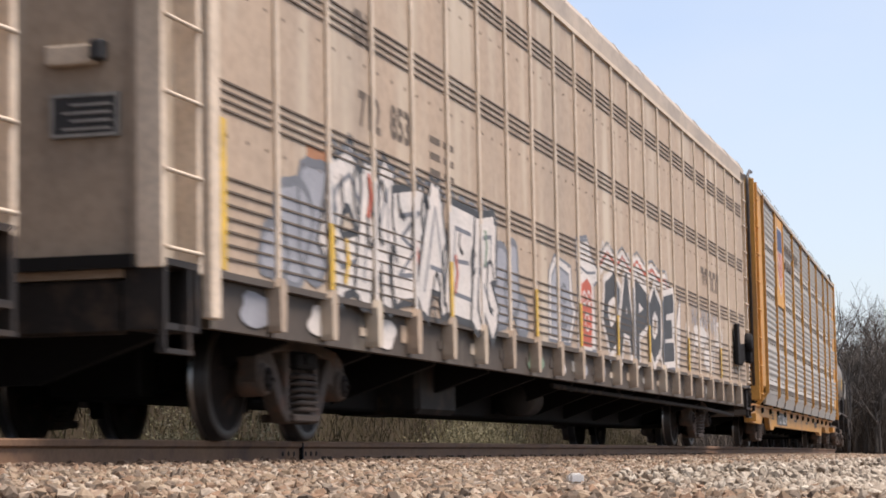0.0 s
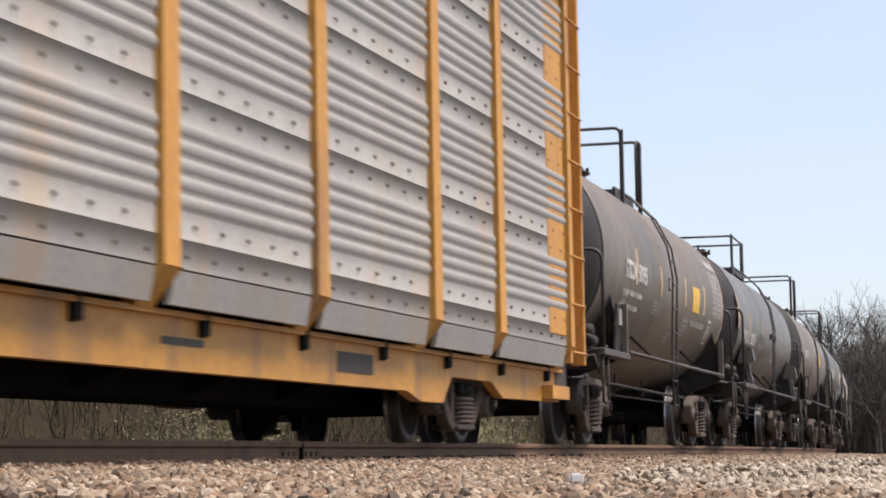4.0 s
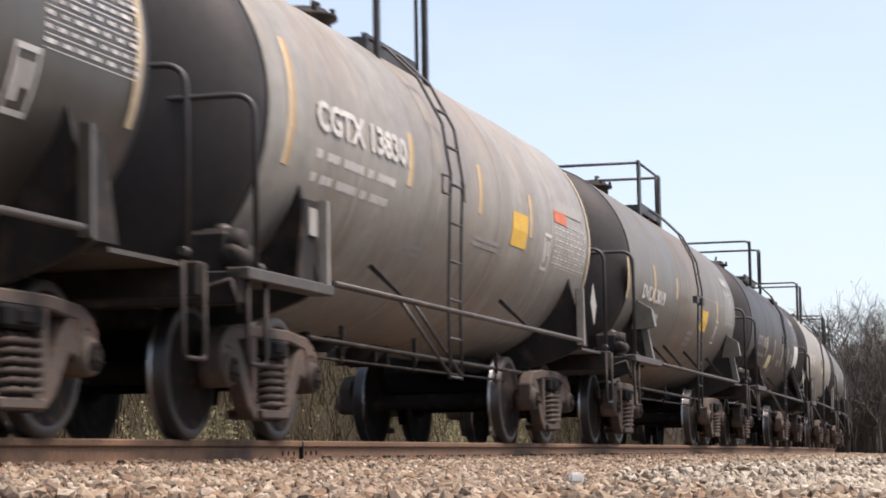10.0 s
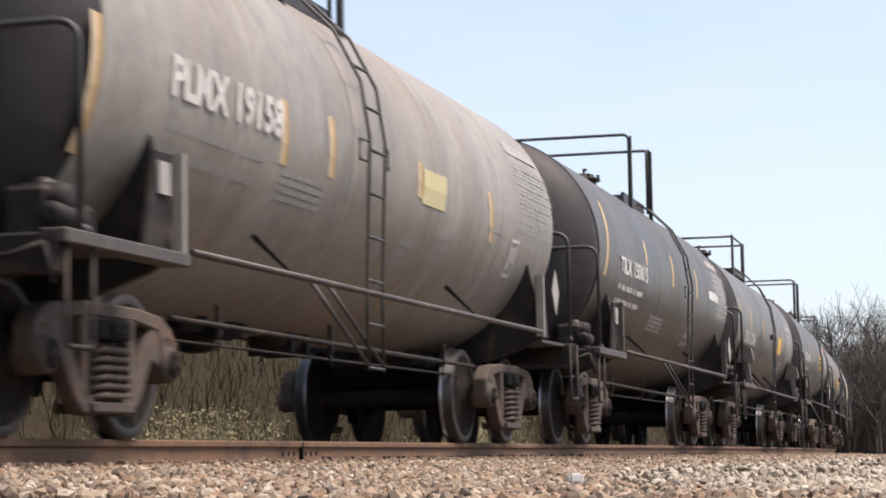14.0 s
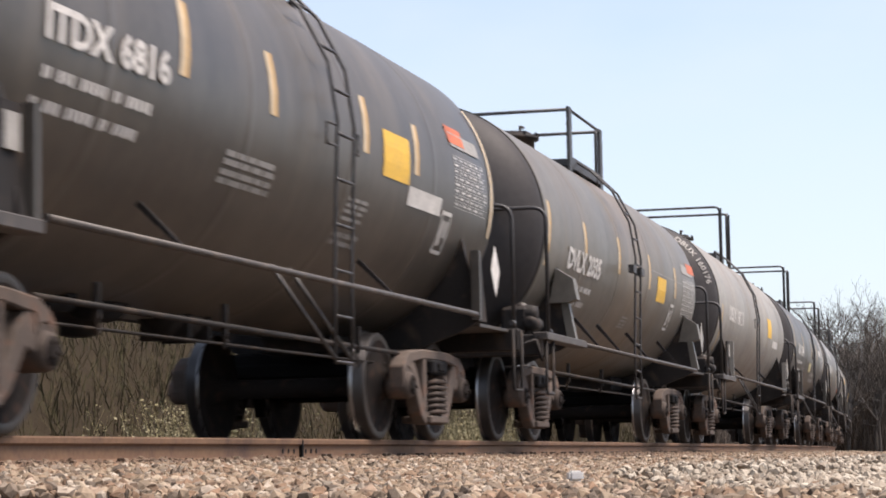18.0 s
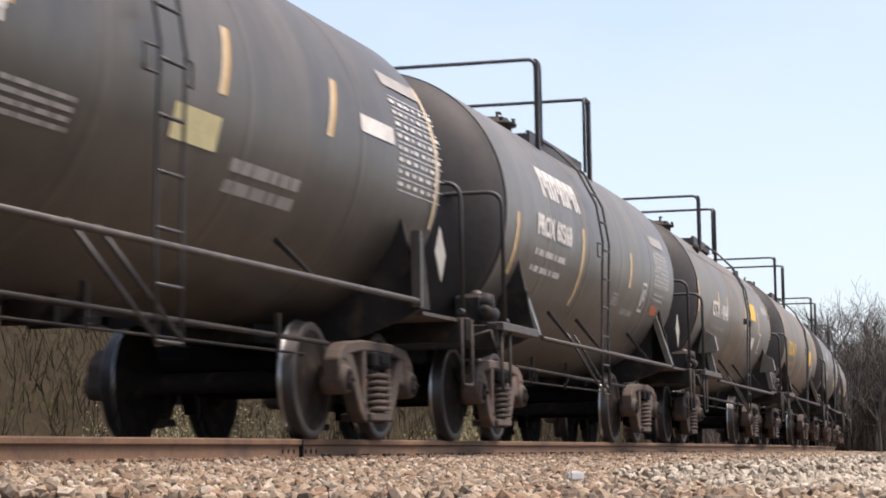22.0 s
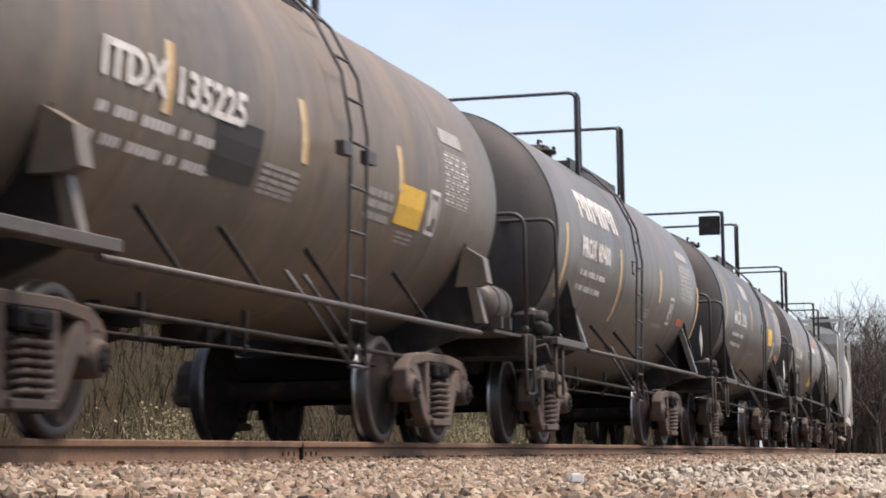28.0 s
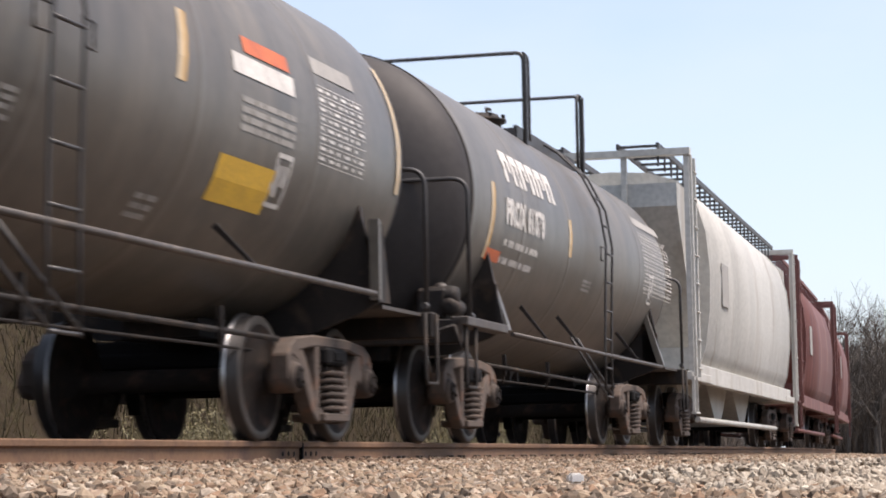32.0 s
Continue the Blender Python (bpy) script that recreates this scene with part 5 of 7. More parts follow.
def tan_carrier(front, rear, label, painted=True):
    h = (rear - front) / 2
    car = thing("car_carrier", label, "railcar")
    CARS.append((car, (front + rear) / 2))
    carrier_common(car, h, 3.95, "cn_tan", "cn_dark", .42)
    x0, x1 = -h - 2.80, h + 3.1
    n = 22
    pitch = 1.133
    xs = [-h - 1.68 + pitch * i for i in range(n)]
    edges = [x0] + xs + [x1]
    for side in (-1, 1):
        rot = Matrix() if side < 0 else pose(0, 0, 0, 0, 0, 180)
        ex = edges if side < 0 else [-e for e in edges[::-1]]
        for i in range(len(ex) - 1):
            bm = B()
            box(bm, ex[i] + .002, ex[i + 1] - .002, NEAR, NEAR + .04, 1.02, EAVE)
            p = part("side_panel", bm, "cn_tan", car, at=rot)
            if side > 0:
                continue
            bm = B()
            a, b = ex[i] + .09, ex[i + 1] - .07
            for z in [1.12 + .085 * k for k in range(7)] + [2.06 + .06 * k for k in range(4)] + [3.02 + .06 * k for k in range(4)] + [3.98 + .06 * k for k in range(4)]:
                box(bm, a, b, NEAR - .0105, NEAR + .004, z - .007, z + .007)
            s = part("perforation", bm, "slot", p, "rows of dark perforated vent slots")
            s["kind"] = "stuff"
            bm = B()
            for z in (1.9, 2.85, 3.8):
                for x in (a + .1, (a + b) / 2, b - .1):
                    lathe(bm, [(NEAR - .006, .012), (NEAR, .014)], 6, 'Y', (x, 0, z))
            part("riveting", bm, "slot", p)["kind"] = "stuff"
        for i, x in enumerate(ex[1:-1]):
            bm = B()
            box(bm, x - .034, x + .034, NEAR - .026, NEAR + .0, .98, EAVE - .24, .008)
            part("rib", bm, "cn_rib", car, at=rot)
            bm = B()
            prism(bm, [(x - .06, .74), (x - .075, 1.0), (x - .04, 1.06), (x + .04, 1.06), (x + .075, 1.0), (x + .06, .74), (x + .05, .70), (x - .05, .70)], NEAR - .05, NEAR + .05)
            part("stake_bracket", bm, "cn_tan", car, at=rot)
            if side < 0 and i in (1, 4, 7, 9, 11, 13, 16, 19):
                bm = B()
                box(bm, x - .045, x + .045, NEAR - .034, NEAR - .028, 1.06, 1.54)
                part("reflective_stripe", bm, "bright_yellow", car)
                bm = B()
                box(bm, x + .06, x + .16, NEAR - .006, NEAR - .002, 1.10, 1.52)
                part("reflective_stripe", bm, "bright_yellow", car)
        bm = B()
        box(bm, x0, x1, NEAR + .05, NEAR + .12, .67, .98)
        part("side_sill", bm, "cn_sill", car, at=rot)
        # dark flange: the shadow band under the panels is put into its colour
        bm = B()
        box(bm, x0 - .1, x1 + .1, NEAR - .01, NEAR + .12, .985, 1.03)
        part("sill_flange", bm, "cn_dark", car, at=rot)
        bm = B()
        box(bm, x0, x1, NEAR - .03, NEAR + .03, EAVE - .27, EAVE - .22)
        part("eave_rail", bm, "cn_rib", car, at=rot)
        bm = B()
        box(bm, x0, x1, NEAR - .012, NEAR - .001, EAVE - .215, EAVE + .0)
        part("roof_skirt", bm, "roof_tan", car, at=rot)
        for e0, e1 in ((-h - 3.66, -h - 3.08), (h + 3.12, h + 3.66)):
            corner_ladder(car, "cn_rib", e0, e1, NEAR, .98, 4.7, rot)
            bm = B()
            box(bm, e0 - .03, e1 + .04, NEAR + .15, NEAR + .19, 1.0, EAVE)
            part("corner_panel", bm, "cn_tan", car, at=rot)
    bm = B()
    box(bm, x0 - .14, x0 + .03, NEAR - .02, NEAR + .05, .72, EAVE - .02, .01)
    part("corner_post", bm, "cn_rib", car)
    bm = B()
    box(bm, x0 + .05, x0 + .15, NEAR - .012, NEAR - .004, 1.04, 2.0)
    part("reflective_stripe", bm, "bright_yellow", car)
    for xe in (-h - 3.66, h + 3.66):
        s = -1 if xe < 0 else 1
        bm = B()
        box(bm, xe, xe - s * .06, -1.28, 1.28, .93, EAVE + .2)
        part("end_door", bm, "cn_tan", car)
        bm = B()
        box(bm, xe + s * .0, xe - s * .12, -1.20, 1.20, .60, .92, .02)
        part("end_sill", bm, "frame_black", car)
        for q in (-1, 1):
            bm = B()
            a, b = xe + s * .02, xe - s * .56
            prism(bm, [(a, .62), (a, 1.04), (b, 1.04), (b, .62), (b + s * .27, .62), (b + s * .27, .66), (b + s * .06, .66), (b + s * .06, 1.0), (a - s * .06, 1.0), (a - s * .06, .66), (a - s * .26, .66), (a - s * .26, .62)], q * 1.22, q * 1.47)
            part("sill_box", bm, "frame_black", car, "open black steel box under the ladder")
        for yy in (NEAR + .02, -NEAR - .02):
            bm = B()
            box(bm, xe + s * .02, xe - s * .02, yy - .02, yy + .02, .5, 1.0)
            box(bm, xe - s * .42, xe - s * .38, yy - .02, yy + .02, .5, 1.0)
            box(bm, xe + s * .02, xe - s * .42, yy - .03, yy + .03, .48, .51)
            part("sill_step", bm, "frame_black", car)
    bm = B()
    box(bm, -h - 3.69, -h - 3.665, -1.20, -.76, 1.77, 2.03)
    part("notice_plate", bm, "graf_black", car, "black notice plate with a white border")
    bm = B()
    for q in ((1.77, 1.79), (2.01, 2.03)):
        box(bm, -h - 3.695, -h - 3.69, -1.20, -.76, *q)
    for q in ((-1.20, -1.18), (-.78, -.76)):
        box(bm, -h - 3.695, -h - 3.69, *q, 1.77, 2.03)
    for i in range(4):
        box(bm, -h - 3.695, -h - 3.69, -1.15, -.84 - .05 * (i % 2), 1.81 + i * .048, 1.826 + i * .048)
    part("notice_writing", bm, "faded_paint", car)["kind"] = "stuff"
    bm = B()
    box(bm, -h - 3.72, -h - 3.66, -1.06, -.74, 2.20, 2.32, .01)
    part("lock_housing", bm, "cn_rib", car)
    bm = B()
    box(bm, -h - 3.76, -h - 3.66, -1.12, -1.04, 2.22, 2.34, .01)
    part("door_lock", bm, "graf_black", car)
    part("roof", roof_bm(-h - 3.66, h + 3.66), "roof_tan", car)
    bm = B()
    prism(bm, [(h + 1.42, 1.34), (h + 1.42, 2.02), (h + 1.66, 2.04), (h + 1.70, 1.70), (h + 2.30, 1.72), (h + 2.34, 1.42), (h + 1.95, 1.34)], NEAR - .10, NEAR - .03)
    bmesh.ops.bevel(bm, geom=list(bm.edges), offset=.012, segments=1, affect='EDGES', clamp_overlap=True)
    brake = part("hand_brake", bm, "under_black", car, "black hand brake with a hanging chain")
    bm = B()
    lathe(bm, [(NEAR - .22, .06), (NEAR - .21, .15), (NEAR - .16, .17), (NEAR - .10, .17), (NEAR - .09, .10)], 20, 'Y', (h + 2.42, 0, 1.74))
    box(bm, h + 2.34, h + 2.50, NEAR - .20, NEAR - .08, 1.40, 1.66, .02)
    part("brake_gear", bm, "under_black", brake)
    bm = B()
    for i in range(14):
        z = 1.55 - i * .075
        lathe(bm, [(-.012, .02), (.012, .02)], 6, 'X' if i % 2 else 'Y', (h + 2.58 + .01 * (i % 2), NEAR - .14, z))
    part("chain", bm, "frame_black", car)["kind"] = "stuff"
    bm = B()
    tube(bm, [(-2.0, -1.25, .62), (h - .5, -1.25, .58), (h + 2.8, -1.25, .52)], .03, 8)
    for x in (-1, 2, 5, h - 1):
        box(bm, x - .02, x + .02, -1.27, -1.23, .58, .98)
    part("brake_rod", bm, "frame_black", car)
    bm = B()
    lathe(bm, [(-.5, .02), (-.48, .2), (.48, .2), (.5, .02)], 18, 'X', (-.6, -.55, .52))
    part("air_reservoir", bm, "frame_black", car)
    bm = B()
    box(bm, -5.6, -4.2, -.75, .1, .27, .9, .05)
    part("brake_valve", bm, "frame_black", car)
    if not painted:
        return car
    Y = NEAR - .0025
    bm = B()
    lettering(bm, "WWW", 8.10, 2.42, .24, .85, flat(Y), 0)
    part("stencil_row", bm, "slot", car)["kind"] = "stuff"
    bm = B()
    for i in range(5):
        box(bm, 9.05 + i * .18, 9.15 + i * .18, Y, Y + .003, 2.40, 2.40 + (.05 if i == 2 else .22))
    part("stencil_row", bm, "slot", car)["kind"] = "stuff"
    bm = B()
    blob(bm, puffy(7.75, 1.62, 1.2, .34, 3, 26, .12, 91, .2), Y - .0006)
    part("graffiti_patch", bm, "graf_white", car)
    bm = B()
    blob(bm, puffy(8.6, 1.30, .9, .36, 4, 26, .08, 93, .0), Y - .0008)
    part("graffiti_patch", bm, "graf_white", car)
    bm = B()
    strokes(bm, [[(9.3, 1.95), (9.35, 1.6), (9.75, 1.55), (9.95, 1.75), (9.8, 1.92), (9.55, 1.9), (9.6, 1.6)]], .035, Y - .002)
    part("graffiti_tag", bm, "graf_white", car)["kind"] = "stuff"
    bm = B()
    strokes(bm, [[(6.9 + i * .3, 2.1 - .2 * (i % 2)), (7.0 + i * .3, 1.75), (7.1 + i * .3, 2.05), (7.2 + i * .3, 1.8)] for i in range(9)], .02, Y - .0015)
    part("graffiti_tag", bm, "graf_blue", car)["kind"] = "stuff"
    part("reporting_mark", lettering(B(), "CNA", -h + .12, 3.0, .26, .60, flat(Y)), "slot", car, "dark stencilled lettering")
    part("reporting_mark", lettering(B(), "712", -h + .25, 2.38, .26, .58, flat(Y)), "slot", car, "dark stencilled lettering")
    part("reporting_mark", lettering(B(), "853", -h + 1.10, 2.40, .26, .58, flat(Y)), "slot", car, "dark stencilled lettering")
    bm = B()
    for i in range(3):
        for x in (-h + 2.3, -h + 2.75):
            box(bm, x, x + .34, Y, Y + .003, 2.52 - i * .14, 2.58 - i * .14)
    for i in range(5):
        box(bm, h - 2.0 + i * .42, h - 1.72 + i * .42, Y, Y + .003, 2.62, 2.72)
    part("stencil_row", bm, "slot", car)["kind"] = "stuff"

    def ring(path, w, depth, m, name="graffiti_outline"):
        bm = B()
        strokes(bm, [path + [path[0]]], w, depth)
        part(name, bm, m, car)["kind"] = "stuff"

    def arc(cx, cz, rx, rz, a0, a1, n=9):
        return [(cx + rx * math.cos(radians(a0 + (a1 - a0) * i / n)), cz + rz * math.sin(radians(a0 + (a1 - a0) * i / n))) for i in range(n + 1)]

    # first sprayed piece: pale swollen letters, black contours, grey-blue scrolls at both ends
    for i, (x, z, w, hh) in enumerate(((-11.75, 1.25, .55, .38), (-11.35, 1.42, .75, .74), (-10.85, 1.55, .8, .85), (-5.25, 1.45, .7, .80), (-4.75, 1.55, .55, .75), (-4.35, 1.22, .5, .35))):
        path = puffy(x, z, w, hh, 2.4, 26, .10, 30 + i, .15)
        bm = B()
        blob(bm, path, Y - .0008 - i * .0002)
        part("graffiti_scroll", bm, "graf_blue", car)
        ring(path, .035, Y - .0022 - i * .0001, "graf_grey")
    shapes = {
        "C": [[(.95, .78), (.6, 1), (.18, .8), (.08, .35), (.4, .02), (.95, .22)]],
        "M": [[(.05, 0), (.16, .98), (.5, .42), (.84, 1), (.95, .02)]],
        "Z": [[(.08, .86), (.9, .98), (.3, .52), (.82, .5), (.1, .06), (.98, .12)]],
        "A": [[(.02, .0), (.46, 1), (.95, .0)], [(.2, .36), (.78, .36)]],
        "E": [[(.95, .96), (.2, .9), (.12, .06), (1, .08)], [(.2, .5), (.85, .52)]],
        "R": [[(.1, .0), (.14, .96), (.74, .92), (.84, .6), (.22, .46), (.98, .0)]],
        "P": [[(.14, .0), (.16, .96), (.8, .92), (.88, .56), (.24, .42)]],
        "O": [[(.5, 1), (.12, .76), (.1, .26), (.5, .0), (.9, .26), (.88, .76), (.5, 1)]]}

    def sprayed(word, x, z, w, hh, layers, seed):
        """Fat brush letters: one layer of paint over another, each narrower than the one below."""
        rnd = random.Random(seed)
        for i, ch in enumerate(word):
            paths = [[(x + u * w + rnd.uniform(-.05, .05) + (v - .5) * .10, z + v * hh + rnd.uniform(-.05, .05)) for u, v in p] for p in shapes[ch]]
            for r, depth, m, name, label in layers:
                y = depth - i * .0022
                bm = strokes(B(), paths, r, y)
                for p in paths:
                    for u, v in p:
                        blob(bm, [(u + r * math.cos(t * .524), v + r * math.sin(t * .524)) for t in range(12)], y)
                part(name, bm, m, car, label)
            x += w * 1.04 + .10

    sprayed("CMZAER", -10.55, 1.22, .73, .70, ((.250, Y - .0012, "graf_black", "graffiti_shadow", "black sprayed contour"), (.185, Y - .0020, "graf_white", "graffiti_letter", "pale swollen sprayed letter"), (.020, Y - .0028, "graf_grey", "graffiti_seam", "")), 5)
    rnd = random.Random(5)
    bm = B()
    for i in range(16):
        x, z = -10.5 + i * .32, 1.15 + rnd.random() * .8
        strokes(bm, [arc(x, z, .08 + .12 * rnd.random(), .10 + .18 * rnd.random(), rnd.uniform(0, 180), rnd.uniform(200, 330))], .018, Y - .0164)
    part("graffiti_stroke", bm, "graf_black", car)["kind"] = "stuff"
    bm = B()
    for i in range(14):
        x = -10.6 + i * .38
        strokes(bm, [[(x, 2.12), (x + .12, 2.20 - .03 * (i % 3)), (x + .30, 2.1)]], .022, Y - .0034)
    part("graffiti_stroke", bm, "graf_grey", car)["kind"] = "stuff"
    for x, z, m in ((-9.6, 1.7, "graf_red"), (-8.3, 1.35, "graf_red"), (-10.2, 1.15, "bright_yellow"), (-7.0, 1.3, "graf_red"), (-5.9, 1.62, "graf_green")):
        bm = B()
        strokes(bm, [[(x, z), (x + .08, z + .16), (x + .03, z + .3)]], .028, Y - .0168)
        part("graffiti_touch", bm, m, car)
    for x in xs:
        if -10.9 < x < -5.6:
            bm = B()
            box(bm, x - .033, x + .033, NEAR - .028, NEAR - .0262, 1.06, 1.98)
            part("rib_paint", bm, "graf_white", car)
        elif -.3 < x < 4.9:
            bm = B()
            box(bm, x - .033, x + .033, NEAR - .028, NEAR - .0262, 1.06, 1.95)
            part("rib_paint", bm, "graf_grey", car)
    # second piece: tall dark letters inside a white contour, with a red line over it
    sprayed("CAPOE", .06, 1.20, .885, .74, ((.215, Y - .0014, "graf_white", "graffiti_contour", "white sprayed contour"), (.130, Y - .0024, "graf_black", "graffiti_letter", "dark sprayed letter")), 12)
    top = [(-.15, 2.05), (.3, 2.22), (.85, 2.10), (1.3, 2.25), (1.8, 2.12), (2.35, 2.28), (2.9, 2.16), (3.5, 2.26), (4.0, 2.16), (4.6, 2.20), (4.9, 2.02)]
    for dz, w, m in ((-.03, .05, "graf_white"), (.045, .022, "graf_red"), (.10, .028, "graf_white"), (.17, .015, "graf_grey")):
        bm = B()
        strokes(bm, [[(x, z + dz) for x, z in top]], w, Y - .0007 - dz * .002)
        part("graffiti_line", bm, m, car)["kind"] = "stuff"
    bm = B()
    for i in range(12):
        x, z = -.1 + i * .42, 2.26
        strokes(bm, [[(x, z), (x + .12, z + .12), (x + .24, z + .02)]], .014, Y - .0012)
    part("graffiti_fringe", bm, "graf_white", car)["kind"] = "stuff"
    # pale faceted block, and a red face under a white cap
    for i, (path, m) in enumerate((
            ([(-3.12, 1.06), (-3.05, 1.78), (-2.75, 1.98), (-1.90, 1.92), (-1.85, 1.60), (-1.68, 1.42), (-2.0, 1.06)], "graf_white"),
            ([(-2.98, 1.12), (-2.92, 1.74), (-2.68, 1.88), (-2.02, 1.82), (-2.0, 1.58), (-1.86, 1.42), (-2.12, 1.10)], "graf_blue"),
            ([(-1.62, 1.02), (-1.55, 1.80), (-1.60, 2.26), (-.95, 2.34), (-.70, 2.12), (-.28, 1.98), (-.40, 1.86), (-.62, 1.80), (-.55, 1.05)], "graf_white"),
            ([(-1.40, 1.06), (-1.36, 1.78), (-1.0, 1.88), (-.72, 1.80), (-.74, 1.40), (-.80, 1.06)], "graf_red"),
            ([(4.62, 1.05), (4.70, 1.95), (4.95, 1.55), (5.2, 2.05), (5.45, 1.7), (5.85, 2.12), (5.75, 1.4), (5.60, 1.04)], "graf_white"))):
        bm = B()
        blob(bm, path, Y - .0009 - i * .0006)
        part("graffiti_shape", bm, m, car)
        ring(path, .018, Y - .0012 - i * .0006, "graf_grey" if m != "graf_red" else "graf_white")
    bm = B()
    for x, z, r in ((-2.6, 1.62, .12), (-2.3, 1.60, .12), (-2.5, 1.36, .16), (-2.25, 1.35, .12), (-2.45, 1.18, .14)):
        strokes(bm, [arc(x, z, r, r * .8, 20, 330)], .02, Y - .0045)
    strokes(bm, [[(-1.55, 1.98), (-1.0, 1.92), (-.5, 1.96)], [(-1.5, 2.05), (-1.42, 2.25), (-.95, 2.3)], [(4.8, 1.2), (5.1, 1.5), (5.3, 1.2), (5.55, 1.6)], [(4.9, 1.7), (5.3, 1.45), (5.6, 1.9)]], .016, Y - .0048)
    part("graffiti_stroke", bm, "graf_grey", car)["kind"] = "stuff"
    bm = B()
    for x, z, r in ((-1.18, 1.62, .09), (-.92, 1.64, .09), (-1.05, 1.36, .12)):
        strokes(bm, [arc(x, z, r, r * .8, 20, 330)], .018, Y - .0048)
    part("graffiti_stroke", bm, "graf_white", car)["kind"] = "stuff"
    for i, (x, w, m) in enumerate(((-12.3, .75, "graf_blue"), (-10.9, .6, "graf_white"), (-9.4, .7, "graf_white"), (-3.9, .7, "graf_green"), (-2.6, .5, "graf_white"), (-1.5, .6, "graf_blue"), (-.3, .5, "graf_blue"))):
        path = puffy(x + w / 2, .83, w, .22, 3, 18, .12, 60 + i)
        bm = B()
        blob(bm, path, NEAR + .041)
        part("graffiti_patch", bm, m, car)
    bm = B()
    for x, z in ((6.3, 1.5), (6.9, 1.4), (7.8, 1.6), (8.1, 1.5), (8.5, 1.5), (9.0, 1.35), (9.5, 1.65), (9.9, 1.65)):
        strokes(bm, [[(x, z - .3), (x + .05, z + .25), (x + .2, z + .1), (x + .15, z - .2), (x + .33, z + .2)]], .022, Y - .002)
    part("graffiti_tag", bm, "graf_white", car)["kind"] = "stuff"
    bm = B()
    for i, (x, z, w, hh) in enumerate(((-h - 1.0, 1.95, .9, .12), (-h + .3, 1.3, .12, .5))):
        box(bm, x, x + w, Y, Y + .002, z, z + hh)
    part("rust_stain", bm, "rust_patch", car)
    bm = B()
    q = h + 1.62
    for b in ((q, q + .3, 1.62, 1.65), (q, q + .3, 2.0, 2.03), (q, q + .03, 1.62, 2.03), (q + .27, q + .3, 1.62, 2.03), (q + .08, q + .22, 1.72, 1.95)):
        box(bm, b[0], b[1], Y, Y + .003, b[2], b[3])
    part("framed_stencil", bm, "graf_white", car)
    rnd = random.Random(8)
    for i in range(18):
        x = -h - .9 + i * 1.133 + .12
        bm = B()
        ww = rnd.uniform(.3, .8)
        box(bm, x, x + ww, NEAR + .042, NEAR + .046, .78, .78 + rnd.uniform(.06, .14))
        part("graffiti_patch", bm, rnd.choice(("faded_paint", "cn_tan", "cn_sill", "cn_sill")), car)
    return car


def corrugated_bm(x0, x1, z0, z1):
    """Galvanised wall panel: bands of round corrugation between flat bands."""
    prof = []
    z = z0
    k = 0
    while z < z1 - .01:
        if k % 2:
            for i in range(5):
                for q, d in ((0, 0), (.2, .012), (.5, .024), (.8, .012)):
                    prof.append((z + (i + q) * .112, d))
            z += .56
        else:
            prof += [(z, 0), (z + .18, 0), (z + .182, .005), (z + .186, .005), (z + .19, 0), (z + .355, 0)]
            z += .36
        k += 1
    prof = [p for p in prof if p[0] < z1 - .02]
    prof.append((z1, 0))
    bm = B()
    rows = [[bm.verts.new((x, NEAR + .03 - d, zz)) for x in (x0, x1)] for zz, d in prof]
    for a, b in zip(rows, rows[1:]):
        f = bm.faces.new((a[0], a[1], b[1], b[0]))
        f.smooth = True
    back = [bm.verts.new((x, NEAR + .06, zz)) for zz in (z0, z1) for x in (x0, x1)]
    bm.faces.new((back[0], back[2], back[3], back[1]))
    return bm


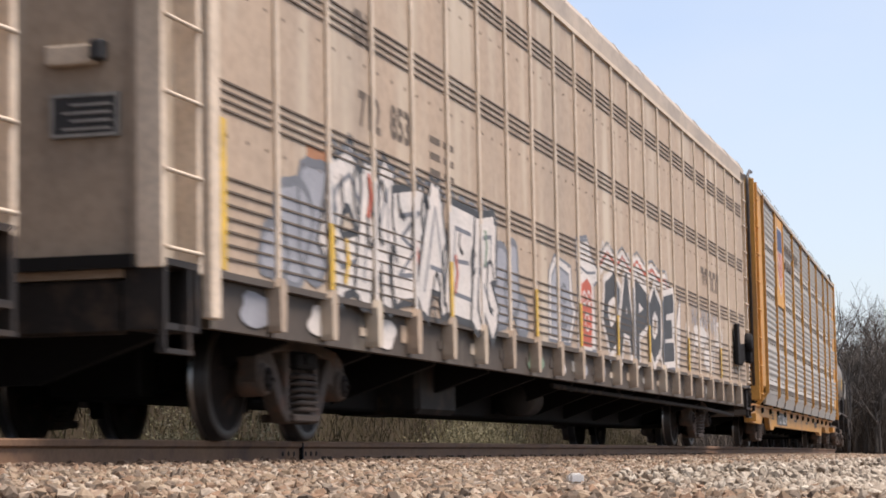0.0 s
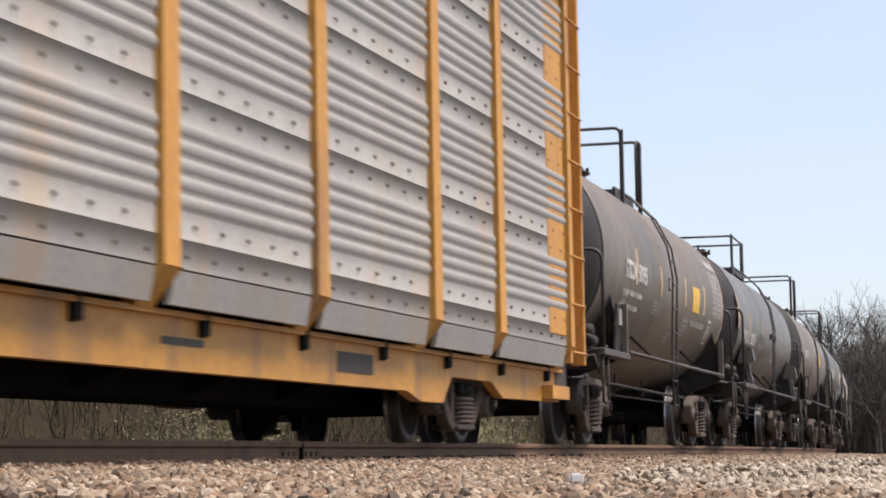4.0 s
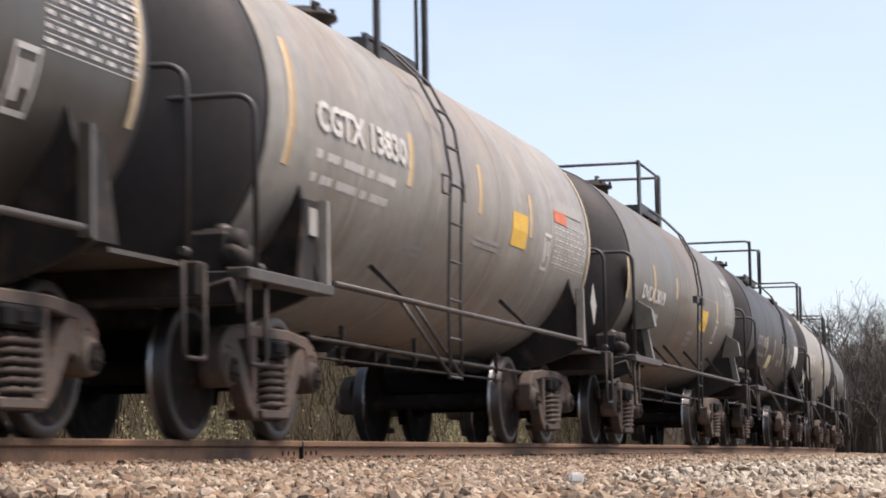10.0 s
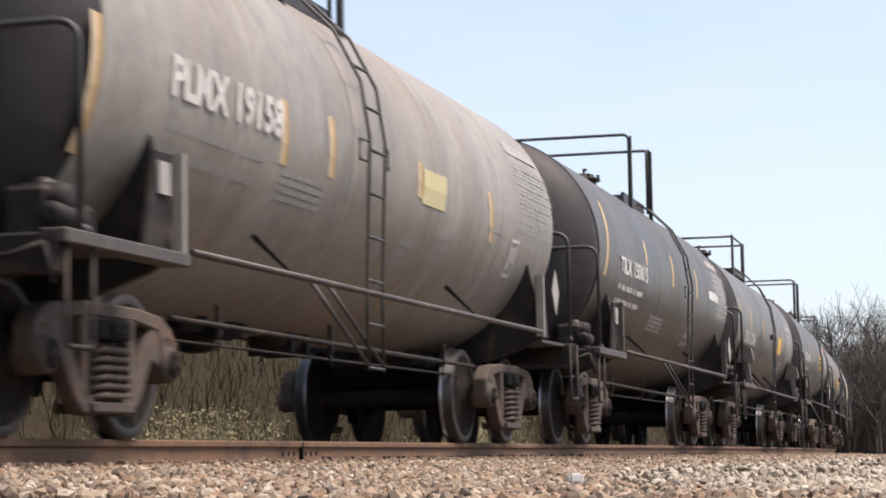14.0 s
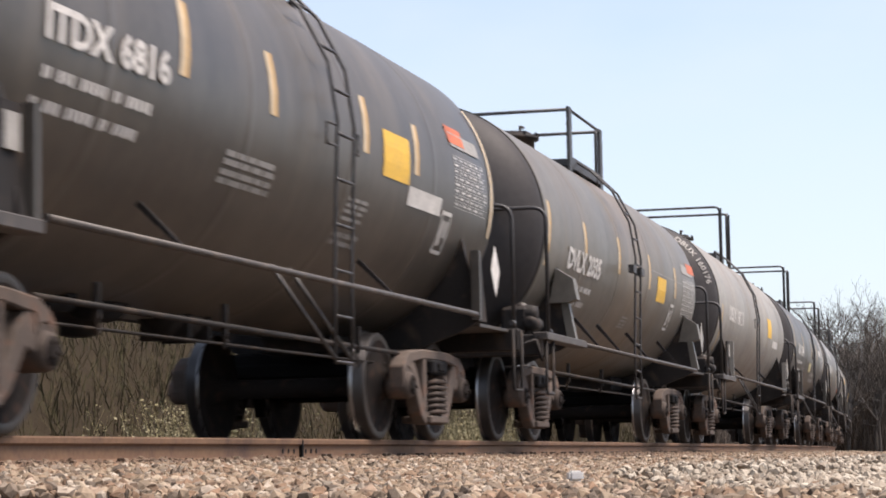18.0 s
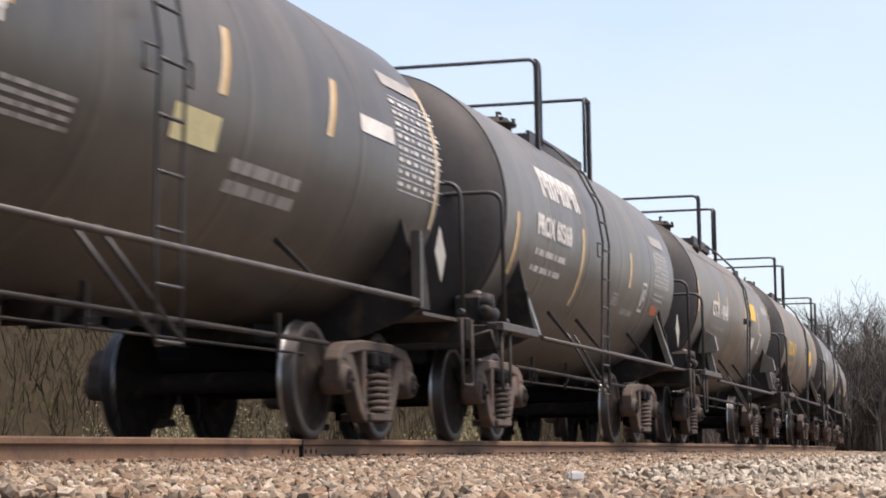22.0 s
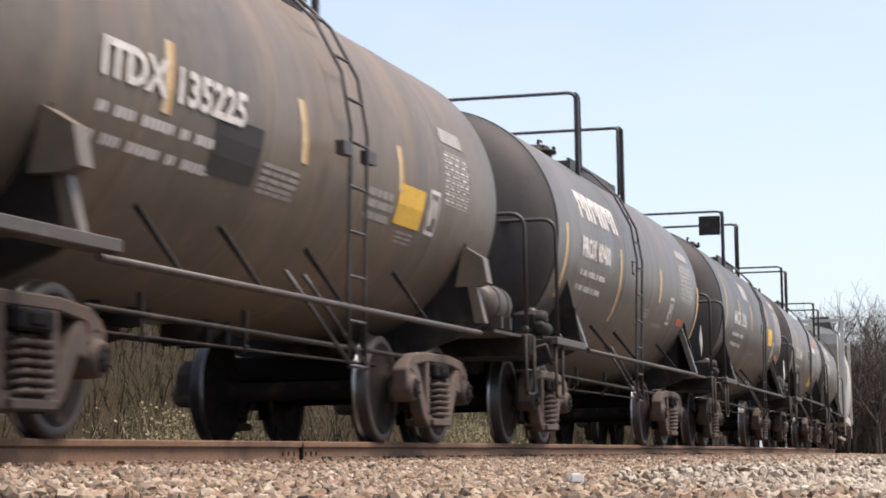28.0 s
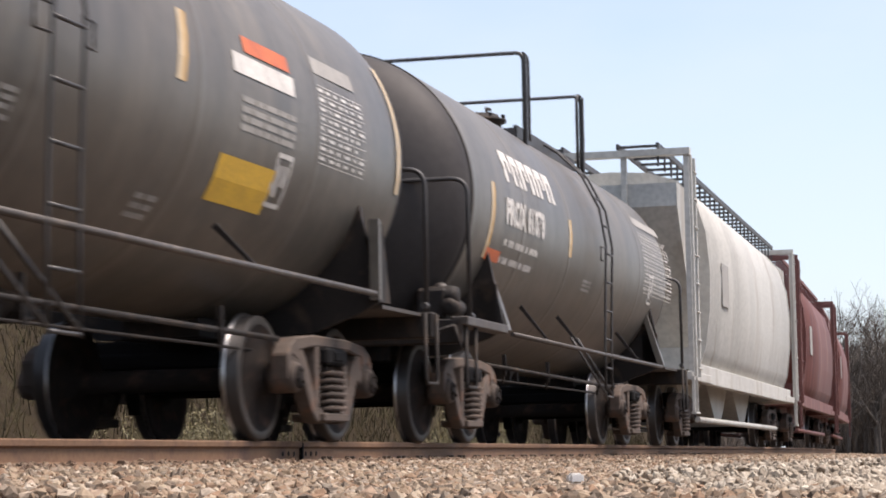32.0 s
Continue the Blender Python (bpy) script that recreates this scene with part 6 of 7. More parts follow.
def yellow_carrier(front, rear, label):
    h = (rear - front) / 2
    car = thing("car_carrier", label, "railcar")
    CARS.append((car, (front + rear) / 2))
    carrier_common(car, h, 3.75, "up_yellow", "up_yellow", .36)
    e = [-h - 1.84, -h + .93, -h + 2.93, -h + 5.85, -h + 8.70, -h + 11.6, -h + 14.4, -h + 17.4, -h + 19.6, -h + 22.6]
    ribs = [(-h - 1.92, .14), (-h + .93, .32), (-h + 2.93, .38), (-h + 5.85, .38), (-h + 8.7, .30), (-h + 11.6, .30), (-h + 14.4, .30), (-h + 17.4, .30), (-h + 19.6, .30), (-h + 22.6, .26)]
    zb = 1.02
    for side in (-1, 1):
        rot = Matrix() if side < 0 else Matrix.Scale(-1, 4, (0, 1, 0))
        for i in range(len(e) - 1):
            a, b = e[i] + ribs[i][1] / 2, e[i + 1] - ribs[i + 1][1] / 2
            p = part("wall_panel", corrugated_bm(a, b, zb, EAVE - .06), "galvanised", car, at=rot)
            bm = B()
            prism_x(bm, [(NEAR + .03, zb - .012), (NEAR + .075, .80), (NEAR + .115, .80), (NEAR + .07, zb - .012)], a, b)
            part("kick_panel", bm, "galvanised", car, at=rot)
            if side < 0:
                bm = B()
                rnd = random.Random(i)
                for k in range(5):
                    for j, dz in enumerate((.08, .27)):
                        x = a + .16 + .14 * j
                        while x < b - .1:
                            lathe(bm, [(NEAR + .012, .013), (NEAR + .03, .019)], 6, 'Y', (x, 0, zb + k * .92 + dz))
                            x += .46
                part("riveting", bm, "slot", p)["kind"] = "stuff"
        for x, w in ribs:
            bm = B()
            box(bm, x - w / 2, x + w / 2, NEAR - .005, NEAR + .05, zb, EAVE - .04)
            box(bm, x - w / 2, x - w / 2 + .05, NEAR - .025, NEAR + .0, zb, EAVE - .04)
            prism_x(bm, [(NEAR - .02, zb), (NEAR + .18, .78), (NEAR + .28, .78), (NEAR + .05, zb)], x - w / 2, x + w / 2)
            part("rib", bm, "up_yellow", car, at=rot)
        bm = B()
        low = [(h + 3.4, .44), (h + .95, .43), (h + .5, .58), (h - .9, .58), (h - 1.2, .34), (h - 1.9, .34), (h - 2.3, .42)]
        prism(bm, [(-h - 3.4, .79)] + [(-x, z) for x, z in low] + low[::-1] + [(h + 3.4, .79)], NEAR + .24, NEAR + .34)
        part("side_sill", bm, "up_yellow", car, at=rot)
        bm = B()
        box(bm, -h - 3.4, h + 3.4, NEAR + .19, NEAR + .24, .755, .79)
        part("sill_flange", bm, "up_yellow", car, at=rot)
        bm = B()
        box(bm, e[0], e[-1], NEAR - .02, NEAR + .06, EAVE - .07, EAVE)
        part("eave_rail", bm, "roof_tan", car, at=rot)
        for s0 in (-1, 1):
            X = [s0 * (h + v) for v in (3.70, 3.04)]
            corner_ladder(car, "up_yellow", min(X), max(X), NEAR, .84, 4.95, rot, .52)
            bm = B()
            box(bm, s0 * (h + 3.72), s0 * (h + 3.0), NEAR + .12, NEAR + .17, .95, EAVE + .1)
            part("corner_panel", bm, "up_yellow", car, at=rot)
            bm = B()
            box(bm, s0 * (h + 2.9), s0 * (h + 2.1), NEAR + .02, NEAR + .10, 1.1, EAVE - .02, .03)
            part("door_edge", bm, "up_yellow", car, at=rot)
            bm = B()
            box(bm, s0 * (h + 3.4), s0 * (h + 2.6), NEAR + .12, NEAR + .3, .46, .60)
            part("corner_bracket", bm, "up_yellow", car, at=rot)
    for s in (-1, 1):
        bm = B()
        n = 12
        ro = []
        for i in range(n + 1):
            y = -1.30 + 2.6 * i / n
            d = .35 * (1 - (y / 1.3) ** 2)
            ro.append((bm.verts.new((s * (h + 3.15 + d), y, 1.0)), bm.verts.new((s * (h + 3.15 + d), y, EAVE + .12))))
        for a, b in zip(ro, ro[1:]):
            f = bm.faces.new((a[0], b[0], b[1], a[1]))
            f.smooth = True
        back = [bm.verts.new((s * (h + 3.05), y, z)) for y, z in ((-1.3, 1.0), (1.3, 1.0), (1.3, EAVE + .12), (-1.3, EAVE + .12))]
        bm.faces.new(back)
        part("end_door", bm, "up_yellow", car)
        bm = B()
        box(bm, s * (h + 3.72), s * (h + 3.2), -1.25, 1.25, .55, .96, .02)
        part("end_sill", bm, "cn_dark", car)
        for yy in (-1, 1):
            bm = B()
            tube(bm, [(s * (h + 2.9), yy * 1.36, EAVE + .30), (s * (h + 3.3), yy * 1.36, EAVE + .28)] + bend((s * (h + 3.3), yy * 1.36, EAVE + .26), (s * (h + 3.78), yy * 1.36, EAVE + .12), (s * (h + 3.78), yy * 1.36, 4.3), .15) + [(s * (h + 3.78), yy * 1.36, 1.1)], .03, 8)
            part("grab_iron", bm, "rail_pipe", car)
    part("roof", roof_bm(-h - 3.1, h + 3.1), "roof_tan", car)
    Y = NEAR + .235
    bm = B()
    box(bm, -h + 2.95, -h + 5.75, Y, Y + .004, .46, .72)
    p = part("mark_plate", bm, "graf_black", car, "dark plate under stencilled lettering")
    part("reporting_mark", lettering(B(), "TTGX", -h + 3.08, .50, .18, 1.02, flat(Y - .004)), "white_paint", p)
    part("car_number", lettering(B(), "852814", -h + 4.38, .50, .18, 1.25, flat(Y - .004)), "white_paint", p)
    bm = B()
    for i, (x, z, w, hh) in enumerate(((-h + 1.6, .62, .5, .03), (-h + 1.6, .56, .5, .03), (-h + 1.6, .68, .5, .03), (-h + 8.0, .58, .9, .05), (-h + 12.0, .58, .7, .05), (-h + 15.4, .52, .9, .16))):
        box(bm, x, x + w, Y, Y + .003, z, z + hh)
    part("stencil_row", bm, "cn_dark", car)["kind"] = "stuff"
    # plain shield in red, white and blue stripes on a yellow field
    sx, w = -h + 1.95, .62
    bm = B()
    box(bm, -h + .95, -h + 2.95, NEAR - .006, NEAR + .02, 2.9, 4.75)
    f = part("shield_field", bm, "up_yellow", car)
    bm = B()
    blob(bm, [(sx - w, 4.55), (sx - w, 3.75), (sx - w * .75, 3.35), (sx, 3.10), (sx + w * .75, 3.35), (sx + w, 3.75), (sx + w, 4.55)], NEAR - .010)
    part("shield", bm, "graf_white", f)
    bm = B()
    blob(bm, [(sx - w * .95, 4.52), (sx - w * .95, 4.05), (sx + w * .95, 4.05), (sx + w * .95, 4.52)], NEAR - .013)
    part("shield_band", bm, "blue_logo", f)
    for i in range(6):
        x = sx - w * .85 + i * w * .31
        lo = 3.12 + .75 * (abs(x + .04 - sx) / w) ** 2 * .8
        bm = B()
        box(bm, x, x + .085, NEAR - .014, NEAR - .012, lo + .08, 4.03)
        part("shield_stripe", bm, "graf_red", f)
    bm = B()
    for r, words in enumerate(((.5, .55, .4), (.6, .45))):
        x = -h + 3.4
        for q in words + words:
            box(bm, x, x + q, NEAR - .004, NEAR + .0, 4.2 - r * .34, 4.38 - r * .34)
            x += q + .2
    part("slogan_row", bm, "slot", car)["kind"] = "stuff"
    return car


def prism_x(bm, outline, x0, x1):
    return prism_yz(bm, outline, x0, x1)


tan_carrier(-13.7, 6.35, "tan covered car carrier with corner ladder", painted=False)
tan_carrier(15.56, 35.6, "tan covered car carrier covered in sprayed graffiti")
yellow_carrier(44.65, 64.2, "covered car carrier with galvanised walls and yellow ribs")


# ---------- covered hoppers at the end of the view ----------
M["hopper_white"] = mat("hopper_white", (.53, .52, .48), .55, var=.2, scale=1.0, fine=12, bump=.06, color2=(.35, .34, .31), stain=(.29, .255, .21), stain_amt=.2, streak=True)
M["hopper_red"] = mat("hopper_red", (.155, .052, .042), .6, var=.25, scale=1.0, fine=12, bump=.06, color2=(.09, .034, .03), stain=(.22, .11, .09), stain_amt=.3, streak=True)


def hopper(front, rear, paint, label):
    h = (rear - front) / 2
    car = thing("covered_hopper", label, "hopper car")
    CARS.append((car, (front + rear) / 2))
    E = h + 1.75
    bx = h - .05                     # half length of the curved body wall
    sec = [(-1.30, 1.18), (-1.42, 1.5), (-1.50, 2.1), (-1.52, 2.7), (-1.47, 3.3), (-1.32, 3.8), (-1.05, 4.12), (-.6, 4.26), (0, 4.30)]
    sec = sec + [(-y, z) for y, z in sec[-2::-1]]
    bm = B()
    prism_yz(bm, sec, -bx, bx)
    for f in bm.faces:
        f.smooth = len(f.verts) == 4
    part("body", bm, paint, car)
    for x in (-bx + .02, bx - .02):
        bm = B()
        prism_yz(bm, [(y * 1.012, TZ + (z - TZ) * 1.008) for y, z in sec], x - .03, x + .03)
        part("body_seam", bm, paint, car)
    for s in (-1, 1):
        bm = B()                     # sloping end sheet between the posts
        prism(bm, [(s * bx, 3.9), (s * (E - .1), 3.9), (s * (E - .1), 3.55), (s * bx, 1.5)], -1.28, 1.28)
        part("end_sheet", bm, paint, car)
        for y in (-1.44, -.5, .5, 1.44):
            bm = B()
            box(bm, s * (E - .02), s * (E - .12), y - .04, y + .04, 1.05, 4.35)
            part("end_post", bm, paint, car)
        bm = B()
        box(bm, s * (E + .02), s * (E - .16), -1.5, 1.5, 4.30, 4.40)
        part("top_beam", bm, paint, car)
        for y in (-1, 1):
            corner_ladder(car, paint, min(s * (E - .5), s * (E - .08)), max(s * (E - .5), s * (E - .08)), y * 1.5 - .02, 1.0, 4.3, Matrix(), .42, .05)
            bm = B()
            box(bm, s * (E), s * (E - .4), y * 1.42, y * 1.5, .45, .48)
            box(bm, s * (E), s * (E - .04), y * 1.44, y * 1.48, .45, 1.0)
            box(bm, s * (E - .36), s * (E - .4), y * 1.44, y * 1.48, .45, 1.0)
            part("sill_step", bm, paint, car)
        bm = B()
        box(bm, s * E, s * (h - .6), -1.45, 1.45, .95, 1.08, .01)
        part("end_platform", bm, paint, car)
        bm = B()
        box(bm, s * (E + .5), s * (E - .2), -.11, .11, .76, .98, .02)
        part("coupler", bm, "frame_black", car)
    for y in (-1, 1):
        bm = B()
        box(bm, -bx - .6, bx + .6, y * 1.30, y * 1.44, .94, 1.22, .01)
        part("side_sill", bm, paint, car)
        bm = B()
        tube(bm, [(-bx + .6, y * 1.2, .40), (bx - .6, y * 1.2, .38)], .05, 8)
        part("outlet_pipe", bm, paint, car)
    for i in range(3):
        x = (i - 1) * bx * .58
        bm = B()
        prism(bm, [(x - bx * .26, 1.2), (x - .35, .42), (x + .35, .42), (x + bx * .26, 1.2)], -.75, .75)
        part("hopper_outlet", bm, paint, car)
    bm = B()
    for y in (-1.02, -.42, .42, 1.02):
        box(bm, -E, E, y - .02, y + .02, 4.42, 4.50)
    n = 26
    for i in range(n):
        x = -E + .1 + i * (2 * E - .2) / (n - 1)
        box(bm, x - .02, x + .02, -1.04, -.40, 4.44, 4.48)
        box(bm, x - .02, x + .02, .40, 1.04, 4.44, 4.48)
        box(bm, x - .015, x + .015, -1.03, -1.0, 4.15, 4.46)
    part("running_board", bm, "handrail" if paint == "hopper_white" else paint, car)
    bm = B()
    box(bm, -bx + 1.6, -bx + 2.5, -1.535, -1.525, 2.25, 2.95)
    part("stencil_block", bm, "faded_paint", car)
    truck(car, -h)
    truck(car, h)
    return car


hopper(386.2, 400.2, "hopper_white", "pale grey covered hopper with curved sides")
hopper(404.9, 417.9, "hopper_red", "dark red-brown covered hopper with curved sides")
hopper(422.6, 435.6, "hopper_red", "dark red-brown covered hopper with curved sides")


# ---------- stones, weeds, brush and trees ----------
def island_mat(name, colors, rough=.9, bump=.3, spec=.4):
    """Stones or leaves: one colour for each loose piece."""
    m = bpy.data.materials.new(name)
    m.use_nodes = True
    n, l = m.node_tree.nodes, m.node_tree.links
    b = n["Principled BSDF"]
    g = n.new("ShaderNodeNewGeometry")
    oi = n.new("ShaderNodeObjectInfo")
    add = n.new("ShaderNodeMath")
    add.operation = 'ADD'
    l.new(g.outputs["Random Per Island"], add.inputs[0])
    l.new(oi.outputs["Random"], add.inputs[1])
    fr = n.new("ShaderNodeMath")
    fr.operation = 'FRACT'
    l.new(add.outputs[0], fr.inputs[0])
    r = n.new("ShaderNodeValToRGB")
    r.color_ramp.interpolation = 'LINEAR'
    els = r.color_ramp.elements
    while len(els) < len(colors):
        els.new(.5)
    for i, c in enumerate(colors):
        els[i].position = i / (len(colors) - 1)
        els[i].color = (*c, 1)
    l.new(fr.outputs[0], r.inputs[0])
    nz = n.new("ShaderNodeTexNoise")
    nz.inputs["Scale"].default_value, nz.inputs["Detail"].default_value = 55, 5
    tc = n.new("ShaderNodeTexCoord")
    l.new(tc.outputs["Object"], nz.inputs["Vector"])
    mr = n.new("ShaderNodeMapRange")
    mr.inputs["To Min"].default_value, mr.inputs["To Max"].default_value = .55, 1.25
    l.new(nz.outputs[0], mr.inputs[0])
    mx = n.new("ShaderNodeMix")
    mx.data_type, mx.blend_type = 'RGBA', 'MULTIPLY'
    mx.inputs[0].default_value = 1
    l.new(r.outputs[0], mx.inputs[6])
    l.new(mr.outputs[0], mx.inputs[7])
    l.new(mx.outputs[2], b.inputs["Base Color"])
    b.inputs["Roughness"].default_value = rough
    b.inputs["Specular IOR Level"].default_value = spec
    if bump:
        bp = n.new("ShaderNodeBump")
        bp.inputs["Strength"].default_value, bp.inputs["Distance"].default_value = bump, .01
        l.new(nz.outputs[0], bp.inputs["Height"])
        l.new(bp.outputs[0], b.inputs["Normal"])
    return m


M["stone"] = island_mat("stone", ((0.158, 0.104, 0.066), (0.288, 0.216, 0.144), (0.209, 0.133, 0.083), (0.374, 0.302, 0.216), (0.122, 0.086, 0.059), (0.259, 0.162, 0.101), (0.432, 0.367, 0.288), (0.180, 0.140, 0.104), (0.094, 0.071, 0.052), (0.302, 0.230, 0.158)), bump=.2)
M["rusty_stone"] = island_mat("rusty_stone", ((0.122, 0.076, 0.050), (0.194, 0.130, 0.086), (0.151, 0.097, 0.065), (0.216, 0.162, 0.115), (0.094, 0.061, 0.043), (0.173, 0.112, 0.076), (0.137, 0.094, 0.065)), bump=.2)
M["pale_stone"] = island_mat("pale_stone", ((0.243, 0.198, 0.147), (0.414, 0.361, 0.286), (0.306, 0.251, 0.189), (0.504, 0.449, 0.361), (0.180, 0.136, 0.097), (0.360, 0.304, 0.231), (0.468, 0.414, 0.336)))
# distant growth: haze is put into these colours by lightening them
M["twig_hazed"] = island_mat("twig_hazed", ((0.082, 0.069, 0.058), (0.117, 0.100, 0.086), (0.069, 0.058, 0.048), (0.133, 0.115, 0.100)), .95, 0, .1)
M["thicket_hazed"] = island_mat("thicket_hazed", ((0.094, 0.076, 0.062), (0.131, 0.110, 0.092), (0.083, 0.068, 0.056), (0.150, 0.128, 0.107)), .95, 0, .1)
M["bark"] = mat("bark", (.17, .15, .13), .95, var=.3, scale=3, fine=25, bump=.6, dist=.02, color2=(.09, .08, .07))
M["weed_leaf"] = island_mat("weed_leaf", ((0.225, 0.199, 0.098), (0.315, 0.277, 0.158), (0.158, 0.143, 0.068), (0.375, 0.338, 0.217)), .8, 0)
M["dry_grass"] = island_mat("dry_grass", ((0.065, 0.053, 0.032), (0.095, 0.078, 0.048), (0.053, 0.046, 0.028), (0.068, 0.067, 0.036)), .95, 0, .05)
M["tie_wood"] = mat("tie_wood", (.085, .068, .055), .95, var=.3, scale=6, fine=40, bump=.5, dist=.01, color2=(.045, .037, .031))


def bed_height(y):
    for (y0, z0), (y1, z1) in zip(BED, BED[1:]):
        if y0 <= y <= y1:
            return z0 + (z1 - z0) * (y - y0) / (y1 - y0)
    return BED[0][1] if y < BED[0][0] else BED[-1][1]


PHI = (1 + 5 ** .5) / 2
ROUND = np.array([(-1, PHI, 0), (1, PHI, 0), (-1, -PHI, 0), (1, -PHI, 0), (0, -1, PHI), (0, 1, PHI), (0, -1, -PHI), (0, 1, -PHI), (PHI, 0, -1), (PHI, 0, 1), (-PHI, 0, -1), (-PHI, 0, 1)], float) / 1.9
TRIS = np.array([(0, 11, 5), (0, 5, 1), (0, 1, 7), (0, 7, 10), (0, 10, 11), (1, 5, 9), (5, 11, 4), (11, 10, 2), (10, 7, 6), (7, 1, 8), (3, 9, 4), (3, 4, 2), (3, 2, 6), (3, 6, 8), (3, 8, 9), (4, 9, 5), (2, 4, 11), (6, 2, 10), (8, 6, 7), (9, 8, 1)])


def rubble(name, places, sizes, material, label, rng, sink=.25):
    """Many loose angular stones as one mesh."""
    n = len(places)
    v = ROUND[None] * (1 + rng.uniform(-.30, .30, (n, 12, 1)))
    v *= rng.uniform(.62, 1.12, (n, 1, 3))
    a = rng.uniform(0, 6.283, n)
    b = rng.uniform(-3.1, 3.1, n)
    ca, sa, cb, sb = np.cos(a), np.sin(a), np.cos(b), np.sin(b)
    x = v[..., 0] * cb[:, None] + v[..., 2] * sb[:, None]
    z = -v[..., 0] * sb[:, None] + v[..., 2] * cb[:, None]
    y = v[..., 1]
    w = np.stack([x * ca[:, None] - y * sa[:, None], x * sa[:, None] + y * ca[:, None], z], -1) * (sizes[:, None, None] / 2)
    w += places[:, None, :]
    w[..., 2] += (sizes * (.4 - sink) + rng.uniform(-.012, .022, n))[:, None]
    f = (TRIS[None] + (np.arange(n) * 12)[:, None, None]).reshape(-1, 3)
    me = bpy.data.meshes.new(name)
    me.from_pydata(w.reshape(-1, 3), [], f.tolist())
    me.materials.append(M[material])
    return tagged(new(name, me), label, "ballast", kind="stuff")


def spread(rng, n, s0, s1, y0, y1, lift=0.0):
    s, y = rng.uniform(s0, s1, n), rng.uniform(y0, y1, n)
    aa = KAPPA * s
    h = np.interp(y, [p[0] for p in BED], [p[1] for p in BED]) + lift
    return np.stack([(RADIUS - y) * np.sin(aa), RADIUS - (RADIUS - y) * np.cos(aa), h], 1)


rng = np.random.default_rng(4)
PALE_EDGE = -3.35                   # past this line, towards the camera, the stone is paler
def pale_spread(rng, n):
    """Paler gravel that thins out towards the ballast and towards the near end."""
    s, k = rng.uniform(8.6, 34, n), rng.beta(1.2, 2.2, n)
    y = -5.3 + (2.2 - np.clip((12 - s) * .35, 0, 1.4)) * k
    aa = KAPPA * s
    heap = .085 * np.exp(-((y + 4.15) / .75) ** 2) * np.clip((s - 8.2) / 2.5, 0, 1) * (.75 + .25 * np.sin(s * 1.9 + y * 2))
    h = np.interp(y, [p[0] for p in BED], [p[1] for p in BED]) + .01 + heap * np.sqrt(rng.uniform(0, 1, n))
    return np.stack([(RADIUS - y) * np.sin(aa), RADIUS - (RADIUS - y) * np.cos(aa), h], 1)


rubble("ballast_stones", spread(rng, 27000, 7, 20, -3.6, -.75, .004), rng.uniform(.032, .070, 27000), "stone", "tan and brown angular ballast stones", rng)
rubble("ballast_stones_near_edge", spread(rng, 9500, 6.5, 18, -5.3, -3.3, .004), rng.uniform(.034, .068, 9500), "stone", "tan and brown loose stones at the foot of the ballast", rng)
rubble("ballast_stones_by_rail", spread(rng, 20000, 7, 60, -1.25, -.03), rng.uniform(.032, .066, 20000), "rusty_stone", "rust-brown angular ballast stones beside the rail", rng)
rubble("ballast_stones_beyond", spread(rng, 24000, 20, 75, -4.2, -.9), rng.uniform(.040, .080, 24000), "stone", "tan angular ballast stones further along", rng)
rubble("ballast_stones_behind", spread(rng, 6000, -12, 4.0, -6.0, -.03), rng.uniform(.035, .065, 6000), "stone", "tan and brown ballast stones back along the track", rng)
rubble("ballast_stones_inner", spread(rng, 4000, 8, 60, .12, 3.6), rng.uniform(.04, .08, 4000), "rusty_stone", "brown ballast stones between the rails", rng)
rubble("pale_gravel", pale_spread(rng, 20000), rng.uniform(.026, .060, 20000), "pale_stone", "pale grey loose gravel beside the ballast", rng)
rubble("pale_gravel_beyond", spread(rng, 3500, 20, 60, -5.0, -3.0, .005), rng.uniform(.03, .055, 3500), "pale_stone", "pale grey loose gravel further along", rng)

# the stones nearest to the eye, each by itself
STONES = []
for i in range(8):
    r2 = random.Random(100 + i)
    bm = B()
    bmesh.ops.create_cube(bm, size=1)
    bmesh.ops.bevel(bm, geom=list(bm.edges), offset=.12, segments=1, affect='EDGES')
    for v in bm.verts:
        v.co = Vector((v.co.x * (1 + r2.uniform(-.3, .3)), v.co.y * (1 + r2.uniform(-.3, .3)), v.co.z * (.75 + r2.uniform(-.25, .25))))
    STONES.append(mesh_of("stone", bm, "stone" if i < 6 else "pale_stone"))
r3 = random.Random(9)
for i in range(300):
    s, y = r3.uniform(8.2, 13.5), r3.uniform(-3.3, -1.3)
    p = on_curve(s, y, bed_height(y) + .012)
    k = r3.uniform(.035, .06)
    ob = new("stone", STONES[r3.randrange(6)])
    ob.parent = ballast_bed
    ob.matrix_basis = Matrix.Translation(p) @ Euler((r3.uniform(-.4, .4), r3.uniform(-.4, .4), r3.uniform(0, 6.28))).to_matrix().to_4x4() @ Matrix.Diagonal((k * 1.2, k, k * .9, 1))
bm = B()
bmesh.ops.create_cube(bm, size=1)
bmesh.ops.bevel(bm, geom=list(bm.edges), offset=.18, segments=2, affect='EDGES')
white = new("white_stone", mesh_of("white_stone", bm, "chalk_white"))
white.matrix_basis = Matrix.Translation((9.70, -3.62, -.262)) @ Matrix.Rotation(.4, 4, 'Z') @ Matrix.Diagonal((.10, .068, .044, 1))
tagged(white, "single white flat stone lying on the gravel", "stone")

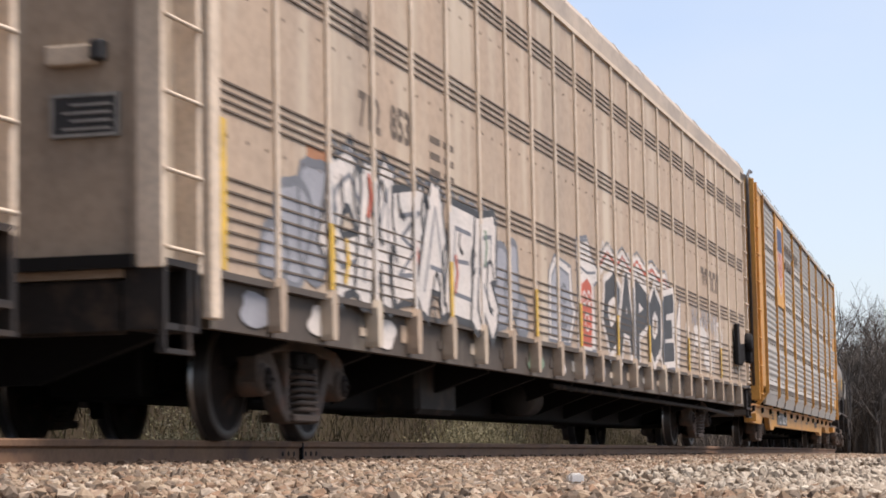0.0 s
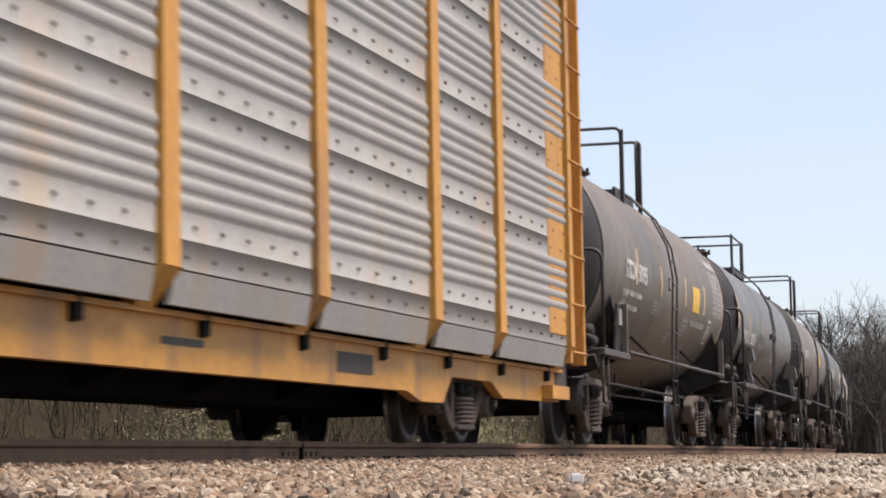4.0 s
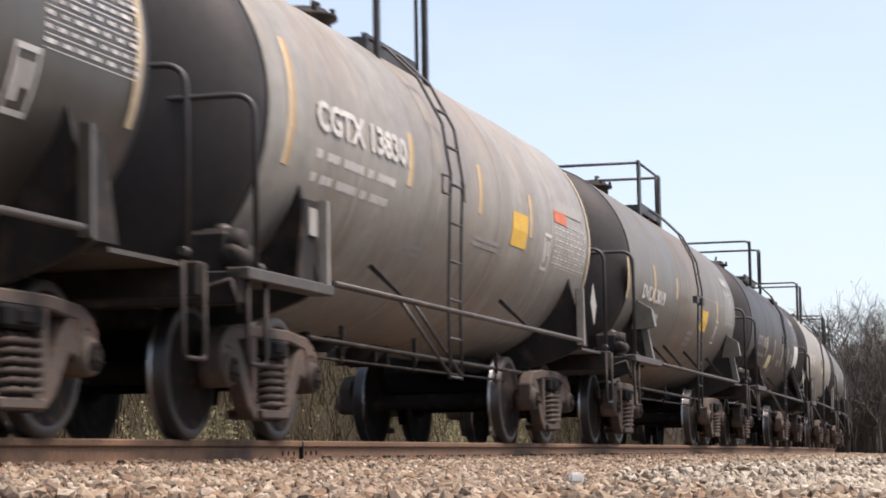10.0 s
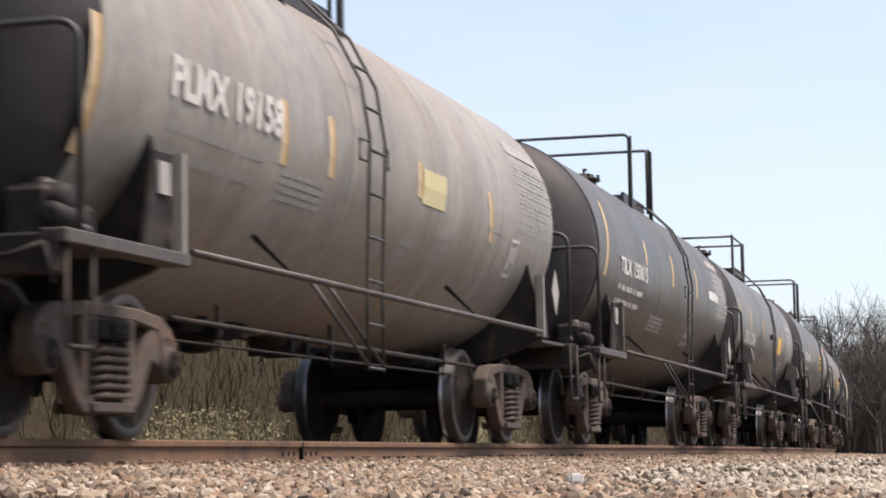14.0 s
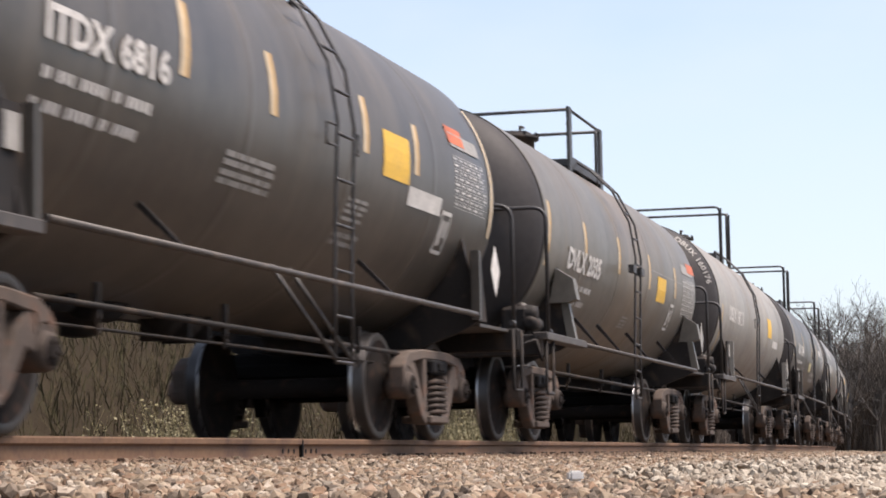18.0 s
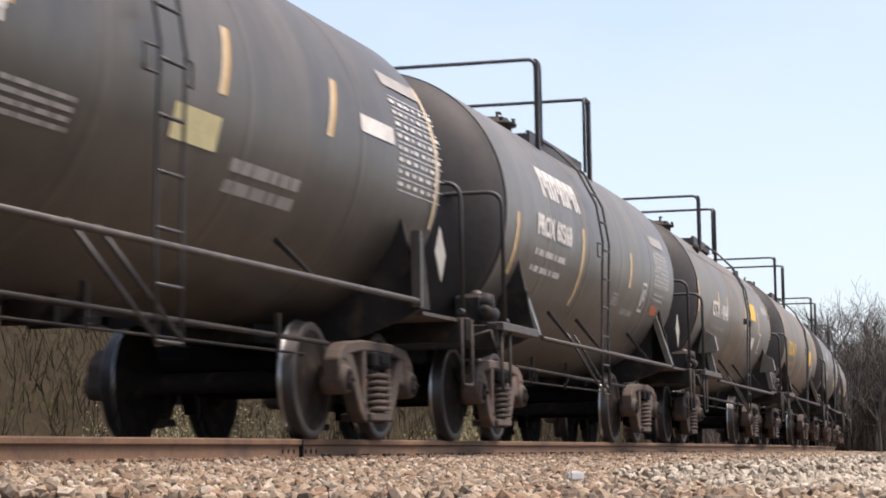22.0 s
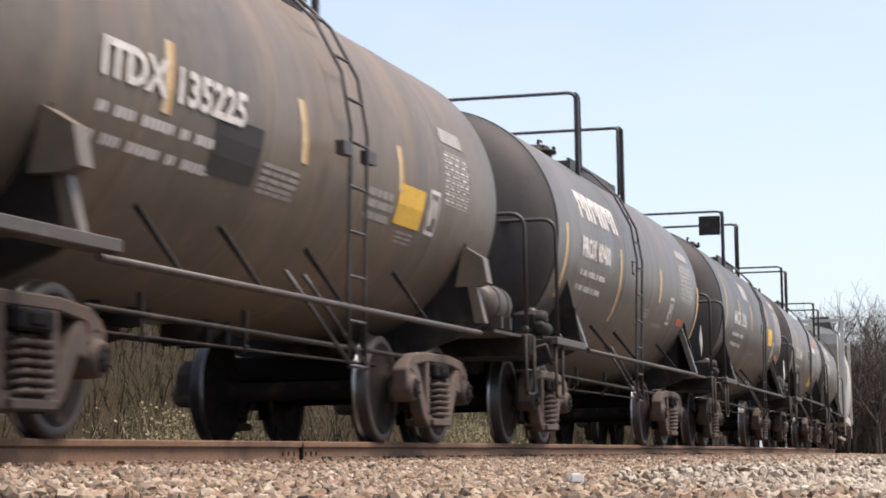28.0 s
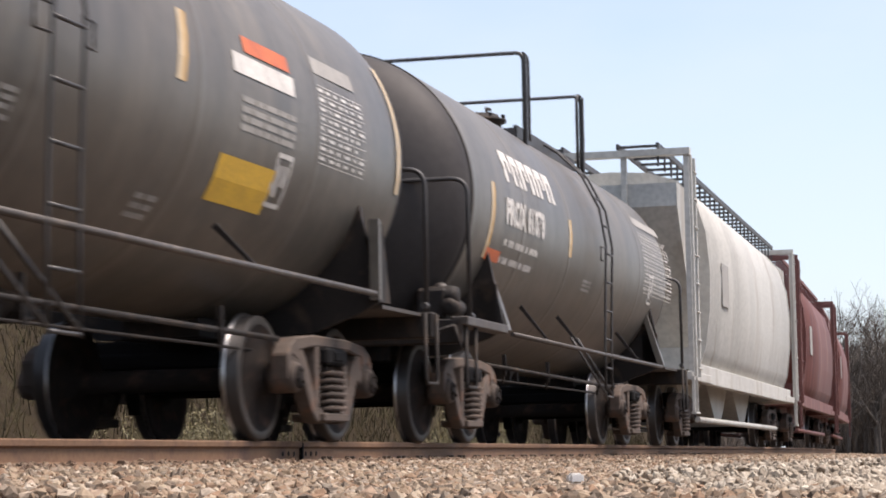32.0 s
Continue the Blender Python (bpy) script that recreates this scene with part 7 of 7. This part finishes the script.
# wooden crossties bedded in the stone
bm = B()
box(bm, -.115, .115, -.52, 2.12, -.32, -.178, .01)
tie_me = mesh_of("crosstie", bm, "tie_wood")
track = tagged(new("track"), "creosoted wooden crossties bedded under the rails", "track", kind="structure")
for i in range(150):
    t = new("crosstie", tie_me)
    t.parent = track
    t.matrix_basis = curve_pose(-8 + i * .53)
for dx in (-.40, -.27, -.14, .14, .27, .40):
    bm = B()
    lathe(bm, [(-.0135, .020), (-.0105, .020)], 8, 'Y')
    part("bolt_hole", bm, "under_black", track, at=curve_pose(JOINT + dx, .068, -.098))
# dark bar over the rail joint, wider than the opening itself
bm = B()
box(bm, -.014, .014, -.0395, .03, -.165, -.012)
part("joint_dark_bar", bm, "under_black", track, at=curve_pose(JOINT, .068, 0))
for i in range(44):
    s = 17 + i * .53 + (i % 2) * .08
    for ds in (-.07, .07):
        if "spike/" not in MESH:
            bm = B()
            box(bm, -.014, .014, -.02, .02, -.05, .03, .004)
            MESH["spike/"] = mesh_of("spike", bm, "slot")
        part("spike", MESH["spike/"], None, track, at=curve_pose(s + ds, -.02, -.150))


# twiggy growth
def twigs(name, count, place, height, material, label, category, rng, lean=.35, width=.006, leaves=False):
    verts, faces = [], []
    for i in range(count):
        p = place()
        hh = height * rng.uniform(.45, 1.1)
        d = Vector((rng.uniform(-lean, lean), rng.uniform(-lean, lean), 1)).normalized()
        side = Vector((rng.uniform(-1, 1), rng.uniform(-1, 1), 0)).normalized() * width
        bow = Vector((rng.uniform(-.25, .25), rng.uniform(-.25, .25), 0)) * hh
        k = len(verts)
        pts = [p, p + d * hh * .5 + bow * .25, p + d * hh + bow]
        for q, s in zip(pts, (1, .8, .25)):
            verts += [q - side * s, q + side * s]
        faces += [(k, k + 1, k + 3, k + 2), (k + 2, k + 3, k + 5, k + 4)]
        if leaves:
            for j in range(8):
                q = p + d * hh * rng.uniform(.35, 1) + Vector((rng.uniform(-.07, .07), rng.uniform(-.07, .07), rng.uniform(-.05, .05)))
                u = Vector((rng.uniform(-1, 1), rng.uniform(-1, 1), rng.uniform(-.6, .6))).normalized() * rng.uniform(.012, .026)
                w = u.cross(Vector((rng.uniform(-1, 1), rng.uniform(-1, 1), 1))).normalized() * u.length * .6
                k = len(verts)
                verts += [q - u, q + w, q + u, q - w]
                faces.append((k, k + 1, k + 2, k + 3))
        else:
            for j in range(4):
                q0 = p + d * hh * rng.uniform(.25, .85)
                q1 = q0 + Vector((rng.uniform(-.5, .5), rng.uniform(-.5, .5), rng.uniform(.15, .6))) * hh * .35
                k = len(verts)
                verts += [q0 - side * .5, q0 + side * .5, q1]
                faces.append((k, k + 1, k + 2))
    me = bpy.data.meshes.new(name)
    me.from_pydata(verts, [], faces)
    me.materials.append(M[material])
    return tagged(new(name, me), label, category, kind="stuff")


r4 = random.Random(21)
M["brush_twig"] = island_mat("brush_twig", ((.044, .034, .023), (.056, .045, .033), (.040, .031, .022), (.066, .055, .041)), .95, 0, .05)
twigs("brush", 1100, lambda: on_curve(r4.uniform(42, 130), r4.uniform(5.5, 11), bank(r4)), 1.5, "brush_twig", "leafless grey-brown brush behind the track", "brush", r4, .7, .0045)
twigs("dry_grass", 15000, lambda: (lambda y: on_curve(r4.uniform(12, 80), y, ground_height(y) - .03))(r4.uniform(3.4, 10)), .55, "dry_grass", "dead grass tufts on the far side of the track", "grass", r4, .5, .010)
twigs("weeds", 420, lambda: on_curve(24.2 + r4.gauss(0, 1.0), 3.6 + r4.gauss(.2, .35), -.42), .95, "weed_leaf", "yellow-green weeds on the far side of the track", "weeds", r4, .25, .004, True)
twigs("weed_clump", 600, lambda: on_curve(41 + r4.gauss(0, 1.3), 4.4 + r4.gauss(.2, .35), -.45), 1.2, "weed_leaf", "yellow-green weeds further along the track", "weeds", r4, .25, .005, True)
twigs("far_brush", 3500, lambda: (lambda y: on_curve(r4.uniform(95, 200), y, ground_height(y) - .1))(r4.uniform(4.6, 12)), 2.6, "thicket_hazed", "dense leafless brush further round the curve", "brush", r4, .5, .02)
twigs("near_scrub", 1500, lambda: (lambda y: on_curve(r4.uniform(70, 150), y, -.55))(r4.uniform(-9, -4.2)), .9, "dry_grass", "low dead scrub beside the curve", "scrub", r4, .5, .012)


def bare_tree(seed, height):
    """Trunk and crown meshes of a leafless tree; the crown's colour holds the haze."""
    r = random.Random(seed)
    trunk, crown = B(), []
    verts, faces = [], []

    def limb(p, d, ln, w, depth):
        n = 3
        pts = [p]
        for i in range(n):
            d = (d + Vector((r.gauss(0, .16), r.gauss(0, .16), r.gauss(.05, .10)))).normalized()
            pts.append(pts[-1] + d * ln / n)
        if w > .035:
            rad = [w * (1 - .35 * i / n) for i in range(n + 1)]
            for i in range(n):
                tube(trunk, [pts[i], pts[i + 1]], (rad[i] + rad[i + 1]) / 2, 5, False)
        else:
            a = Vector((r.gauss(0, 1), r.gauss(0, 1), r.gauss(0, 1))).normalized()
            for i in range(n):
                s = d.cross(a).normalized() * w
                t = d.cross(s).normalized() * w
                k = len(verts)
                verts.extend([pts[i] + s, pts[i] - s * .5 + t * .8, pts[i] - s * .5 - t * .8, pts[i + 1] + s * .7, pts[i + 1] - s * .35 + t * .5, pts[i + 1] - s * .35 - t * .5])
                faces.extend([(k, k + 1, k + 4, k + 3), (k + 1, k + 2, k + 5, k + 4), (k + 2, k, k + 3, k + 5)])
        if depth <= 0:
            return
        for i in range(r.choice((3, 4, 4, 5)) if depth > 1 else 4):
            q = pts[r.choice((1, 2, 3, 3))] if depth < 5 else pts[r.choice((2, 3, 3))]
            nd = (d + Vector((r.gauss(0, .62), r.gauss(0, .62), r.gauss(.12, .35)))).normalized()
            limb(q, nd, ln * r.uniform(.52, .78), max(.007, w * r.uniform(.42, .62)), depth - 1)

    limb(Vector((0, 0, -.3)), Vector((0, 0, 1)), height * .34, height * .016, 5)
    me = bpy.data.meshes.new("crown")
    me.from_pydata(verts, [], faces)
    me.materials.append(M["twig_hazed"])
    return mesh_of("trunk", trunk, "bark"), me


KINDS = [bare_tree(40 + i, 11.5 + i * .8) for i in range(4)]
r5 = random.Random(77)
for i in range(26):
    a = radians(3.4 + 3.5 * ((i * 7) % 26) / 26 + r5.uniform(-.1, .1))
    d = r5.uniform(112, 190)
    p = Vector((EYE[0] + d * math.cos(a), EYE[1] + d * math.sin(a), -1.0))
    k = r5.uniform(.62, 1.0) * d / 150
    t = tagged(new("tree"), "leafless grey-brown tree at the edge of the woods", "tree", "bare trees beside the curve")
    t.matrix_basis = Matrix.Translation(p) @ Matrix.Rotation(r5.uniform(0, 6.28), 4, 'Z') @ Matrix.Scale(k, 4)
    tr, cr = KINDS[i % 4]
    part("trunk", tr, None, t)
    part("crown", cr, None, t)


def grove():
    a, d = radians(r5.uniform(2.0, 7.6)), r5.uniform(118, 215)
    return Vector((EYE[0] + d * math.cos(a), EYE[1] + d * math.sin(a), -1.0))


twigs("undergrowth", 16000, grove, 5.0, "thicket_hazed", "dense leafless undergrowth at the foot of the woods", "woods", r5, .4, .035)


def motions():
    for car, place in CARS:
        rows, t = [], 0.0
        while t < SECONDS + .001:
            rows.append((t, curve_pose(place - SPEED * t, HALF)))
            t += 2.0
        walk(car, rows)
    for w, ax, r in WHEELS:
        turn = math.degrees(SPEED / r)
        n = math.ceil(turn * SECONDS / 82.0)
        walk(w, [(SECONDS * i / n, pose(ax, 0, r, 0, -turn * SECONDS * i / n, 0)) for i in range(n + 1)])


motions()
